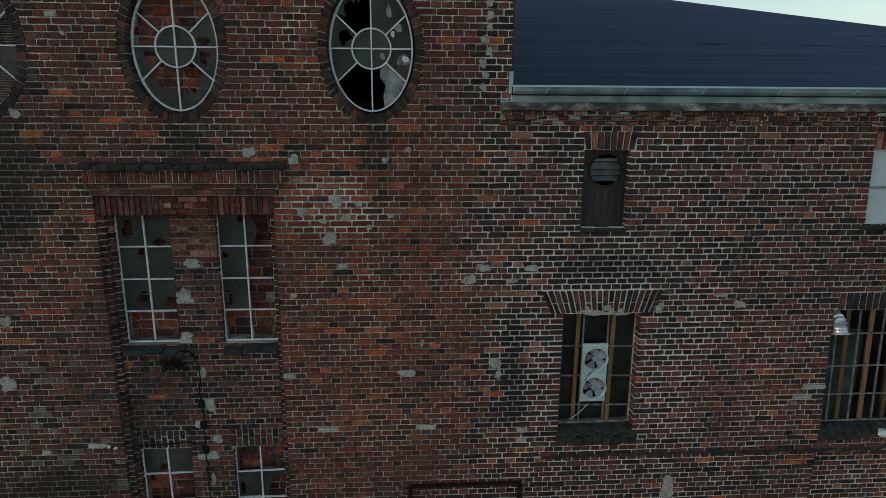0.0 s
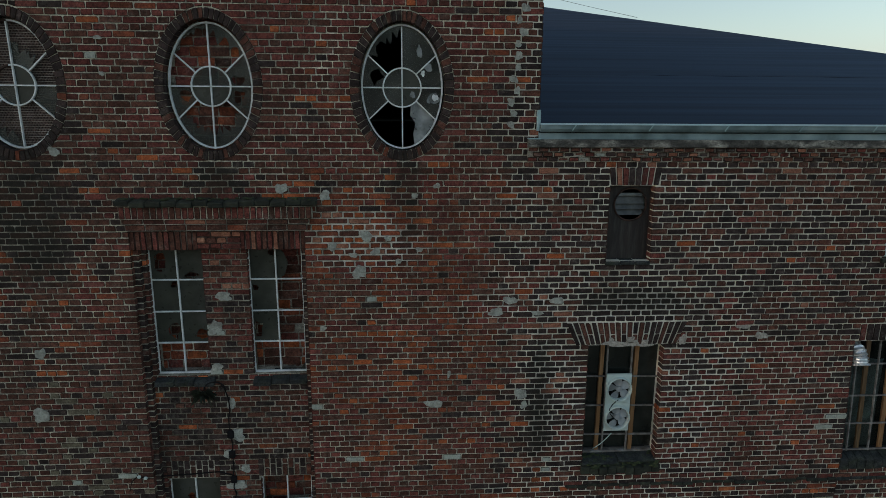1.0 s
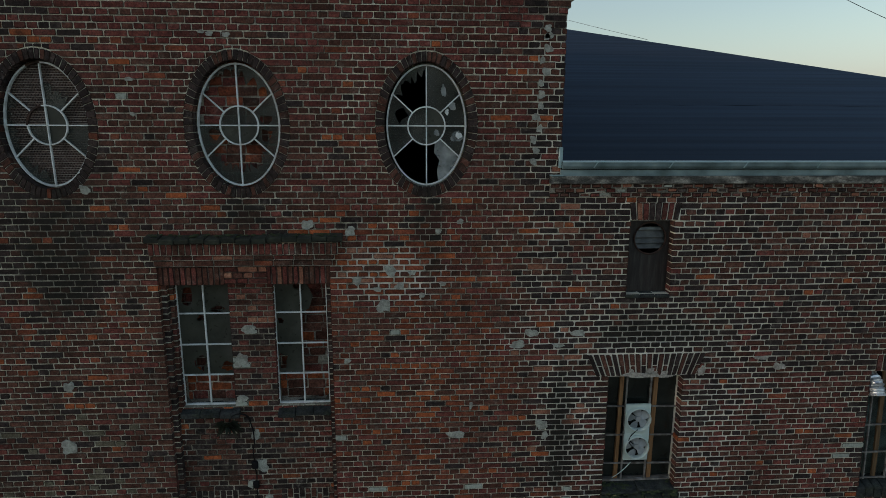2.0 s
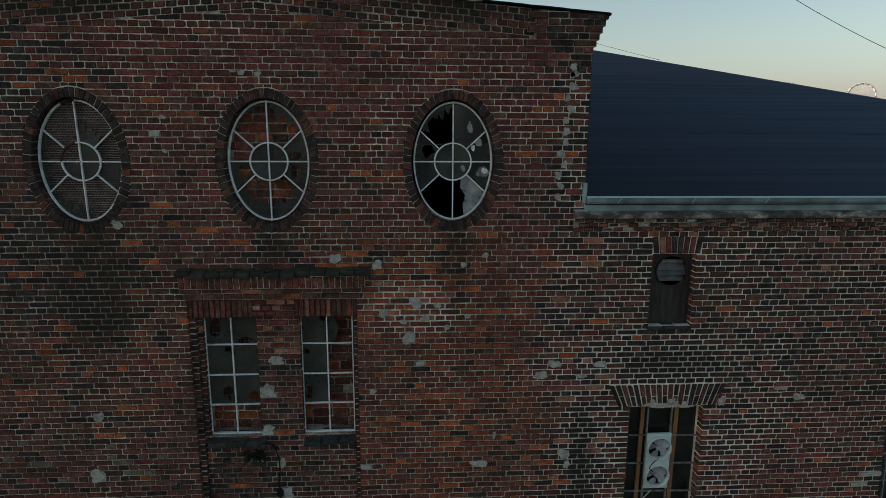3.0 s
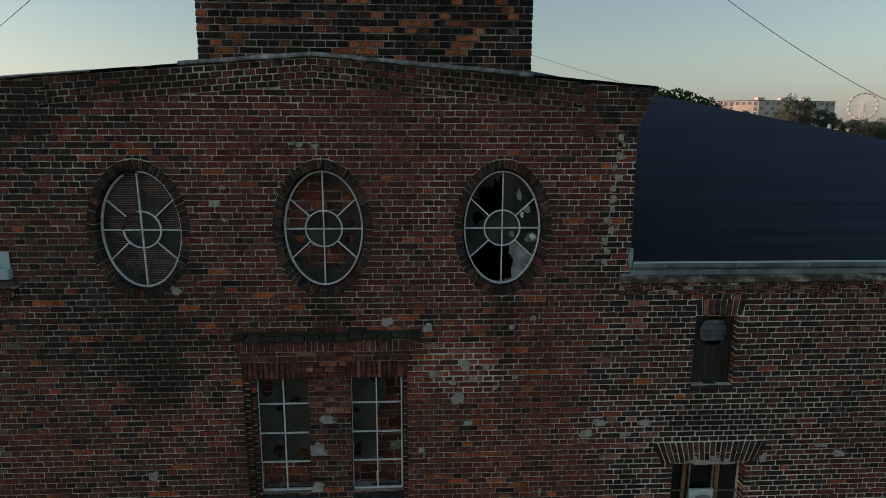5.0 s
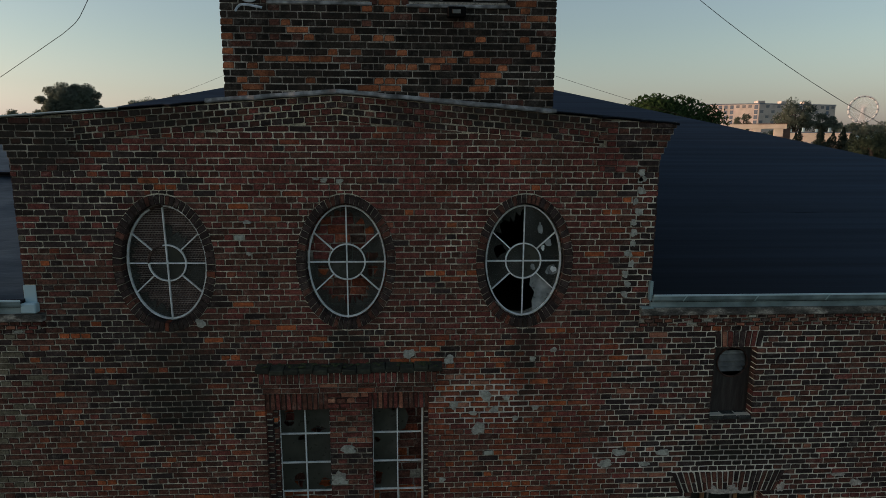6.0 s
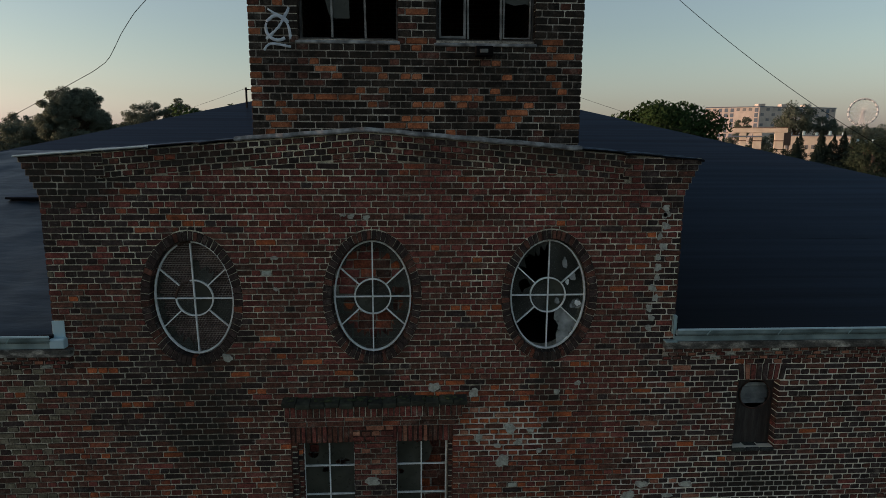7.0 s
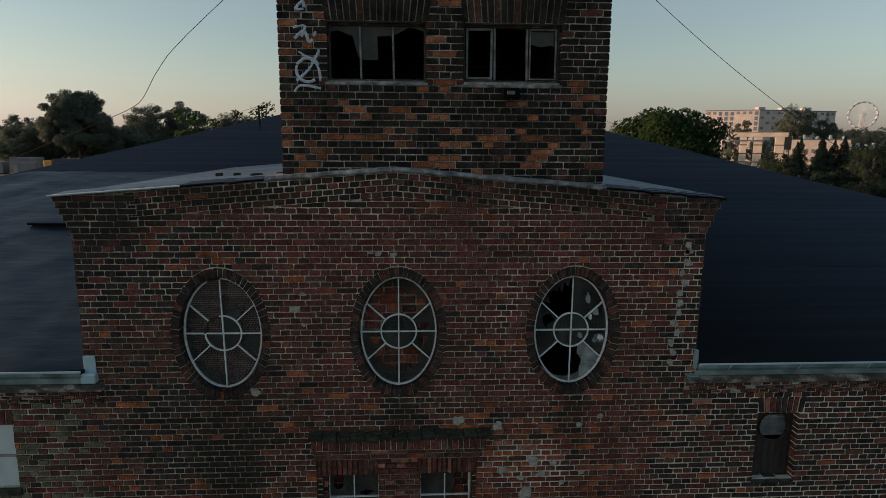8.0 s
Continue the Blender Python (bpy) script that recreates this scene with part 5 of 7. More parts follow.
# eaves of the wings: ledge, zinc fascia, gutter
for nm, x0, x1, g in (("eaves", BAY_R, 14.9, 1), ("eaves", -14.85, BAY_L, -1)):
    e = tagged(new(nm), "weathered ledge with a galvanised gutter under the felt roof", "eaves", kind="structure")
    la, lb = (x0 - 0.125, x1) if g > 0 else (x0, x1 + 0.2)
    block("ledge", la, lb, -0.085, 0.02, 7.432, 7.525, stone_ledge, e, "stained cement ledge", 0.008)
    block("fascia", x0, x1, -0.045, 0.02, 7.525, 7.61, gutter_zinc, e, "galvanised fascia sheet", 0.003)
    bm = bmesh.new()
    prof = [(-0.11, 7.69), (-0.118, 7.697), (-0.122, 7.688), (-0.116, 7.645), (-0.095, 7.615), (-0.045, 7.605), (-0.01, 7.64), (-0.01, 7.68)]
    rows = [[bm.verts.new((x, y, z)) for y, z in prof] for x in (x0 + 0.01 * g, x1)]
    for k in range(len(prof) - 1):
        bm.faces.new((rows[0][k], rows[0][k + 1], rows[1][k + 1], rows[1][k]))
    bm.faces.new(rows[0])
    gutter = part("gutter", bm, gutter_zinc, e, "dull galvanised gutter")
    x = x0 + 0.42
    while x < x1:
        bm = bmesh.new()
        beam(bm, (x, -0.128, 7.70), (x - 0.05, -0.122, 7.625), 0.012, 0.006)
        part("bracket", bm, zinc, gutter)
        x += 0.905
    bm = bmesh.new()
    beam(bm, (x0, -0.124, 7.7), (x1, -0.124, 7.7), 0.02, 0.018)
    part("bead", bm, bright_zinc, gutter, "bright rolled gutter edge")
    if g > 0:
        block("flashing", BAY_R - 0.125, BAY_R + 0.02, -0.095, 0.01, 7.525, 7.54, zinc, e, bevel=0.002)
        block("flashing", BAY_R - 0.03, BAY_R + 0.012, -0.06, -0.005, 7.62, 7.86, zinc, e, bevel=0.002)
    else:
        block("flashing", BAY_L - 0.01, BAY_L + 0.13, -0.022, -0.008, 7.66, 7.86, bright_zinc, e, "pale metal flashing sheet", 0.003)
        block("flashing", BAY_L - 0.02, BAY_L + 0.15, -0.105, -0.005, 7.54, 7.66, bright_zinc, e, "pale metal end box", 0.012)
# ground
ground_mat = material("dry_grass", [(0.04, 0.05, 0.025), (0.07, 0.075, 0.04), (0.11, 0.1, 0.06)], 0.2, 0.95, 0.5, 3, stain=(0.09, 0.085, 0.075), stain_scale=0.03, stain_amount=0.8)
gm = bmesh.new()
bmesh.ops.create_grid(gm, x_segments=40, y_segments=40, size=2400)
tagged(part("ground", gm, ground_mat, None, "flat ground with worn grass and bare earth"), category="ground", kind="structure")


# ---- windows ----
def jagged(cx, cz, rx, rz, r, n=11):
    """An irregular broken outline."""
    return [(cx + rx * k * math.cos(2 * math.pi * i / n), cz + rz * k * math.sin(2 * math.pi * i / n)) for i in range(n) for k in (0.5 + 0.65 * r.random(),)]


def pane(parent, outline, y, mat=dirty_glass, hole=None, label=""):
    return slab("pane", outline, [hole] if hole else [], y, y + 0.004, mat, parent, label)


def bar(name, parent, a, b, w, d, mat, label=""):
    return part(name, beam(bmesh.new(), a, b, w, d), mat, parent, label)


def rail_frame(name, parent, x0, x1, z0, z1, y, w, d, mat, label=""):
    bm = bmesh.new()
    for a, b in (((x0 + w / 2, z0), (x0 + w / 2, z1)), ((x1 - w / 2, z0), (x1 - w / 2, z1))):
        beam(bm, (a[0], y, a[1]), (b[0], y, b[1]), w, d)
    for z in (z0 + w / 2, z1 - w / 2):
        beam(bm, (x0 + w, y, z), (x1 - w, y, z), w, d, (0, 1, 0))
    return part(name, bm, mat, parent, label)


def grid_window(name, x0, x1, z0, z1, y, cols, rows, mat, label, panes, seed=1, w=0.018, sag=0.0):
    """A barred window; panes maps (column, row from the top) to 'whole' or to a break (x, z, rx, rz) in parts of the pane."""
    r = random.Random(seed)
    win = thing(name, ((x0 + x1) / 2, y, z0), label, "window", kind="structure")
    rail_frame("frame", win, x0, x1, z0, z1, y, w, 0.035, mat)
    cw, rh = (x1 - x0) / cols, (z1 - z0) / rows
    for c in range(1, cols):
        k = r.uniform(-sag, sag)
        bar("glazing_bar", win, (x0 + c * cw + k, y - 0.004, z0 + w), (x0 + c * cw - k, y - 0.004, z1 - w), w * 0.85, 0.03, mat)
    for i in range(1, rows):
        k = r.uniform(-sag, sag)
        bar("glazing_bar", win, (x0 + w, y - 0.002, z0 + i * rh + k), (x1 - w, y - 0.002, z0 + i * rh - k), w * 0.8, 0.026, mat)
    for (c, i), spec in panes.items():
        a, b = x0 + c * cw, x0 + (c + 1) * cw
        t, u = z1 - i * rh, z1 - (i + 1) * rh
        if spec == "whole":
            pane(win, rect(a, b, u, t), y + 0.01)
        elif spec[0] == "shard":
            pane(win, [(a + (b - a) * p, u + (t - u) * q) for p, q in spec[1:]], y + 0.01)
        else:
            px, pz, rx, rz = spec
            h = jagged(a + (b - a) * px, u + (t - u) * pz, (b - a) * rx, (t - u) * rz, r)
            h = [(min(b - 0.004, max(a + 0.004, x)), min(t - 0.004, max(u + 0.004, z))) for x, z in h]
            pane(win, rect(a, b, u, t), y + 0.01, dirty_glass, h)
    return win


W_LABEL = "tall white-barred window with broken grey panes, bricked up behind"
grid_window("window_1", *WIN_L, *WIN_Z, 0.2, 2, 4, white_paint, W_LABEL,
            {(0, 0): (0.4, 0.45, 0.3, 0.36), (1, 0): (0.45, 0.12, 0.3, 0.1), (0, 1): (0.82, 0.85, 0.13, 0.13), (1, 1): "whole",
             (0, 2): (0.68, 0.35, 0.26, 0.3), (1, 2): (0.7, 0.25, 0.26, 0.22), (0, 3): ("shard", (0, 0), (0.3, 0), (0.1, 0.25), (0, 0.4))}, 4)
grid_window("window_2", *WIN_R, *WIN_Z, 0.2, 2, 4, white_paint, W_LABEL,
            {(0, 0): (0.85, 0.82, 0.12, 0.16), (1, 0): ("shard", (0, 0), (0.3, 0.1), (0.45, 0.5), (0.3, 0.8), (0.1, 1), (0, 1)), (0, 1): (0.22, 0.72, 0.14, 0.12),
             (0, 2): (0.25, 0.4, 0.18, 0.3), (1, 3): ("shard", (0.7, 0), (1, 0), (1, 0.35), (0.85, 0.2))}, 5)
grid_window("window_3", *WIN_L, *LOW_Z, 0.2, 2, 4, white_paint, W_LABEL,
            {(0, 0): (0.78, 0.2, 0.18, 0.16), (1, 0): "whole", (0, 2): (0.5, 0.5, 0.35, 0.3), (1, 2): "whole"}, 6, sag=0.008)
grid_window("window_4", *WIN_R, *LOW_Z, 0.2, 2, 4, white_paint, W_LABEL,
            {(0, 1): (0.2, 0.4, 0.15, 0.3), (1, 1): ("shard", (0, 0), (0.2, 0.05), (0.35, 0.6), (0.8, 0.8), (1, 1), (0, 1)), (0, 2): (0.5, 0.5, 0.3, 0.3)}, 7, sag=0.008)
def coarse_fill(acc, x0, x1, z0, z1, y, inside, lost=0.03):
    """Rough walling-up: big uneven bricks laid carelessly, some of them missing."""
    z = z0
    while z < z1:
        h = 0.085 + 0.02 * acc.rnd.random()
        x = x0 - 0.12 * acc.rnd.random()
        while x < x1:
            w = 0.17 + 0.1 * acc.rnd.random()
            if inside(x + w / 2, z + h / 2) and acc.rnd.random() >= lost:
                u = acc.rnd.random()
                acc.add(rect(x, x + w, z, z + h), y, ORANGE if u < 0.1 else RUST if u < 0.4 else RED if u < 0.7 else BROWN, acc.rnd.uniform(-0.003, 0.014), 0.014, 0.008, edge=False)
            x += w + 0.014
        z += h + 0.014


# rough brick filling behind the paired windows
fill = Bricks(21)
for wx in (WIN_L, WIN_R):
    for wz in (WIN_Z, LOW_Z):
        coarse_fill(fill, wx[0] - 0.06, wx[1] + 0.03, wz[0] - 0.1, wz[1] + 0.02, 0.365, lambda x, z: True)
filler = slab("wall_filling", rect(-1.3, 0.68, 1.4, 6.46), [], 0.372, 0.50, mortar_dim, None, "rough orange brick filling behind broken windows")
tagged(filler, category="wall", kind="structure")
fill.link("brickwork", filler, "rough orange and red filling bricks")


def oval_window(name, cx, cz, y, label, sectors, inner, seed, bent=False, glass=dirty_glass):
    """White cast frame: oval rim, round eye, cross bars and four slanting bars; panes by sector."""
    r = random.Random(seed)
    a, b, e = IN_A - 0.014, IN_B - 0.014, 0.218
    win = thing(name, (cx, y, cz - b), label, "window", kind="structure")
    bm = bmesh.new()
    n = 56
    for i in range(n):
        t0, t1 = 2 * math.pi * i / n, 2 * math.pi * (i + 1.02) / n
        p = [(cx + (a - 0.014) * math.cos(t), y, cz + (b - 0.014) * math.sin(t)) for t in (t0, t1)]
        beam(bm, p[0], p[1], 0.019, 0.035)
    part("rim", bm, white_paint, win)
    if bent:
        bm2 = bmesh.new()
        for i in range(14, 17):
            t0, t1 = 2 * math.pi * i / n, 2 * math.pi * (i + 1.02) / n
            beam(bm2, *[(cx + (a - 0.014) * math.cos(t), y - 0.003, cz + (b - 0.014) * math.sin(t)) for t in (t0, t1)], 0.024, 0.035)
        part("rim", bm2, rust_steel, win, "rim piece bared to rust")
    bm = bmesh.new()
    for i in range(32):
        t0, t1 = 2 * math.pi * i / 32, 2 * math.pi * (i + 1.03) / 32
        beam(bm, (cx + e * math.cos(t0), y, cz + e * math.sin(t0)), (cx + e * math.cos(t1), y, cz + e * math.sin(t1)), 0.0155, 0.03)
    part("eye_ring", bm, white_paint, win)
    if bent:
        bm2 = bmesh.new()
        for i in range(9, 16):
            t0, t1 = 2 * math.pi * i / 32, 2 * math.pi * (i + 1.03) / 32
            beam(bm2, (cx + e * math.cos(t0), y - 0.003, cz + e * math.sin(t0)), (cx + e * math.cos(t1), y - 0.003, cz + e * math.sin(t1)), 0.021, 0.03)
        part("eye_ring", bm2, rust_steel, win, "ring piece bared to rust")
    lean = 0.012 if bent else 0.0
    bar("glazing_bar", win, (cx + lean, y - 0.003, cz - b), (cx - lean, y - 0.003, cz + b), 0.0145, 0.028, white_paint)
    bar("glazing_bar", win, (cx - a, y - 0.003, cz), (cx + a, y - 0.003, cz - lean * 0.3), 0.0145, 0.028, white_paint)
    diag = [0.56, math.pi - 0.56, math.pi + 0.56, -0.56]        # parameter of the oval at the slanting bars
    for t in diag:
        o = Vector((a * math.cos(t) * 0.97, 0, b * math.sin(t) * 0.97))
        d = o.normalized() * e
        bar("glazing_bar", win, (cx + d.x, y - 0.001, cz + d.z), (cx + o.x, y - 0.001, cz + o.z), 0.0145, 0.026, white_paint)
    edge = [0, 0.56, math.pi / 2, math.pi - 0.56, math.pi, math.pi + 0.56, 1.5 * math.pi, 2 * math.pi - 0.56, 2 * math.pi]
    for k, spec in sectors.items():
        t0, t1 = edge[k], edge[k + 1]
        ts = [t0 + (t1 - t0) * i / 8 for i in range(9)]
        g0, g1 = [(k // 2) * math.pi / 2 + (math.pi / 4) * (k % 2) + (math.pi / 4) * q for q in (0, 1)]
        out = [(cx + (a - 0.01) * math.cos(t), cz + (b - 0.01) * math.sin(t)) for t in ts]
        inn = [(cx + e * math.cos(g0 + (g1 - g0) * i / 5), cz + e * math.sin(g0 + (g1 - g0) * i / 5)) for i in range(6)]
        if spec == "whole":
            pane(win, out + inn[::-1], y + 0.01, glass)
        elif spec[0] == "part":
            # what is left of a pane: from the eye or from the rim outward
            lo, hi = spec[1], spec[2]
            ray = [(inn[min(5, round(q * 5 / 8))], out[q]) for q in range(9)]
            ray = [ray[q // 2] if q % 2 == 0 else tuple(((u[0] + v[0]) / 2, (u[1] + v[1]) / 2) for u, v in zip(ray[q // 2], ray[q // 2 + 1])) for q in range(17)]
            rag = lambda k, free: k if not free else k + r.choice((-0.14, -0.06, 0.0, 0.05, 0.1)) + r.uniform(-.05, .05)
            mo = [(i[0] + (o[0] - i[0]) * k, i[1] + (o[1] - i[1]) * k) for i, o in ray for k in (rag(hi, hi < 0.9),)]
            mi = [(i[0] + (o[0] - i[0]) * k, i[1] + (o[1] - i[1]) * k) for i, o in ray for k in (rag(lo, lo > 0.1),)]
            pane(win, mo + mi[::-1], y + 0.01, glass)
        else:
            px, pz, rx, rz = spec
            pane(win, out + inn[::-1], y + 0.01, glass, jagged(cx + px, cz + pz, rx, rz, r))
    for k, spec in inner.items():
        ts = [k * math.pi / 2 + math.pi / 2 * i / 6 for i in range(7)]
        pane(win, [(cx, cz)] + [(cx + e * math.cos(t), cz + e * math.sin(t)) for t in ts], y + 0.01, spec)
    return win


O_LABEL = "oval window with a white spoked frame and broken grey panes"
oval_window("window_5", *OVALS[0], 0.1, O_LABEL + ", lattice blocks behind", {7: "whole", 1: ("part", 0.0, 0.45), 3: ("part", 0.72, 1.0), 4: ("part", 0.62, 1.0), 5: ("part", 0.74, 1.0)},
            {0: dirty_glass, 2: film_glass, 3: dirty_glass}, 1, True, film_glass)
oval_window("window_6", *OVALS[1], 0.1, O_LABEL + ", bricked up behind",
            {0: (0.3, 0.07, 0.07, 0.07), 1: ("part", 0.72, 0.97), 2: ("part", 0.85, 1.0), 4: (-0.3, -0.1, 0.07, 0.07), 5: ("part", 0.7, 1.0), 6: ("part", 0.62, 1.0), 7: (0.31, -0.11, 0.07, 0.08)},
            {0: film_glass, 1: film_glass, 2: dirty_glass, 3: dirty_glass}, 2, False, film_glass)
oval_window("window_7", *OVALS[2], 0.1, O_LABEL + ", open to the dark attic",
            {0: (0.16, 0.16, 0.03, 0.03), 1: "whole", 2: ("part", 0.8, 1.0), 3: (-0.3, 0.12, 0.09, 0.09), 4: "whole", 7: "whole"},
            {0: dirty_glass, 1: film_glass, 2: film_glass, 3: dirty_glass}, 3, False, film_glass)
# white paint smeared on some of its panes, thick and thin
milk = material("milky_film", [(0.2, 0.22, 0.22), (0.36, 0.385, 0.385), (0.5, 0.53, 0.53)], 7, 0.6, 0.2, 40)
see_through(milk, 0.5)
qx = OVALS[2][0]
for x, z, w, h, s, m in ((qx + 0.36, 7.98, 0.13, 0.14, 3, milk), (qx + 0.38, 7.99, 0.07, 0.08, 7, white_paint), (qx + 0.27, 7.63, 0.14, 0.16, 8, milk),
                         (qx + 0.3, 8.33, 0.1, 0.09, 5, milk), (qx + 0.24, 8.26, 0.05, 0.06, 6, white_paint), (qx + 0.2, 8.5, 0.06, 0.14, 11, milk), (qx + 0.12, 8.02, 0.06, 0.08, 12, milk)):
    slab("paint_smear", blot(x, z, w, h, s), [], 0.103 - 0.0004 * s, 0.108, m, bpy.data.objects["window_7"])
half = [(0.1, -0.2), (0.154, -0.154), (0.4, -0.37), (0.34, -0.49), (0.25, -0.585), (0.14, -0.655), (0.125, -0.52), (0.155, -0.4), (0.09, -0.31)]
pane(bpy.data.objects["window_7"], [(qx + x, OVALS[2][1] + z) for x, z in half], 0.11, milk, None, "half a pane with a milky white film")
# filling of the middle oval: coarse brickwork; of the first: small pierced blocks
of = Bricks(31)
ox, oz = OVALS[1]
coarse_fill(of, ox - 0.56, ox + 0.5, oz - 0.74, oz + 0.72, 0.17, lambda x, z: ((x - ox) / 0.5) ** 2 + ((z - oz) / 0.72) ** 2 < 1.1, 0.0)
fill2 = tagged(slab("wall_filling", ellipse(ox, oz, IN_A + 0.01, IN_B + 0.01), [], 0.182, 0.37, mortar_dim, None, "coarse brick filling behind the oval window"), category="wall", kind="structure")
of.link("brickwork", fill2, "coarse orange-red bricks with thick joints")
lx, lz = OVALS[0]
lat_mat = material("pierced_block", [(0.22, 0.18, 0.16), (0.4, 0.345, 0.31), (0.54, 0.47, 0.43)], 6, 0.85, 0.5, 50)
# Dark raised faces stand in for the blocks' shaded holes.
lat_dark = material("pierced_block_hole", [(0.04, 0.028, 0.024), (0.085, 0.057, 0.049), (0.15, 0.1, 0.085)], 4, 0.9, 0.5, 50, island=0.35)
fill1 = tagged(slab("wall_filling", ellipse(lx, lz, IN_A + 0.01, IN_B + 0.01), [], 0.154, 0.33, lat_mat, None, "filling of small pierced clay blocks behind the oval window"), category="wall", kind="structure")
verts, faces = [], []
r = random.Random(8)
for row in range(54):
    for col in range(31):
        x, z = lx - 0.53 + col * 0.0345 + 0.017 * (row % 2), lz - 0.74 + row * 0.0275
        if ((x - lx) / 0.45) ** 2 + ((z - lz) / 0.67) ** 2 > 1.07:
            continue
        w, h, d = 0.0132, 0.0096, r.uniform(0, 0.004)
        q = len(verts)
        verts += [(x - w, 0.39, z - h), (x + w, 0.39, z - h), (x + w, 0.39, z + h), (x - w, 0.39, z + h)]
        verts += [(x - w * .8, 0.365 - d, z - h * .7), (x + w * .8, 0.365 - d, z - h * .7), (x + w * .8, 0.365 - d, z + h * .7), (x - w * .8, 0.365 - d, z + h * .7)]
        faces += [(q + i, q + (i + 1) % 4, q + 4 + (i + 1) % 4, q + 4 + i) for i in range(4)] + [(q + 4, q + 5, q + 6, q + 7)]
tagged(mesh_ob("clay_blocks", verts, faces, lat_dark, fill1), kind="stuff")
bpy.data.objects["clay_blocks"].location.y = -0.235

dark_frame = material("sooty_frame", [(0.03, 0.028, 0.026), (0.06, 0.056, 0.052), (0.13, 0.125, 0.12)], 9, 0.9, 0.5, 50)
tower_grey = material("sooty_grey_wood", [(0.09, 0.09, 0.086), (0.18, 0.18, 0.17), (0.28, 0.28, 0.265)], 8, 0.85, 0.5, 50)
# tower windows: grey posts and what is left of the glass
def tower_window(name, x0, x1, z0, z1, seed, kind):
    y = T_Y + 0.14
    win = thing(name, ((x0 + x1) / 2, y, z0), "wide tower window with grey posts and broken glass, dark inside", "window", kind="structure")
    rail_frame("frame", win, x0, x1, z0, z1, y, 0.03, 0.05, dark_frame)
    cw = (x1 - x0) / 3
    for c in (1, 2):
        bar("post", win, (x0 + c * cw, y - 0.004, z0 + 0.035), (x0 + c * cw - 0.01, y - 0.004, z1 - 0.035), 0.022, 0.045, tower_grey)
    h = z1 - z0
    if kind == 0:
        pane(win, [(x0, z1), (x0, z1 - h * .16), (x0 + cw * .3, z1 - h * .12), (x0 + cw * .75, z1 - h * .22), (x0 + cw * .9, z1 - h * .55), (x0 + cw, z1 - h * .62), (x0 + cw, z1)][::-1], y + 0.01)
        pane(win, [(x0 + cw, z1), (x0 + cw, z1 - h * .62), (x0 + cw * 1.52, z1 - h * .62), (x0 + cw * 1.5, z1 - h * .22), (x0 + cw * 1.9, z1 - h * .2), (x0 + cw * 2, z1 - h * .3), (x0 + cw * 2, z1)][::-1], y + 0.01)
        pane(win, [(x0 + cw * 2, z1), (x0 + cw * 2, z1 - h * .2), (x0 + cw * 2.5, z1 - h * .05), (x0 + cw * 2.9, z1 - h * .12), (x1, z1 - h * .3), (x1, z1)][::-1], y + 0.01)
    else:
        rail_frame("casement", win, x0 + 0.04, x0 + cw - 0.03, z0 + 0.04, z1 - 0.04, y - 0.02, 0.026, 0.03, tower_grey, "loose grey casement without glass")
        rail_frame("casement", win, x0 + cw * 2 + 0.02, x1 - 0.04, z0 + 0.04, z1 - 0.04, y - 0.02, 0.016, 0.03, tower_grey)
        pane(win, [(x0 + cw * 2, z1), (x0 + cw * 2, z1 - h * .3), (x0 + cw * 2.4, z1 - h * .36), (x0 + cw * 2.75, z1 - h * .33), (x1, z1 - h * .42), (x1, z1)][::-1], y + 0.01)


tower_window("window_8", *TW_L, 1, 0)
tower_window("window_9", *TW_R, 2, 1)

# window with the two fans
sooty_glass = material("sooty_glass", [(0.008, 0.011, 0.01), (0.018, 0.022, 0.019), (0.04, 0.045, 0.04)], 2.5, 0.22, 0.1, 12)
bar_rust = material("rusty_grey_bar", [(0.09, 0.072, 0.06), (0.18, 0.165, 0.15), (0.3, 0.29, 0.27)], 12, 0.85, 0.5, 50)
fw = thing("window_10", (4.7, 0.16, 3.36), "rusty steel-barred window with brown boards and fans, dark inside", "window", kind="structure")
fx0, fx1, fz0, fz1 = FAN
rail_frame("frame", fw, fx0, fx1 + 0.04, fz0, fz1, 0.17, 0.03, 0.04, bar_rust)
for fx in (0.315, 0.64):
    bar("glazing_bar", fw, (fx0 + (fx1 - fx0) * fx, 0.165, fz0), (fx0 + (fx1 - fx0) * fx, 0.165, fz1), 0.02, 0.025, bar_rust)
for k in (0.157, 0.42, 0.68):
    bar("glazing_bar", fw, (fx0, 0.168, fz0 + (fz1 - fz0) * k + 0.02), (fx1, 0.168, fz0 + (fz1 - fz0) * k), 0.018, 0.022, bar_rust)
for fx, w in ((0.24, 0.05), (0.70, 0.055)):
    bar("board", fw, (fx0 + (fx1 - fx0) * fx, 0.19, fz0 + 0.02), (fx0 + (fx1 - fx0) * fx + 0.01, 0.19, fz1 - 0.02), w, 0.04, brown_wood, "brown wooden post")
bar("board", fw, (fx0 + 0.28, 0.235, 4.56), (fx0 + 0.72, 0.235, 4.56), 0.1, 0.03, brown_wood)
slab("pane", rect(fx0 + 0.03, fx1, fz0 + 0.05, fz1 - 0.02), [], 0.215, 0.219, sooty_glass, fw, "sooty grey-green glass")
block("ledge_board", fx0 + 0.02, fx1, 0.185, 0.21, fz0 + 0.0, fz0 + 0.05, dark_frame, fw, "grey inner ledge")

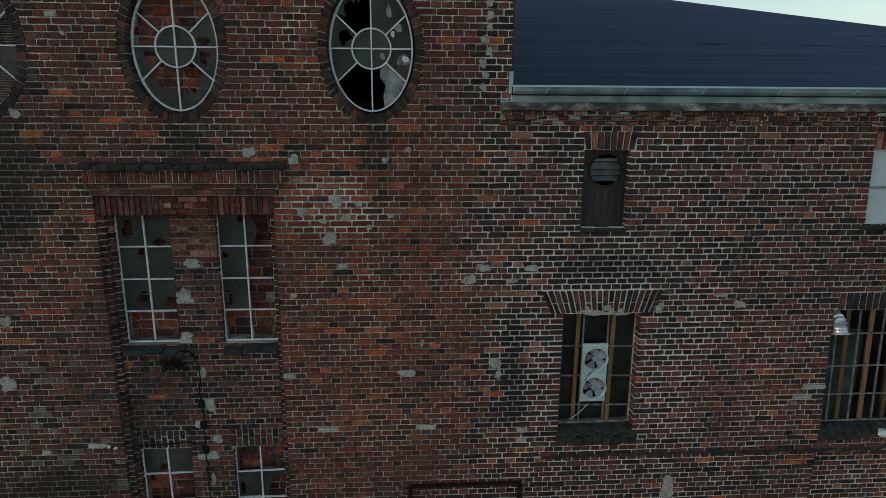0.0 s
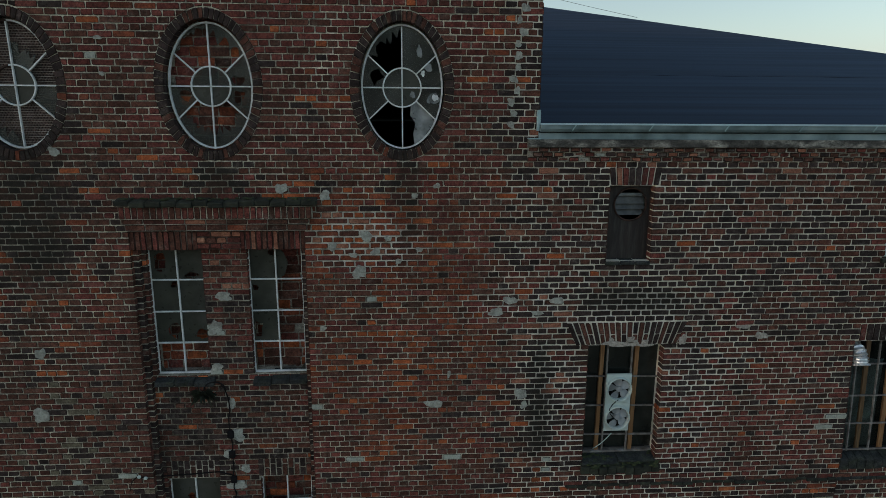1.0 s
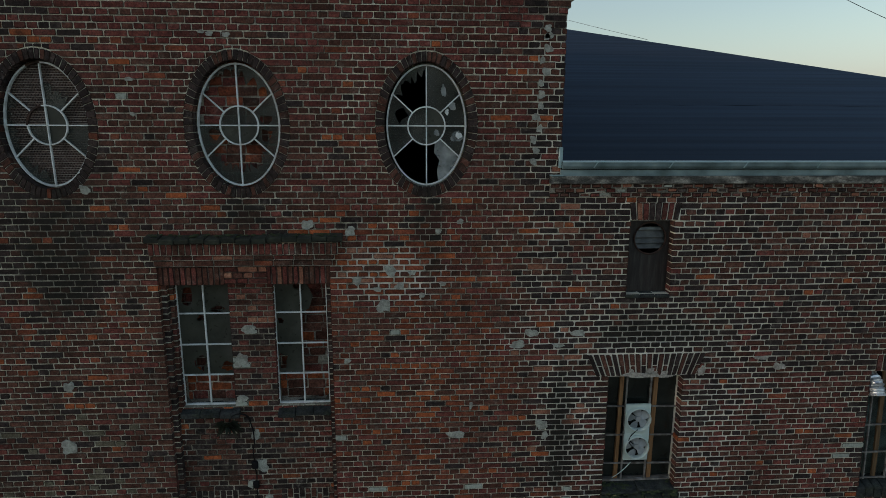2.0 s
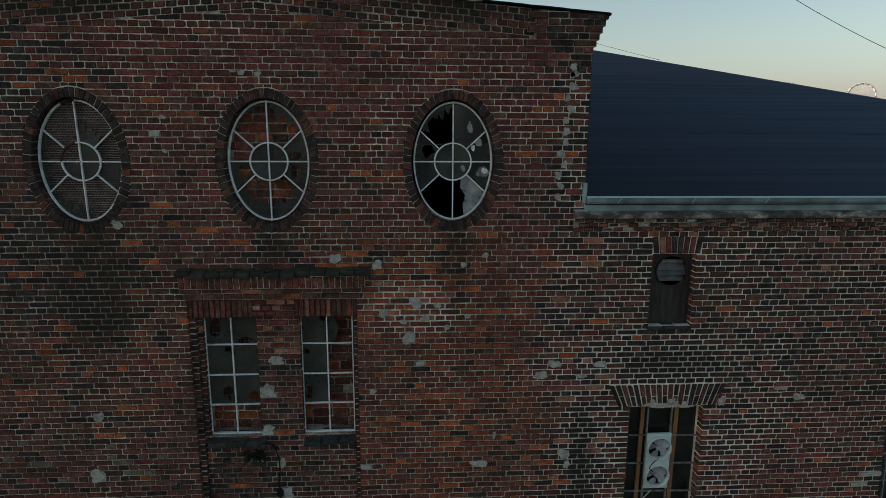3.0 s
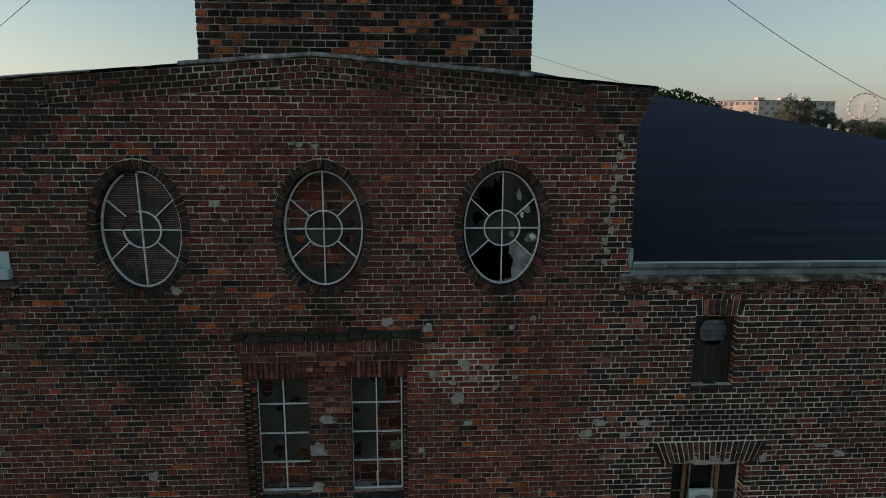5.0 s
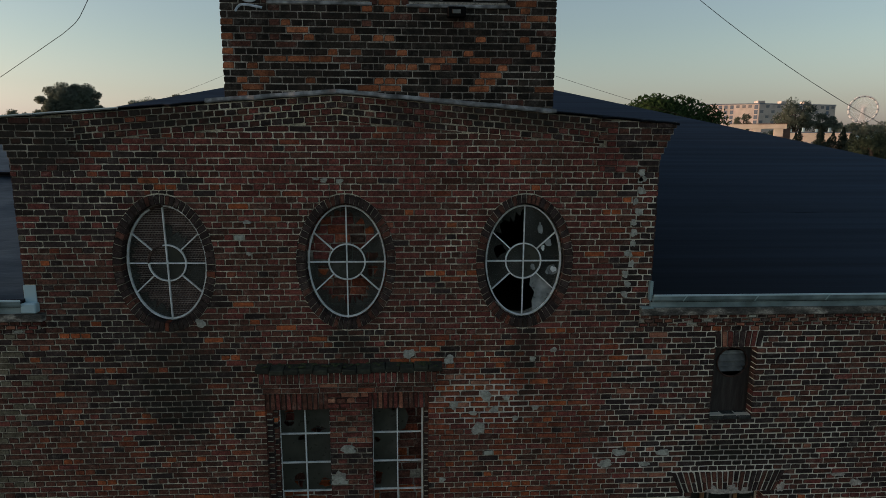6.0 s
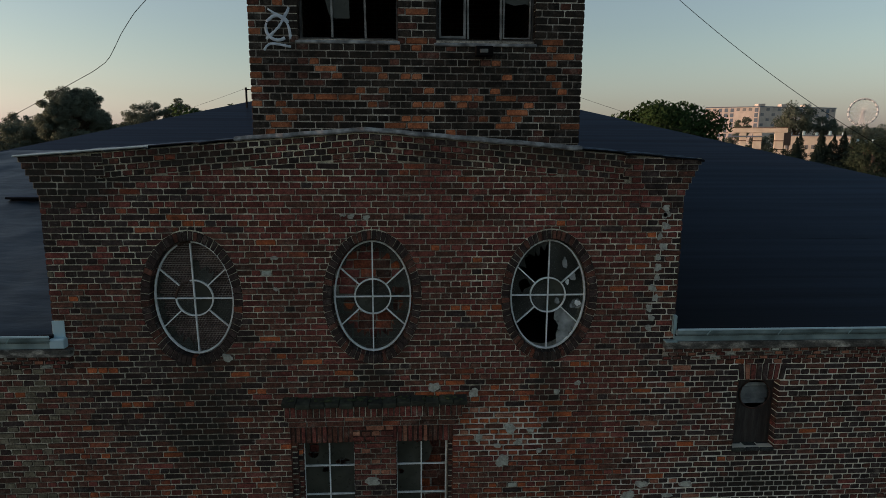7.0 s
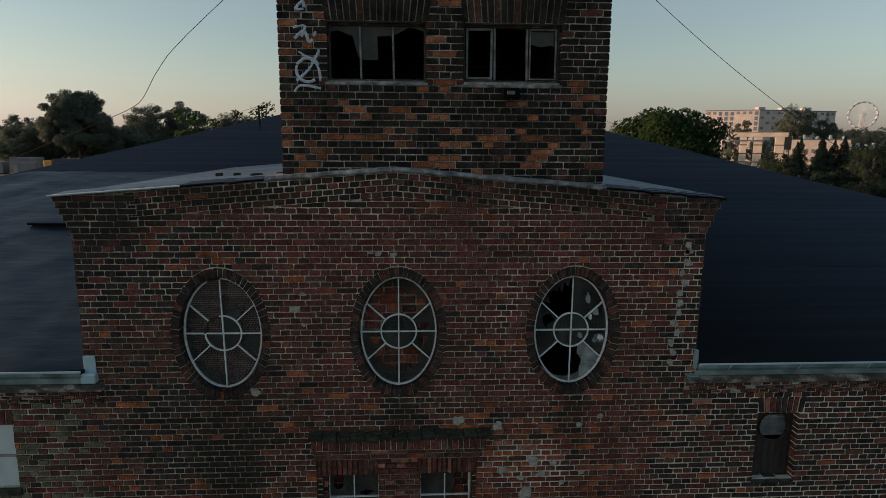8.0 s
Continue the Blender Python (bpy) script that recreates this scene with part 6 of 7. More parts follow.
# side window with curtains
smoky_glass = material("smoky_glass", [(0.012, 0.016, 0.015), (0.024, 0.029, 0.027), (0.05, 0.056, 0.052)], 2.2, 0.15, 0.1, 12)
see_through(smoky_glass, 0.7)
sw = thing("window_11", (8.3, 0.16, 3.32), "steel-barred window with brown posts, blue-grey curtains behind", "window", kind="structure")
sx0, sx1, sz0, sz1 = SIDE
dull_wood = material("dull_brown_wood", [(0.07, 0.04, 0.018), (0.13, 0.075, 0.032), (0.18, 0.11, 0.05)], 6, 0.8, 0.4, 40, stretch=(6, 6, 0.6))
lean = lambda x, z: x + 0.02 - 0.065 * (z - sz0) / (sz1 - sz0)        # follows the sagged opening
up_bar = lambda name, fx, y, w, d, mat, label="": bar(name, sw, (lean(sx0 + (sx1 - sx0) * fx, sz0), y, sz0), (lean(sx0 + (sx1 - sx0) * fx, sz1), y, sz1), w, d, mat, label)
for fx in (0.015, 0.985):
    up_bar("frame", fx, 0.1, 0.03, 0.04, bar_rust)
for k in (0.012, 0.25, 0.5, 0.78, 0.988):
    z = sz0 + (sz1 - sz0) * k
    bar("glazing_bar", sw, (lean(sx0 + 0.03, z), 0.095, z), (lean(sx1 - 0.03, z), 0.095, z), 0.018, 0.022, bar_rust)
for fx in (0.12, 0.4, 0.7):
    up_bar("glazing_bar", fx, 0.098, 0.018, 0.022, bar_rust)
for fx, w, m in ((0.27, 0.055, dull_wood), (0.57, 0.06, brown_wood), (0.86, 0.05, dull_wood)):
    up_bar("post", fx, 0.13, w, 0.03, m, "yellow-brown wooden post")
slab("pane", rect(sx0 + 0.05, sx1 - 0.03, sz0 + 0.03, sz1 - 0.03), [], 0.16, 0.164, smoky_glass, sw, "smoky grey glass")
block("board", sx0 - 0.01, sx0 + 0.14, 0.125, 0.14, 4.62, 4.92, grey_paint, sw, "pale board round the hose")
curtain_mat = material("curtain_cloth", [(0.24, 0.3, 0.32), (0.36, 0.43, 0.455), (0.46, 0.53, 0.55)], 2, 0.9, 0.3, 30, stretch=(2, 1, 0.5))
for cx0, cx1 in ((7.84, 8.38),):
    bm = bmesh.new()
    cols = [[bm.verts.new((cx0 + (cx1 - cx0) * i / 16 * (1 - 0.04 * (z - sz0) / 1.6), 0.22 + 0.016 * math.sin(i * 0.85) + 0.02 * math.sin(i * 0.31 + z), z)) for z in (sz0, sz0 + 0.65, sz0 + 1.28)] for i in range(17)]
    for a, b in zip(cols, cols[1:]):
        for i in range(2):
            bm.faces.new((a[i], b[i], b[i + 1], a[i + 1]))
    cur = part("curtain", bm, curtain_mat, sw, "blue-grey hanging curtain", True)
    sol = cur.modifiers.new("thickness", "SOLIDIFY")
    sol.thickness = 0.004
# upper and far windows with pale boards
pale_board = material("pale_board", [(0.45, 0.53, 0.53), (0.55, 0.63, 0.63), (0.6, 0.68, 0.67)], 2, 0.7, 0.2, 30, stain=(0.35, 0.37, 0.36), stain_scale=2, stain_amount=0.5)
for nm, (x0, x1, z0, z1) in (("window_12", UPPER), ("window_13", FAR)):
    uw = thing(nm, ((x0 + x1) / 2, 0.15, z0), "window closed with pale weathered boards", "window", kind="structure")
    zm = z0 + (z1 - z0) * 0.5
    x0 += 0.03 if nm == "window_12" else 0
    block("board", x0, x1, 0.035, 0.055, zm + 0.012, z1, pale_board, uw)
    block("board", x0, x0 + (x1 - x0) * 0.48, 0.035, 0.055, z0, zm - 0.012, pale_board, uw)
    block("board", x0 + (x1 - x0) * 0.5, x1, 0.035, 0.055, z0, zm - 0.012, pale_board, uw)
    bar("glazing_bar", uw, (x0, 0.03, zm), (x1, 0.03, zm), 0.03, 0.03, grey_paint)
    bar("glazing_bar", uw, (x0 + (x1 - x0) * 0.49, 0.03, z0), (x0 + (x1 - x0) * 0.49, 0.03, zm), 0.025, 0.03, grey_paint)
# boarded niche with a round vent
nw = thing("window_14", (4.63, 0.12, 6.05), "small opening closed by a dark brown board with a round vent", "window", kind="structure")
door_brown = material("dark_brown_board", [(0.012, 0.009, 0.008), (0.022, 0.016, 0.014), (0.036, 0.026, 0.022)], 5, 0.6, 0.4, 40, stretch=(6, 1, 0.8), stain=(0.1, 0.1, 0.09), stain_scale=4, stain_amount=0.3)
fan_pale = material("pale_flap", [(0.2, 0.22, 0.21), (0.32, 0.34, 0.33), (0.42, 0.45, 0.43)], 9, 0.5, 0.2, 30)
fan_dull = material("dull_flap", [(0.05, 0.055, 0.055), (0.1, 0.105, 0.1), (0.16, 0.165, 0.155)], 9, 0.5, 0.2, 30, metal=0.2)
vc, vr = (4.66, 6.735), 0.2
slab("board", rect(NICHE[0], NICHE[1] + 0.01, NICHE[2], NICHE[3]), [ellipse(*vc, vr, vr, 32)], 0.13, 0.155, door_brown, nw)
part("vent_ring", tube(bmesh.new(), [(vc[0] + vr * math.cos(t), 0.125, vc[1] + vr * math.sin(t)) for t in (2 * math.pi * i / 32 for i in range(32))], 0.012, 6, True), rust_steel, nw, smooth=True)
for i in range(4):
    z = vc[1] - 0.09 + i * 0.07
    half = math.sqrt(vr ** 2 - (z - vc[1]) ** 2) - 0.005
    bm = bmesh.new()
    beam(bm, (vc[0] - half, 0.16, z), (vc[0] + half, 0.17, z), 0.006, 0.1 if i < 3 else 0.05, (0, 0.55, 1) if i < 3 else (0, 1.6, 1))
    part("louvre", bm, fan_dull if i < 3 else fan_pale, nw, "dull metal vent flap" if i < 3 else "pale bent vent flap")


# ---- things on the building ----
def fan(at):
    """A white extractor fan: square housing, round shroud, hub and four blades."""
    x, y, z = at
    ob = thing("extractor_fan", (x, y, z - 0.2), "white square extractor fan with grey blades in the window", "fan", "fans in the window")
    s = 0.166
    n = 32
    outer = rect(x - s, x + s, z - 0.2, z + 0.2)
    slab("housing", outer, [ellipse(x, z, 0.148, 0.148, n)], y, y + 0.03, white_plastic, ob)
    bm = bmesh.new()
    rows = []
    for rr, dy in ((0.15, 0.02), (0.15, -0.045), (0.156, -0.055), (0.164, -0.05), (0.165, 0.0)):
        rows.append([bm.verts.new((x + rr * math.cos(t), y + dy, z + rr * math.sin(t))) for t in (2 * math.pi * i / n for i in range(n))])
    for a, b in zip(rows, rows[1:]):
        for i in range(n):
            bm.faces.new((a[i], a[(i + 1) % n], b[(i + 1) % n], b[i]))
    part("shroud", bm, white_plastic, ob, "round white shroud", True)
    bm = bmesh.new()
    bmesh.ops.create_cone(bm, cap_ends=True, segments=20, radius1=0.042, radius2=0.036, depth=0.05, matrix=pose(x, y + 0.0, z, 90))
    hub = part("hub", bm, fan_grey, ob)
    for k in range(5):
        t = 0.5 + k * 2 * math.pi / 5
        bm = bmesh.new()
        rows = []
        for q in range(6):
            rr = 0.035 + q * 0.0215
            half = 0.02 + 0.036 * math.sin(q / 5 * 2.2)
            rows.append([bm.verts.new((x + rr * math.cos(t) - sgn * half * math.sin(t), y + 0.005 + sgn * (0.022 - q * 0.002), z + rr * math.sin(t) + sgn * half * math.cos(t))) for sgn in (-1, 1)])
        for a, b in zip(rows, rows[1:]):
            bm.faces.new((a[0], a[1], b[1], b[0]))
        bl = part("blade", bm, fan_grey, hub)
        so = bl.modifiers.new("thickness", "SOLIDIFY")
        so.thickness = 0.004
    return ob


fan_grey = material("grey_fan_metal", [(0.2, 0.22, 0.23), (0.3, 0.32, 0.33), (0.42, 0.44, 0.45)], 5, 0.45, 0.1, 30, metal=0.3)
first = fan((4.67, 0.10, 4.307))
copy_thing(first, pose(4.67, 0.10, 3.903 - 0.2))
loop = thing("power_cable", (4.62, 0.06, 3.7), "thin black cable looped between the fans", "cable")
part("wire", tube(bmesh.new(), [(4.66 - 0.11 * math.sin(i / 10 * math.pi), 0.055, 4.17 - i * 0.03) for i in range(11)], 0.006, 6), black_rubber, loop, smooth=True)
hang = thing("hanging_cable", (4.5, 0.12, 3.42), "loose white cord hanging over the window ledge", "cable")
part("wire", tube(bmesh.new(), [(4.38 + i * 0.035, 0.13, 3.43 + 0.018 * i + 0.002 * i * i) for i in range(8)], 0.006, 6), white_plastic, hang, smooth=True)

# ribbed hose through the side window
hose = thing("vent_hose", (7.84, 0.1, 4.6), "ribbed silvery vent hose bent out of a window board", "hose")
bm = bmesh.new()
path = [Vector((7.84, 0.13 - 0.13 * math.sin(k), 4.80 - 0.13 * (1 - math.cos(k)))) for k in (i / 13 * 1.25 for i in range(14))]
path += [path[-1] + (path[-1] - path[-2]) * i for i in range(1, 8)]
tube(bm, path, [0.084 + (0.016 if i % 3 == 1 else 0) for i in range(len(path))], 16)
hose_metal = material("silver_hose", [(0.45, 0.5, 0.52), (0.62, 0.66, 0.68), (0.72, 0.75, 0.77)], 8, 0.3, 0.3, 30, metal=0.6)
part("pipe", bm, hose_metal, hose, smooth=False)
tip, fall = path[-1], (path[-1] - path[-2]).normalized()
cross = fall.cross(Vector((1, 0, 0))).normalized()
part("mouth_ring", tube(bmesh.new(), [tip + Vector((0.098 * math.cos(t), 0, 0)) + cross * 0.098 * math.sin(t) for t in (2 * math.pi * i / 20 for i in range(20))], 0.012, 6, True), hose_metal, hose, smooth=True)
bulb = thing("wall_lamp", (8.66, -0.02, 3.17), "round white lamp on the brick sill", "lamp")
bm = bmesh.new()
bmesh.ops.create_uvsphere(bm, u_segments=20, v_segments=12, radius=0.07, matrix=pose(8.66, -0.05, 3.2) @ Matrix.Diagonal((1.1, 0.7, 0.8, 1)))
part("globe", bm, white_plastic, bulb, smooth=True)
block("base", 8.62, 8.7, -0.02, 0.02, 3.15, 3.25, white_plastic, bulb)

# floodlight under the tower window
soot_black = material("soot_black", [(0.004, 0.004, 0.004), (0.008, 0.008, 0.008)], 10, 0.9, 0.1, 30, spec=0.05)
fl = thing("floodlight", (1.01, T_Y - 0.1, 10.9), "small black floodlight under the tower window", "lamp")
case = block("case", 0.91, 1.115, T_Y - 0.14, T_Y - 0.05, 10.905, 11.02, soot_black, fl, bevel=0.012)
block("lens", 0.965, 1.055, T_Y - 0.145, T_Y - 0.139, 10.945, 10.985, fan_dull, case, bevel=0.001)
block("bracket", 0.99, 1.035, T_Y - 0.06, T_Y, 10.93, 10.99, rust_steel, fl, bevel=0.003)

# iron edging of a walled-up doorway
dark_iron = material("dark_rusty_iron", [(0.012, 0.008, 0.007), (0.022, 0.013, 0.01), (0.05, 0.024, 0.016)], 8, 0.9, 0.6, 50, spec=0.1)
iron = thing("door_frame", (2.98, -0.02, 0.0), "rusty iron frame of a walled-up doorway", "door frame")
bar("head", iron, (2.25, -0.035, 2.61), (3.74, -0.035, 2.615), 0.03, 0.05, dark_iron)
for x in (2.27, 3.72):
    bar("jamb", iron, (x, -0.035, 0.0), (x, -0.035, 2.587), 0.045, 0.07, dark_iron)

# old cable, clips and mortar blobs between the paired windows
oc = thing("wall_cable", (-0.35, 0.1, 2.6), "black cable running down the brick pier in crooked bends", "cable")
r = random.Random(12)
part("wire", tube(bmesh.new(), [(-0.44, 0.11, 4.46), (-0.4, 0.1, 4.44), (-0.375, 0.1, 4.36)] + [(-0.355 + r.uniform(-0.018, 0.018), 0.105, 4.28 - i * 0.09) for i in range(22)], 0.008, 6), black_rubber, oc, smooth=True)
for z in (3.78, 3.5, 3.14):
    block("junction", -0.4, -0.32, 0.085, 0.125, z - 0.05, z + 0.05, black_rubber, oc, "black junction box", 0.01)
part("branch", tube(bmesh.new(), [(-0.35, 0.1, 3.2), (-0.55, 0.1, 3.26), (-0.9, 0.1, 3.235), (-1.26, 0.05, 3.25)], 0.008, 6), black_rubber, oc, smooth=True)
for x, z, w, h in ((-0.33, 4.2, 0.1, 0.14), (-0.27, 3.76, 0.16, 0.16), (-0.42, 3.5, 0.1, 0.1), (-0.2, 3.28, 0.12, 0.1), (-0.33, 3.05, 0.22, 0.13), (-0.3, 2.7, 0.06, 0.16), (-0.47, 4.7, 0.13, 0.1), (-0.45, 5.22, 0.15, 0.17), (-0.33, 5.62, 0.2, 0.1)):
    patch(x, z, w, h, y=0.119, seed=int(z * 100))
spur = thing("wall_cable", (-1.5, 0, 3.2), "thin cable with white insulators on the brick wall", "cable")
part("wire", tube(bmesh.new(), [(-1.42, -0.015, 3.27), (-1.53, -0.02, 3.29), (-1.6, -0.015, 3.22), (-1.63, -0.015, 3.1)], 0.006, 6), black_rubber, spur, smooth=True)
for x, z in ((-1.5, 3.29), (-1.42, 3.27)):
    block("insulator", x - 0.022, x + 0.022, -0.035, 0.0, z - 0.019, z + 0.019, white_plastic, spur, "white insulator", 0.01)
hook = thing("wall_cable", (-0.55, 0, 4.4), "bent black wire arching over the sill end", "cable")
part("wire", tube(bmesh.new(), [(-0.62 + 0.13 * (1 - math.cos(t)), 0.03, 4.44 + 0.1 * math.sin(t)) for t in (math.pi * i / 10 for i in range(11))], 0.009, 6), black_rubber, hook, smooth=True)

leaf_dark = material("dark_leaves", [(0.008, 0.012, 0.006), (0.014, 0.02, 0.009), (0.022, 0.03, 0.014)], 4, 0.8, 0.2, 10, island=0.4)


def tuft(name, at, spread, n, seed, label):
    """A small plant of blade-shaped leaves."""
    r = random.Random(seed)
    ob = thing(name, at, label, "plant")
    verts, faces = [], []
    for i in range(n):
        t = r.uniform(0, 2 * math.pi)
        L = spread * r.uniform(0.5, 1.1)
        d = Vector((math.cos(t), -abs(math.sin(t)) * 0.6, r.uniform(-0.5, 0.7))).normalized()
        s = d.cross(Vector((0, 1, 0.2))).normalized() * spread * 0.14
        b, m, e = Vector(at), Vector(at) + d * L * 0.55 + Vector((0, 0, 0.02)), Vector(at) + d * L + Vector((0, 0, -0.03))
        q = len(verts)
        verts += [tuple(b), tuple(m + s), tuple(e), tuple(m - s)]
        faces.append((q, q + 1, q + 2, q + 3))
    mesh_ob("leaves", verts, faces, leaf_dark, ob)


tuft("wall_plant", (-0.66, 0.1, 4.33), 0.2, 46, 3, "small dark weed growing under the window sill")
# moss cushions along the hood and the crumbling sill
moss_mat = material("moss", [(0.02, 0.03, 0.01), (0.035, 0.05, 0.018), (0.06, 0.07, 0.03)], 30, 1.0, 1.0, 120)
bm = bmesh.new()
r = random.Random(4)
for i in range(60):
    x = r.uniform(-1.38, 0.86)
    s = r.uniform(0.008, 0.022)
    bmesh.ops.create_icosphere(bm, subdivisions=1, radius=s, matrix=Matrix.Translation((x, r.uniform(-0.12, 0.0), 6.835 + r.uniform(0, 0.012))) @ Matrix.Diagonal((1.8, 1.2, 0.7, 1)))
for i in range(110):
    k = r.random()
    s = r.uniform(0.01, 0.03)
    bmesh.ops.create_icosphere(bm, subdivisions=1, radius=s, matrix=Matrix.Translation((r.uniform(4.2, 5.25), -0.05 + 0.2 * k, 3.27 + 0.08 * k + r.uniform(-0.02, 0.01))) @ Matrix.Diagonal((1.7, 1.2, 0.8, 1)))
tagged(part("moss", bm, moss_mat, core), kind="stuff")

# scrawl of white paint on the tower
paint = material("white_spray_paint", [(0.36, 0.42, 0.48), (0.6, 0.66, 0.72)], 20, 0.7, 0.3, 60)


def stroke(points, w):
    """One line of spray paint, rounded off through its points and hardly raised."""
    p = [Vector((x, 0, z)) for x, z in points]
    out = []
    for i in range(len(p) - 1):
        a, b, c, d = p[max(0, i - 1)], p[i], p[i + 1], p[min(len(p) - 1, i + 2)]
        for k in range(5):
            t = k / 5
            q = 0.5 * (2 * b + (c - a) * t + (2 * a - 5 * b + 4 * c - d) * t * t + (3 * b - a - 3 * c + d) * t ** 3)
            out.append((q.x, T_Y + w * 0.55, q.z))
    out.append((p[-1].x, T_Y + w * 0.55, p[-1].z))
    part("paint_stroke", tube(bmesh.new(), out, w * 0.8, 8), paint, tower, "white sprayed line", True)


gx, gz = -1.29, 11.2
stroke([(gx + 0.13 * math.cos(t), gz + 0.13 * math.sin(t)) for t in (0.4 + i * 0.45 for i in range(12))], 0.03)
stroke([(gx - 0.13, gz - 0.12), (gx + 0.02, gz + 0.02), (gx + 0.13, gz + 0.22)], 0.028)
stroke([(gx + 0.14, gz - 0.12), (gx + 0.1, gz + 0.06), (gx - 0.1, gz + 0.2)], 0.026)
stroke([(gx - 0.16, gz - 0.24), (gx - 0.08, gz - 0.17), (gx + 0.14, gz - 0.2)], 0.022)
stroke([(gx - 0.14, gz + 0.34), (gx - 0.03, gz + 0.42), (gx + 0.03, gz + 0.3), (gx + 0.1, gz + 0.42)], 0.03)
stroke([(gx - 0.15, gz + 0.46), (gx - 0.02, gz + 0.48), (gx - 0.06, gz + 0.36)], 0.026)
stroke([(gx - 0.12, gz + 0.66), (gx - 0.04, gz + 0.74), (gx - 0.03, gz + 0.66), (gx - 0.13, gz + 0.65)], 0.03)

# loose bricks and a patch box on the roofs
for i, (x, y, s) in enumerate(((-2.93, 1.96, 0.1), (-2.58, 1.62, 0.1), (-2.18, 1.1, 0.17), (-1.85, 1.12, 0.16))):
    lb = thing("loose_brick", (x, y, gable(x) + 0.03), "dark mossy loose brick lying on the bay roof", "brick", "loose bricks on the roof")
    bm = bmesh.new()
    box(bm, x - s * .5, x + s * .5, y - 0.035, y + 0.035, gable(x) + 0.02, gable(x) + 0.075 - 0.008 * i, 0.012)
    bmesh.ops.rotate(bm, verts=bm.verts, cent=(x, y, 0), matrix=Matrix.Rotation(0.4 * i, 3, "Z"))
    part("body", bm, moss_brick, lb)
hatch = thing("roof_hatch", (-6.4, 4.0, 8.7), "low felt-covered box on the roof slope", "hatch")
block("box", -6.8, -6.05, 3.8, 4.5, 8.6, 8.92, felt, hatch, bevel=0.02)
block("lid", -6.85, -6.0, 3.75, 4.55, 8.92, 8.96, felt, hatch, bevel=0.015)
mast = thing("roof_mast", (-4.32, 10.3, 10.75), "short dark pole with a cross arm on the roof", "mast")
part("pole", tube(bmesh.new(), [(-4.32, 10.3, 10.7), (-4.32, 10.3, 11.35)], 0.028, 8), black_rubber, mast)
part("arm", tube(bmesh.new(), [(-4.36, 10.3, 11.31), (-4.12, 10.3, 11.28)], 0.015, 6), dark_iron, mast)
mast = thing("roof_mast", (2.39, 13.1, 10.6), "short dark pole on the roof behind the tower", "mast")
part("pole", tube(bmesh.new(), [(2.39, 13.1, 10.5), (2.39, 13.1, 12.5)], 0.028, 8), dark_iron, mast)


def cable(name, pts, radius, label, sag=0.0, steps=14):
    ob = thing(name, pts[-1], label, "cable")
    out = []
    p = [Vector(q) for q in pts]
    for k in range(len(p) - 1):
        a, b, c, d = p[max(0, k - 1)], p[k], p[k + 1], p[min(len(p) - 1, k + 2)]
        span = (c - b).length
        if (b - a).length > span:
            a = b + (a - b).normalized() * span
        if (d - c).length > span:
            d = c + (d - c).normalized() * span
        for i in range(steps):
            t = i / steps
            if len(p) > 2 and span < 2:
                q = 0.5 * (2 * b + (c - a) * t + (2 * a - 5 * b + 4 * c - d) * t * t + (3 * b - a - 3 * c + d) * t ** 3)
            else:
                q = b.lerp(c, t)
            out.append(q - Vector((0, 0, sag * 4 * t * (1 - t))))
    part("wire", tube(bmesh.new(), out + [Vector(pts[-1])], radius, 6), black_rubber, ob, smooth=True)


cable("overhead_cable", [(T_L, 0.12, 12.42), (-2.2, 0.08, 11.94), (-2.61, 0.07, 11.57), (-2.84, 0.07, 11.34), (-3.0, 0.07, 11.12), (-3.11, 0.07, 10.93), (-3.18, 0.09, 10.845), (-3.3, 0.17, 10.785), (-3.6, 0.42, 10.7), (-7.14, 3.51, 9.94), (-24.58, 18.96, 6.21)],
      0.0035, "thin black cable slung from the tower over the roof", 0.004)
post = thing("yard_post", (-24.58, 18.96, 0), "wooden post in the yard carrying a cable", "post")
part("pole", tube(bmesh.new(), [(-24.58, 18.96, 0), (-24.58, 18.96, 6.3)], 0.09, 8), brown_wood, post)
cable("guy_wire", [(T_R + (12.43 - T_R) * i / 24, 0.05 - 0.51 * i / 24, 12.45 - 3.8 * i / 24 - 5.28 * (i / 24) * (1 - i / 24)) for i in range(25)], 0.0032, "slack black wire slung from the tower along the wing", 0.0, 3)
bracket = thing("wire_bracket", (12.43, -0.12, 6.6), "rusty steel pole clamped to the wall holding a wire", "bracket")
part("pole", tube(bmesh.new(), [(12.43, -0.46, 6.9), (12.43, -0.46, 8.7)], 0.03, 8), rust_steel, bracket)
for z in (6.95, 7.3):
    part("clamp", beam(bmesh.new(), (12.43, -0.48, z), (12.43, 0.0, z), 0.05, 0.05, (0, 0, 1)), rust_steel, bracket)
cable("telephone_wire", [(-4.32, 10.3, 11.33), (-12.58, 19.58, 10.25), (-28.0, 38.0, 6.0)], 0.0035, "thin wire from the roof mast to the yard", 0.1)
cable("telephone_wire", [(2.39, 13.1, 12.45), (7.25, 7.39, 10.05)], 0.0045, "thin wire from a roof mast down to the roof edge", 0.05)


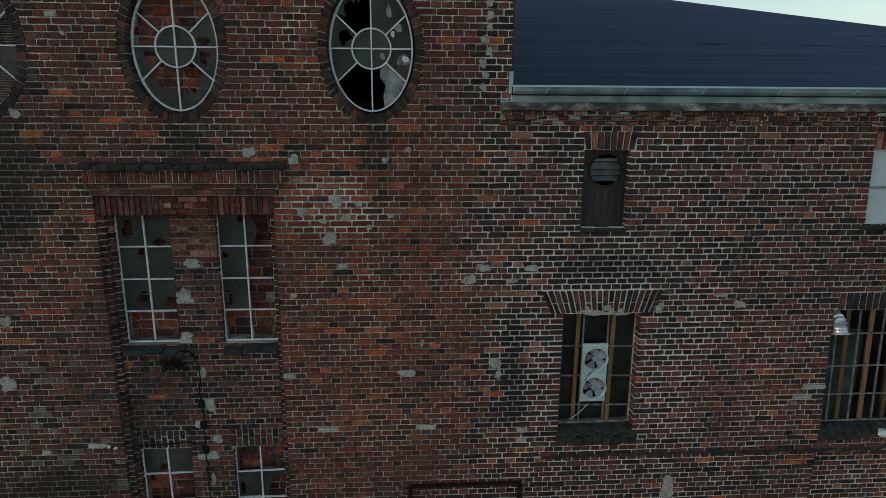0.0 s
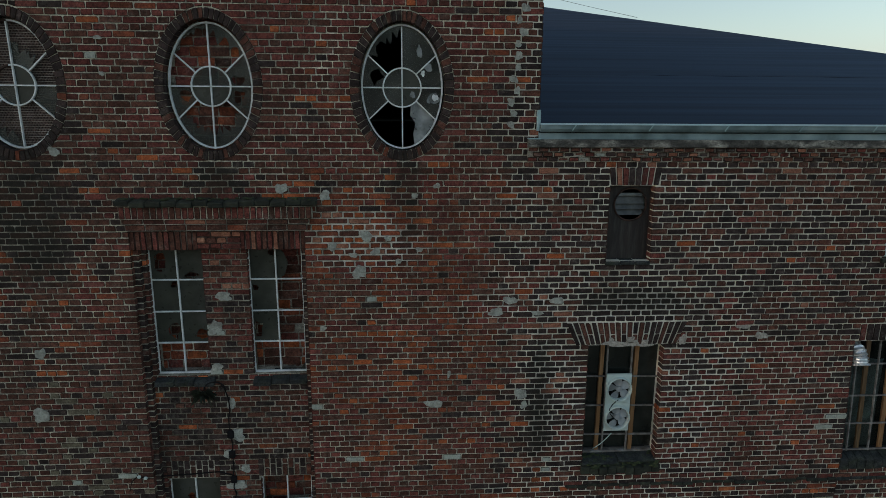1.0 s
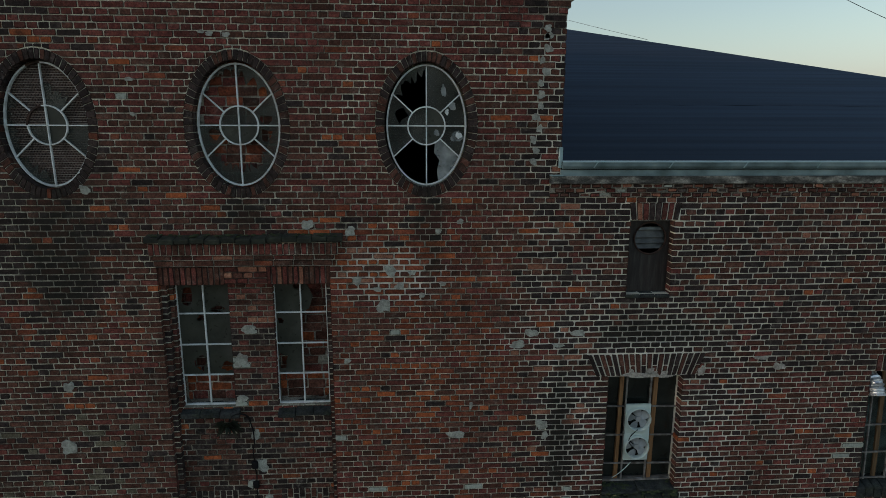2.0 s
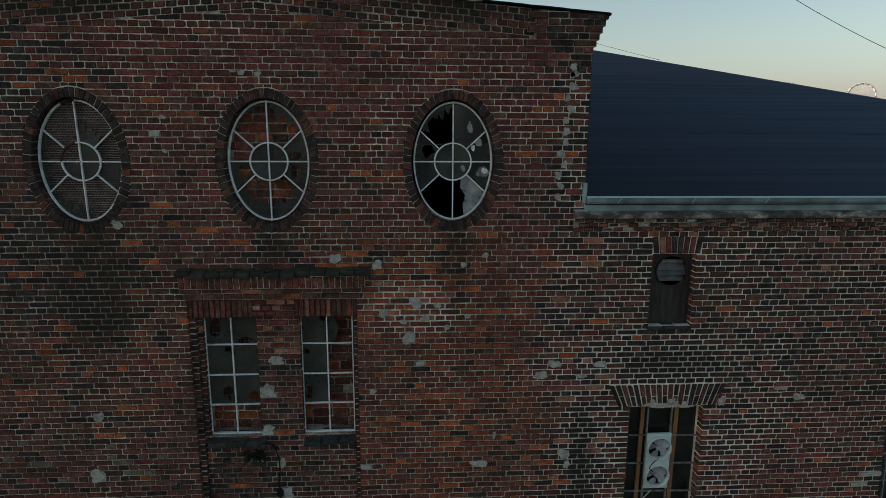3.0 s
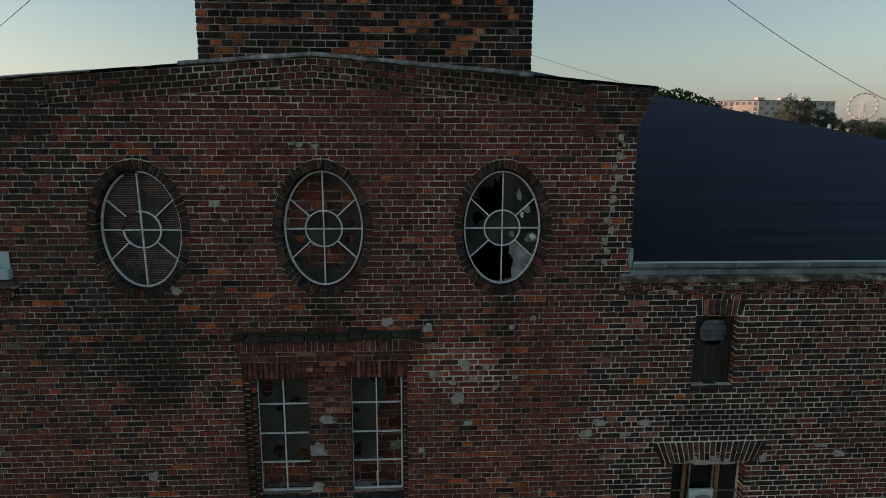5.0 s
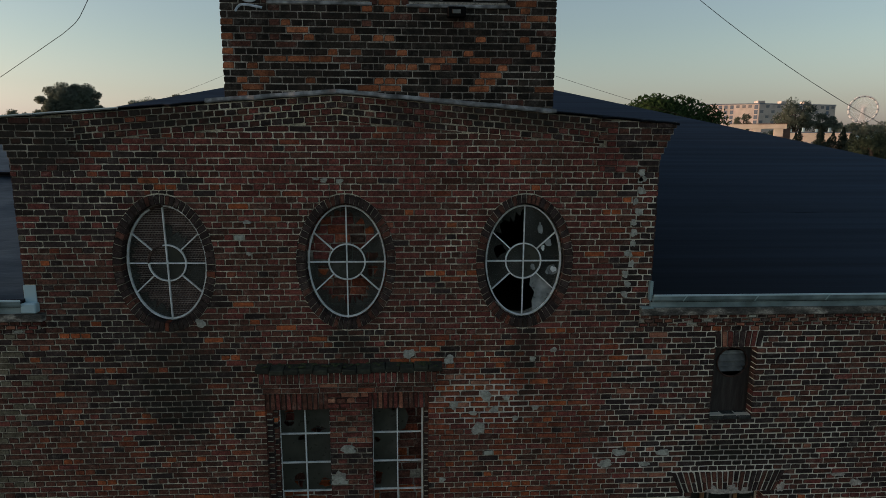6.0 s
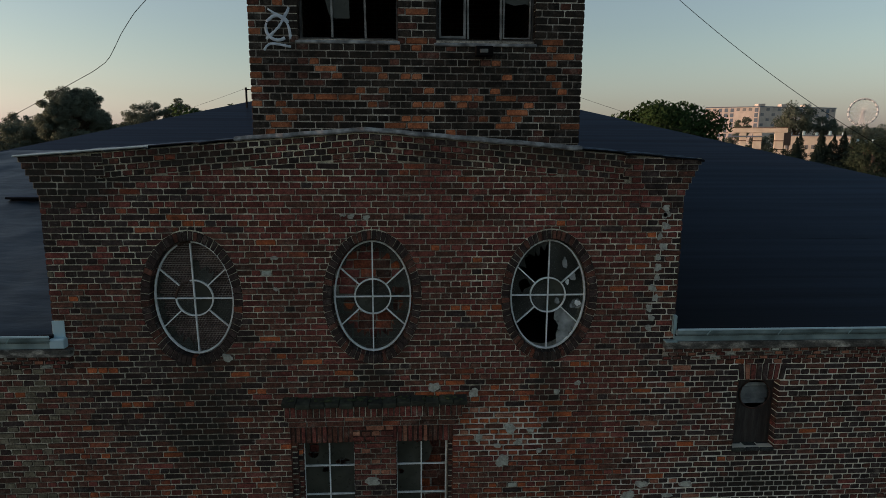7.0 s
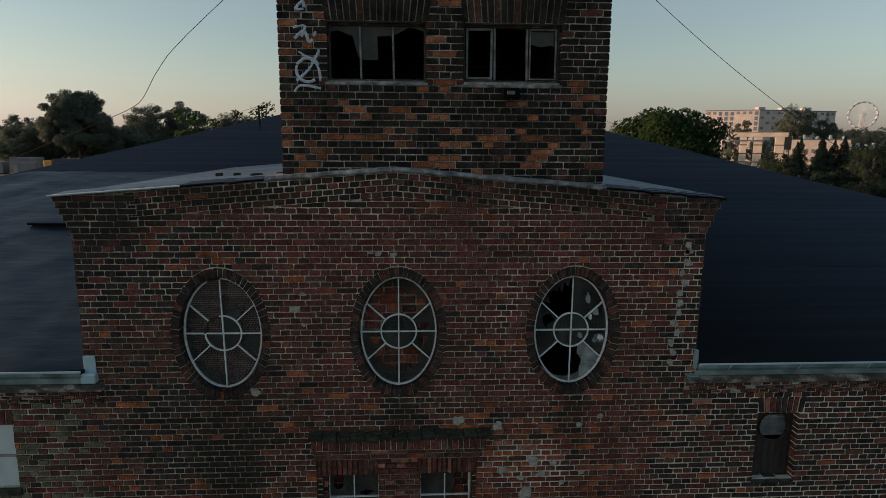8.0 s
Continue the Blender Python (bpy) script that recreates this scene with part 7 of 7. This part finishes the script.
# ---- the distance: trees, buildings, big wheel ----
def leafy(m, share=0.45):
    """Thin leaves: part of the light comes through from behind."""
    n, l = m.node_tree.nodes, m.node_tree.links
    bsdf = n["Principled BSDF"]
    thin = n.new("ShaderNodeBsdfTranslucent")
    l.new(bsdf.inputs["Base Color"].links[0].from_socket, thin.inputs["Color"])
    mx = n.new("ShaderNodeMixShader")
    mx.inputs[0].default_value = share
    l.new(bsdf.outputs[0], mx.inputs[1])
    l.new(thin.outputs[0], mx.inputs[2])
    l.new(mx.outputs[0], n["Material Output"].inputs["Surface"])


bark = material("bark", [(0.05, 0.04, 0.03), (0.09, 0.07, 0.055)], 4, 0.95, 0.6, 15)
leaf_mid = material("green_leaves", [(0.024, 0.046, 0.016), (0.04, 0.072, 0.025), (0.058, 0.098, 0.036)], 0.5, 0.9, 0.1, 4, island=0.3, spec=0.1)
# Pale greyish leaves: the haze of distance is painted into their colour.
leaf_hazed = material("hazed_leaves", [(0.108, 0.132, 0.1), (0.127, 0.152, 0.117), (0.148, 0.174, 0.134)], 0.3, 0.95, 0.1, 3, island=0.06, spec=0.04)
# Greyer green with the low trees' shade mixed into the leaf colour.
leaf_shaded = material("shaded_leaves", [(0.03, 0.044, 0.027), (0.046, 0.064, 0.04), (0.064, 0.086, 0.054)], 0.5, 0.9, 0.1, 4, island=0.3, spec=0.1)
needle = material("spruce_needles", [(0.03, 0.047, 0.036), (0.048, 0.07, 0.054)], 0.8, 0.9, 0.1, 6, island=0.3, spec=0.1)
for m in (leaf_mid, leaf_hazed, leaf_shaded, needle):
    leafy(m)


def tree(at, height, radius, seed, label, leaves=3000, leaf=0.3, mat=None, low=0.25, clumps=46, ragged=0.35, group="", lump=1.0):
    """Tapered trunk, limbs to the clumps, and a crown of leaf cards in uneven clumps with gaps."""
    r = random.Random(seed)
    x, y, z = at
    ob = thing("tree", at, label, "tree", group)
    bm = bmesh.new()
    tube(bm, [(x, y, z), (x + 0.02 * height * r.uniform(-1, 1), y, z + height * low), (x + 0.03 * height * r.uniform(-1, 1), y, z + height * 0.8)], [height * 0.028, height * 0.02, height * 0.006], 8)
    mid, top = z + height * (low + 1) / 2, height * (1 - low) / 2
    cl = []
    for i in range(clumps):
        d = Vector((r.gauss(0, 1), r.gauss(0, 1), r.gauss(0, 1))).normalized()
        k = r.uniform(0.35, 1.0) ** 0.5 * (1 - ragged * r.random())
        lift = 1.0 if d.z > 0 else 0.85
        cl.append((Vector((x + d.x * radius * k, y + d.y * radius * k, mid + d.z * top * k * lift)), radius * r.uniform(0.2, 0.38) * lump))
    for c, s in cl[::3]:
        h = z + height * r.uniform(low * 0.8, 0.65)
        tube(bm, [(x, y, h), ((x + c.x) / 2, (y + c.y) / 2, (h + c.z) / 2 + 0.04 * height), tuple(c)], [height * 0.01, height * 0.006, height * 0.002], 5)
    part("trunk", bm, bark, ob)
    verts, faces, outward = [], [], []
    heart = Vector((x, y, mid - 0.2 * top))
    for i in range(leaves):
        c, s = cl[i % clumps]
        d = Vector((r.gauss(0, 1), r.gauss(0, 1), r.gauss(0, 1))).normalized() * r.random() ** 0.4
        p = c + Vector((d.x, d.y, d.z * 0.75)) * s
        away = ((p - heart).normalized() + d * 0.9).normalized()
        n = Vector((r.gauss(0, 1), r.gauss(0, 1), r.gauss(0.6, 1))).normalized()
        if n.dot(away) < 0:
            n.negate()
        u = n.orthogonal().normalized() * leaf * r.uniform(0.6, 1.3)
        v = n.cross(u) * r.uniform(0.5, 0.8)
        q = len(verts)
        verts += [tuple(p - u), tuple(p - v * 0.6), tuple(p + u), tuple(p + v * 0.6)]
        faces.append((q, q + 1, q + 2, q + 3))
        outward += [(away * 0.75 + n * 0.35).normalized()] * 4
    crown = mesh_ob("crown", verts, faces, mat or leaf_mid, ob)
    # leaves shade with the rounded mass that they belong to
    crown.data.shade_smooth()
    crown.data.normals_split_custom_set(outward)
    return ob


def spruce(at, height, radius, seed):
    r = random.Random(seed)
    x, y, z = at
    ob = thing("spruce", at, "dark pointed spruce tree among the yards", "tree", "spruces")
    part("trunk", tube(bmesh.new(), [(x, y, z), (x, y, z + height)], [height * 0.02, 0.02], 6), bark, ob)
    verts, faces = [], []
    for i in range(4500):
        k = r.random() ** 0.85
        rr = radius * (1 - k) * (0.55 + 0.45 * r.random()) * (0.8 + 0.2 * math.sin(k * 46))
        t = r.uniform(0, 2 * math.pi)
        p = Vector((x + rr * math.cos(t), y + rr * math.sin(t), z + height * (0.06 + 0.94 * k)))
        d = Vector((math.cos(t), math.sin(t), -0.45)).normalized() * r.uniform(0.25, 0.5) * (1.25 - k)
        s = d.cross(Vector((0, 0, 1))).normalized() * 0.13
        q = len(verts)
        verts += [tuple(p - d * .5), tuple(p + s), tuple(p + d), tuple(p - s)]
        faces.append((q, q + 1, q + 2, q + 3))
    mesh_ob("crown", verts, faces, needle, ob)


tree((25.2, 52.6, 0), 14.0, 5.7, 2, "broad leafy green tree behind the roof", 34000, 0.24, leaf_mid, 0.27, 84, 0.3)
tree((21.3, 64, 0), 11.3, 3.7, 3, "leafy green tree beside a larger one", 6000, 0.2, leaf_shaded, 0.38, 46)
tree((31.6, 58, 0), 10.3, 4.0, 4, "leafy green tree beside a larger one", 4000, 0.18, leaf_mid, 0.31, 46)
tree((-83.5, 152.6, 0), 22.1, 8.8, 5, "large dark round-crowned tree above the treeline", 80000, 0.27, leaf_hazed, 0.2, 150, 0.16, "", 0.62)
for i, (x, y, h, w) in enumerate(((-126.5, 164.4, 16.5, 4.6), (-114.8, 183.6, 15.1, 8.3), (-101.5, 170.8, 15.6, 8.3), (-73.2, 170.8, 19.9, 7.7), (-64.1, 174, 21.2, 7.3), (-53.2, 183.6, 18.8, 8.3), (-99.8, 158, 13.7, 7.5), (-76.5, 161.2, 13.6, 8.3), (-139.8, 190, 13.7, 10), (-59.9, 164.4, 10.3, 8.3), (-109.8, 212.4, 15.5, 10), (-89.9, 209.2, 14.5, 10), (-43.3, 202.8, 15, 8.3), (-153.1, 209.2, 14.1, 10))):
    tree((x, y, 0), h, w, 20 + i, "dark leafy tree in the hazy treeline", 24000, 0.3, leaf_hazed, 0.1, 90, 0.18, "treeline", 0.75)
tree((-18.9, 56, 0), 14.3, 2.7, 50, "sparse young tree behind the roof ridge", 1100, 0.24, leaf_mid, 0.34, 24, 0.45)
tree((-14.1, 52, 0), 15.2, 2.5, 51, "sparse light-green bush top behind the roof", 700, 0.22, leaf_mid, 0.43, 22, 0.5)
tree((-22.4, 58, 0), 14.3, 2.7, 52, "sparse young tree behind the roof ridge", 1300, 0.24, leaf_mid, 0.35, 26, 0.45)
tree((-242.3, 392, 0), 26.2, 8.8, 53, "round tree far off in the haze", 2500, 0.8, leaf_hazed, 0.36, 40, 0.2)
tree((178.9, 272, 0), 27.8, 9.4, 54, "large dark tree before the apartment block", 5000, 0.6, leaf_hazed, 0.33, 60, 0.3)
tree((158.1, 280, 0), 24.2, 4.2, 55, "slim dark tree before the apartment block", 2000, 0.5, leaf_hazed, 0.36, 30, 0.3)
tree((193.4, 272, 0), 22.3, 6.2, 56, "dark tree before the apartment block", 3000, 0.5, leaf_hazed, 0.38, 40, 0.3)
for i, (x, y, h, w) in enumerate(((77, 112, 10.8, 2.8), (79, 114, 11.7, 2.9), (80.7, 110, 12.2, 3), (82.8, 113, 11.7, 2.9), (84.7, 112, 11.3, 3), (86.7, 112, 12, 3.2), (82.6, 104, 10.5, 3), (74.5, 108, 9.6, 2.7), (89.2, 115, 11.2, 3.1), (78.2, 104, 9.6, 2.9), (85.9, 106, 10.4, 3.1))):
    spruce((x, y, 0), h, w * 1.75, 70 + i)
for i in range(9):
    spruce((71.5 + 2.5 * i, 98 + 3 * (i % 3), 0), 8.6 + 1.3 * ((i * 5) % 4) / 3, 4.2, 170 + i)
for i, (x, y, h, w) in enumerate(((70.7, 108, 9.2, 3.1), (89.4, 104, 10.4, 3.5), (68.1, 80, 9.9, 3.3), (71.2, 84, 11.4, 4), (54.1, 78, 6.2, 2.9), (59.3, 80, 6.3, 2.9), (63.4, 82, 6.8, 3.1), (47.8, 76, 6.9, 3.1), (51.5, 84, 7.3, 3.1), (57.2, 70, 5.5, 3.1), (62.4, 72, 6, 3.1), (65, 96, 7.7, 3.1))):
    tree((x, y, 0), h, w, 90 + i, "leafy bushy tree among the yards", 5200, 0.2, leaf_shaded, 0.2, 40, 0.25)
for i in range(12):
    tree((224 + i * 22, 395 - 6 * (i % 4), 0), 18.5 + 4 * ((i * 7) % 5) / 5, 11.5, 120 + i, "far dark treetops in the haze", 1100, 1.0, leaf_hazed, 0.4, 30, 0.3, "far treetops")
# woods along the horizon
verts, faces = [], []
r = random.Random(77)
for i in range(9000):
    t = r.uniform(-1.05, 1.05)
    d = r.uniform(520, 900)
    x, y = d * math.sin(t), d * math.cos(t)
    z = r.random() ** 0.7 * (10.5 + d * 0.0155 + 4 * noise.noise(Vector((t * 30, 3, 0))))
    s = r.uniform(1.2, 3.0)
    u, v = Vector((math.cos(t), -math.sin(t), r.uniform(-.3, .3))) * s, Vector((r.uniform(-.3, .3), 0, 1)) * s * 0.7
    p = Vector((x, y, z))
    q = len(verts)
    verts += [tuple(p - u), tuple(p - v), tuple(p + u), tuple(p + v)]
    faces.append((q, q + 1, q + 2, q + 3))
tagged(mesh_ob("far_woods", verts, faces, leaf_hazed, None, None, "dark belt of far woods along the horizon"), category="woods", kind="stuff")

concrete = material("pale_concrete_panels", [(0.46, 0.39, 0.33), (0.56, 0.48, 0.41), (0.63, 0.54, 0.47)], 0.3, 0.9, 0.2, 2)
cream = material("cream_stucco", [(0.54, 0.46, 0.36), (0.66, 0.57, 0.45)], 0.5, 0.9, 0.2, 3)
blue_grey = material("blue_grey_panels", [(0.1, 0.13, 0.17), (0.15, 0.18, 0.22)], 0.5, 0.7, 0.1, 3)
brown_trim = material("brown_trim", [(0.12, 0.07, 0.05), (0.18, 0.1, 0.07)], 1, 0.8, 0.2, 3)


far_glass = material("far_panes", [(0.14, 0.14, 0.15), (0.24, 0.235, 0.23)], 0.5, 0.4, 0.05, 3)


def slab_block(corner, left, right, height, storeys):
    """A long panel-built block: walls, roof, window bands and recessed balconies on its two seen sides."""
    n_l, n_r = Vector((-0.834, 0.552, 0)), Vector((0.983, 0.181, 0))
    c = Vector(corner)
    ob = thing("apartment_building", corner, "long pale panel-built apartment block with rows of windows", "building")
    bm = bmesh.new()
    base = [c, c + n_r * right, c + n_r * right + n_l * left, c + n_l * left]
    lo, hi = [bm.verts.new(p) for p in base], [bm.verts.new(p + Vector((0, 0, height))) for p in base]
    for i in range(4):
        bm.faces.new((lo[i], lo[(i + 1) % 4], hi[(i + 1) % 4], hi[i]))
    bm.faces.new(hi)
    part("wall", bm, concrete, ob)
    bm = bmesh.new()
    mid = (base[0] + base[2]) / 2
    tops = [bm.verts.new(mid + (p - mid) * 1.01 + Vector((0, 0, height + dz))) for dz in (0, 0.5) for p in base]
    for q in ((0, 1, 5, 4), (1, 2, 6, 5), (2, 3, 7, 6), (3, 0, 4, 7), (4, 5, 6, 7), (3, 2, 1, 0)):
        bm.faces.new([tops[i] for i in q])
    part("roof", bm, blue_grey, ob)
    for k in range(3):
        p = base[0] + n_r * (right * (0.15 + 0.3 * k)) + n_l * 6
        block("lift_house", p.x - 2, p.x + 2, p.y - 2, p.y + 2, height + 0.4, height + 2.0, concrete, ob, bevel=0)
    sh = height / storeys
    out_l, out_r = Vector((-0.552, -0.834, 0)), Vector((0.181, -0.983, 0))
    for n, length, out, cols in ((n_l, left, out_l, 9), (n_r, right, out_r, 14)):
        for i in range(cols):
            a = length * (i + 0.22) / cols
            b = length * (i + 0.78) / cols
            deep = i in (7, 12) if cols > 9 else i in (0, 4, 5, 6)
            for s in range(storeys):
                if not deep and (s != storeys - 1 if n is n_l else (s + i) % 2):
                    continue
                z0, z1 = s * sh + (0.25 if deep else 0.9), s * sh + sh * 0.85
                p = [c + n * a + Vector((0, 0, z0)), c + n * b + Vector((0, 0, z0)), c + n * b + Vector((0, 0, z1)), c + n * a + Vector((0, 0, z1))]
                vs = [tuple(q + out * d) for d in (0.0, 0.12) for q in p]
                mesh_ob("window", vs, [(0, 1, 2, 3), (4, 5, 6, 7), (0, 1, 5, 4), (1, 2, 6, 5), (2, 3, 7, 6), (3, 0, 4, 7)], blue_grey if deep else far_glass, ob)


slab_block((195.7, 332.6, 0), 28.0, 51.8, 28.4, 10)
# concrete frame of a ruin
ruin = thing("concrete_frame", (86.4, 142.6, 0), "bare cream concrete frame with three pillars", "ruin")
for x0, x1 in ((82.4, 83.9), (85.5, 87.4), (90.2, 92.2)):
    block("pillar", x0, x1, 141.8, 143.4, 0, 11.9, cream, ruin, bevel=0.05)
    for z in (3.5, 5.6, 7.7, 9.8):
        block("band", x0 - 0.05, x1 + 0.05, 141.72, 143.4, z, z + 0.25, brown_trim, ruin, bevel=0)
block("beam", 79.7, 92.9, 141.7, 143.5, 11.9, 13.0, cream, ruin, bevel=0.05)
block("edge", 79.6, 93.0, 141.6, 143.6, 13.0, 13.15, brown_trim, ruin, bevel=0)
block("platform", 79.7, 87.4, 141.5, 145, 10.8, 11.15, blue_grey, ruin, bevel=0)
ruin.rotation_euler.z = radians(-26)
board = thing("sign_board", (94.7, 142, 0), "dark red board on posts beside the concrete frame", "sign")
block("panel", 93.0, 95.1, 142.5, 142.8, 8.8, 12.1, brown_trim, board, bevel=0.02)
for x in (93.4, 94.7):
    block("post", x - 0.1, x + 0.1, 142.6, 142.8, 0, 8.8, brown_trim, board, bevel=0)


def low_house(name, x0, x1, y, z1, depth, wall, cols, label, turn=-24):
    ob = thing(name, ((x0 + x1) / 2, y, 0), label, "building")
    block("wall", x0, x1, y, y + depth, 0, z1, wall, ob, bevel=0)
    block("roof", x0 - 0.3, x1 + 0.3, y - 0.3, y + depth + 0.3, z1, z1 + 0.35, blue_grey, ob, bevel=0)
    w = (x1 - x0) / cols
    for s in range(max(1, int(z1 // 3))):
        for i in range(cols):
            block("window", x0 + w * (i + .25), x0 + w * (i + .75), y - 0.06, y, s * 3 + 1, s * 3 + 2.4, far_glass, ob, bevel=0)
    if z1 > 5:
        for i in range(5):
            block("roof_vent", x0 + 2 + i * (x1 - x0 - 4) / 4, x0 + 2.8 + i * (x1 - x0 - 4) / 4, y + 3, y + 4, z1 + 0.3, z1 + 1.4 + 0.5 * (i % 2), zinc, ob, "grey metal vent", 0.05)
    ob.rotation_euler.z = radians(turn)


low_house("low_building", 138.5, 159.5, 212, 11.6, 12, cream, 10, "low cream building with a flat roof")
low_house("low_building", 156, 169.5, 205, 8.8, 10, cream, 5, "low cream shed with a flat roof")
low_house("low_building", 41.5, 54, 190, 13.5, 10, cream, 5, "cream house behind the trees")
red_wall = material("red_sheet", [(0.3, 0.05, 0.035), (0.4, 0.07, 0.05)], 1, 0.7, 0.1, 3)
low_house("low_building", 149, 156, 190, 8.0, 8, red_wall, 3, "small red shed among the trees")
for i, (x, y, h) in enumerate(((90.5, 160, 12.3), (95.7, 158, 11.8), (101, 162, 12.3))):
    tree((x, y, 0), h, 3.6, 140 + i, "dark bushy tree behind the concrete frame", 2500, 0.3, leaf_hazed, 0.3, 36, 0.25)
# big wheel
wheel = thing("ferris_wheel", (602.6, 792.6, 0), "white ferris wheel with small dark cabins far off", "ferris wheel")
wc, wr = Vector((602.6, 792.6, 48.7)), 16.9
axis = Vector((-0.38, -1, 0)).normalized()
side = axis.cross(Vector((0, 0, 1))).normalized()
ring = [wc + side * wr * math.cos(t) + Vector((0, 0, wr)) * math.sin(t) for t in (2 * math.pi * i / 48 for i in range(48))]
steel_white = material("white_steel", [(0.6, 0.6, 0.6), (0.7, 0.7, 0.7)], 1, 0.5, 0.1, 3)
for d in (-0.9, 0.9):
    part("rim", tube(bmesh.new(), [p + axis * d for p in ring], 0.42, 6, True), steel_white, wheel)
bm = bmesh.new()
for i in range(0, 48):
    tube(bm, [wc, ring[i]], 0.12, 5)
part("spokes", bm, steel_white, wheel)
for k in (-1, -0.6, -0.25, 0.25, 0.6, 1):
    part("leg", tube(bmesh.new(), [wc, wc + side * 12 * k - Vector((0, 0, wc.z))], 0.6, 6), steel_white, wheel)
for i in range(48):
    bm = bmesh.new()
    bmesh.ops.create_cube(bm, size=2.1, matrix=Matrix.Translation(ring[i] - Vector((0, 0, 0.6))))
    bmesh.ops.bevel(bm, geom=bm.edges[:], offset=0.3, segments=1, affect="EDGES")
    part("cabin", bm, steel_white if i % 3 else blue_grey, wheel)
part("hub", tube(bmesh.new(), [wc - axis * 1.5, wc + axis * 1.5], 1.0, 12), steel_white, wheel)
# yard on the left, a low terrace: containers and a lorry
YARD = 2.4
white_sheet = material("white_sheet_metal", [(0.12, 0.13, 0.135), (0.17, 0.18, 0.185)], 0.6, 0.5, 0.1, 5)
for x, y, w, h, m in ((-95.5, 134, 9.4, 2.8, white_sheet), (-85.7, 133, 5.2, 2.7, white_sheet), (-87.3, 136, 6.2, 3.7, white_sheet)):
    co = thing("site_container", (x, y, YARD), "pale metal site container in the yard", "container", "containers in the yard")
    block("body", x - w / 2, x + w / 2, y, y + 2.5, YARD + 0.15, YARD + h, m, co, bevel=0.05)
    block("door", x - w / 2 + 0.4, x - w / 2 + 1.3, y - 0.05, y, YARD + 0.2, YARD + 2.1, grey_paint, co, bevel=0.01)
    block("skid", x - w / 2 + 0.2, x + w / 2 - 0.2, y + 0.3, y + 2.2, YARD, YARD + 0.15, black_rubber, co, bevel=0)
navy = material("navy_sheet", [(0.02, 0.028, 0.045), (0.03, 0.042, 0.065)], 1, 0.5, 0.1, 5)
lorry = thing("lorry", (-77, 132.6, YARD), "parked lorry with an orange cab and dark trailer", "lorry")
orange_paint = material("orange_paint", [(0.55, 0.25, 0.03), (0.65, 0.32, 0.05)], 1, 0.4, 0.05, 5)
block("cab", -80.6, -78.8, 131.6, 133.8, YARD + 0.7, YARD + 3.2, orange_paint, lorry, bevel=0.15)
block("trailer", -78.6, -73.2, 131.5, 133.9, YARD + 1.1, YARD + 3.5, navy, lorry, bevel=0.05)
block("stripe", -77.5, -74.1, 131.44, 131.5, YARD + 2.2, YARD + 2.7, white_sheet, lorry, bevel=0.01)
for x in (-79.7, -76.0, -74.5):
    wh = part("wheel", tube(bmesh.new(), [(x, 131.55, YARD + 0.5), (x, 131.95, YARD + 0.5)], 0.5, 14), black_rubber, lorry)
    part("rim", tube(bmesh.new(), [(x, 131.52, YARD + 0.5), (x, 131.6, YARD + 0.5)], 0.28, 12), zinc, wh)
yard = thing("yard", (-85, 135, 0), "bare raised gravel yard with parked lorries", "yard", kind="structure")
yard_mat = material("gravel", [(0.1, 0.095, 0.085), (0.16, 0.15, 0.135)], 0.3, 0.95, 0.4, 4)
block("gravel", -126, -64, 118, 150, -0.05, YARD, yard_mat, yard, bevel=0)


# ---- single bricks of the front wall, sharing a few meshes ----
shared = {}
for quad, y, slot, owner in keep_list:
    w = quad[1][0] - quad[0][0]
    kind = "header" if w < 0.17 else "stretcher"
    rnd_key = (kind, slot, owner.name, len(shared) % 2)
    base = 0.114 if kind == "header" else 0.239
    if rnd_key not in shared:
        one = Bricks(100 + len(shared))
        h = COURSE / 2 - JOINT / 2
        one.add(rect(-base / 2, base / 2, -h, h), 0.0, 0)
        me = bpy.data.meshes.new("brick")
        me.from_pydata(one.v, [], one.f)
        me.materials.append(TOWER_BRICKS.get(slot, BRICKS[slot]) if owner is tower else BRICKS[slot])
        me.materials.append(arris)
        for p in me.polygons[8:16]:
            p.material_index = 1
        shared[rnd_key] = me
    ob = new("brick", shared[rnd_key])
    ob.parent = owner
    ob.location = ((quad[0][0] + quad[1][0]) / 2, y, (quad[0][1] + quad[2][1]) / 2)
    ob.scale = (w / base, 1, (quad[2][1] - quad[1][1]) / (COURSE - JOINT))
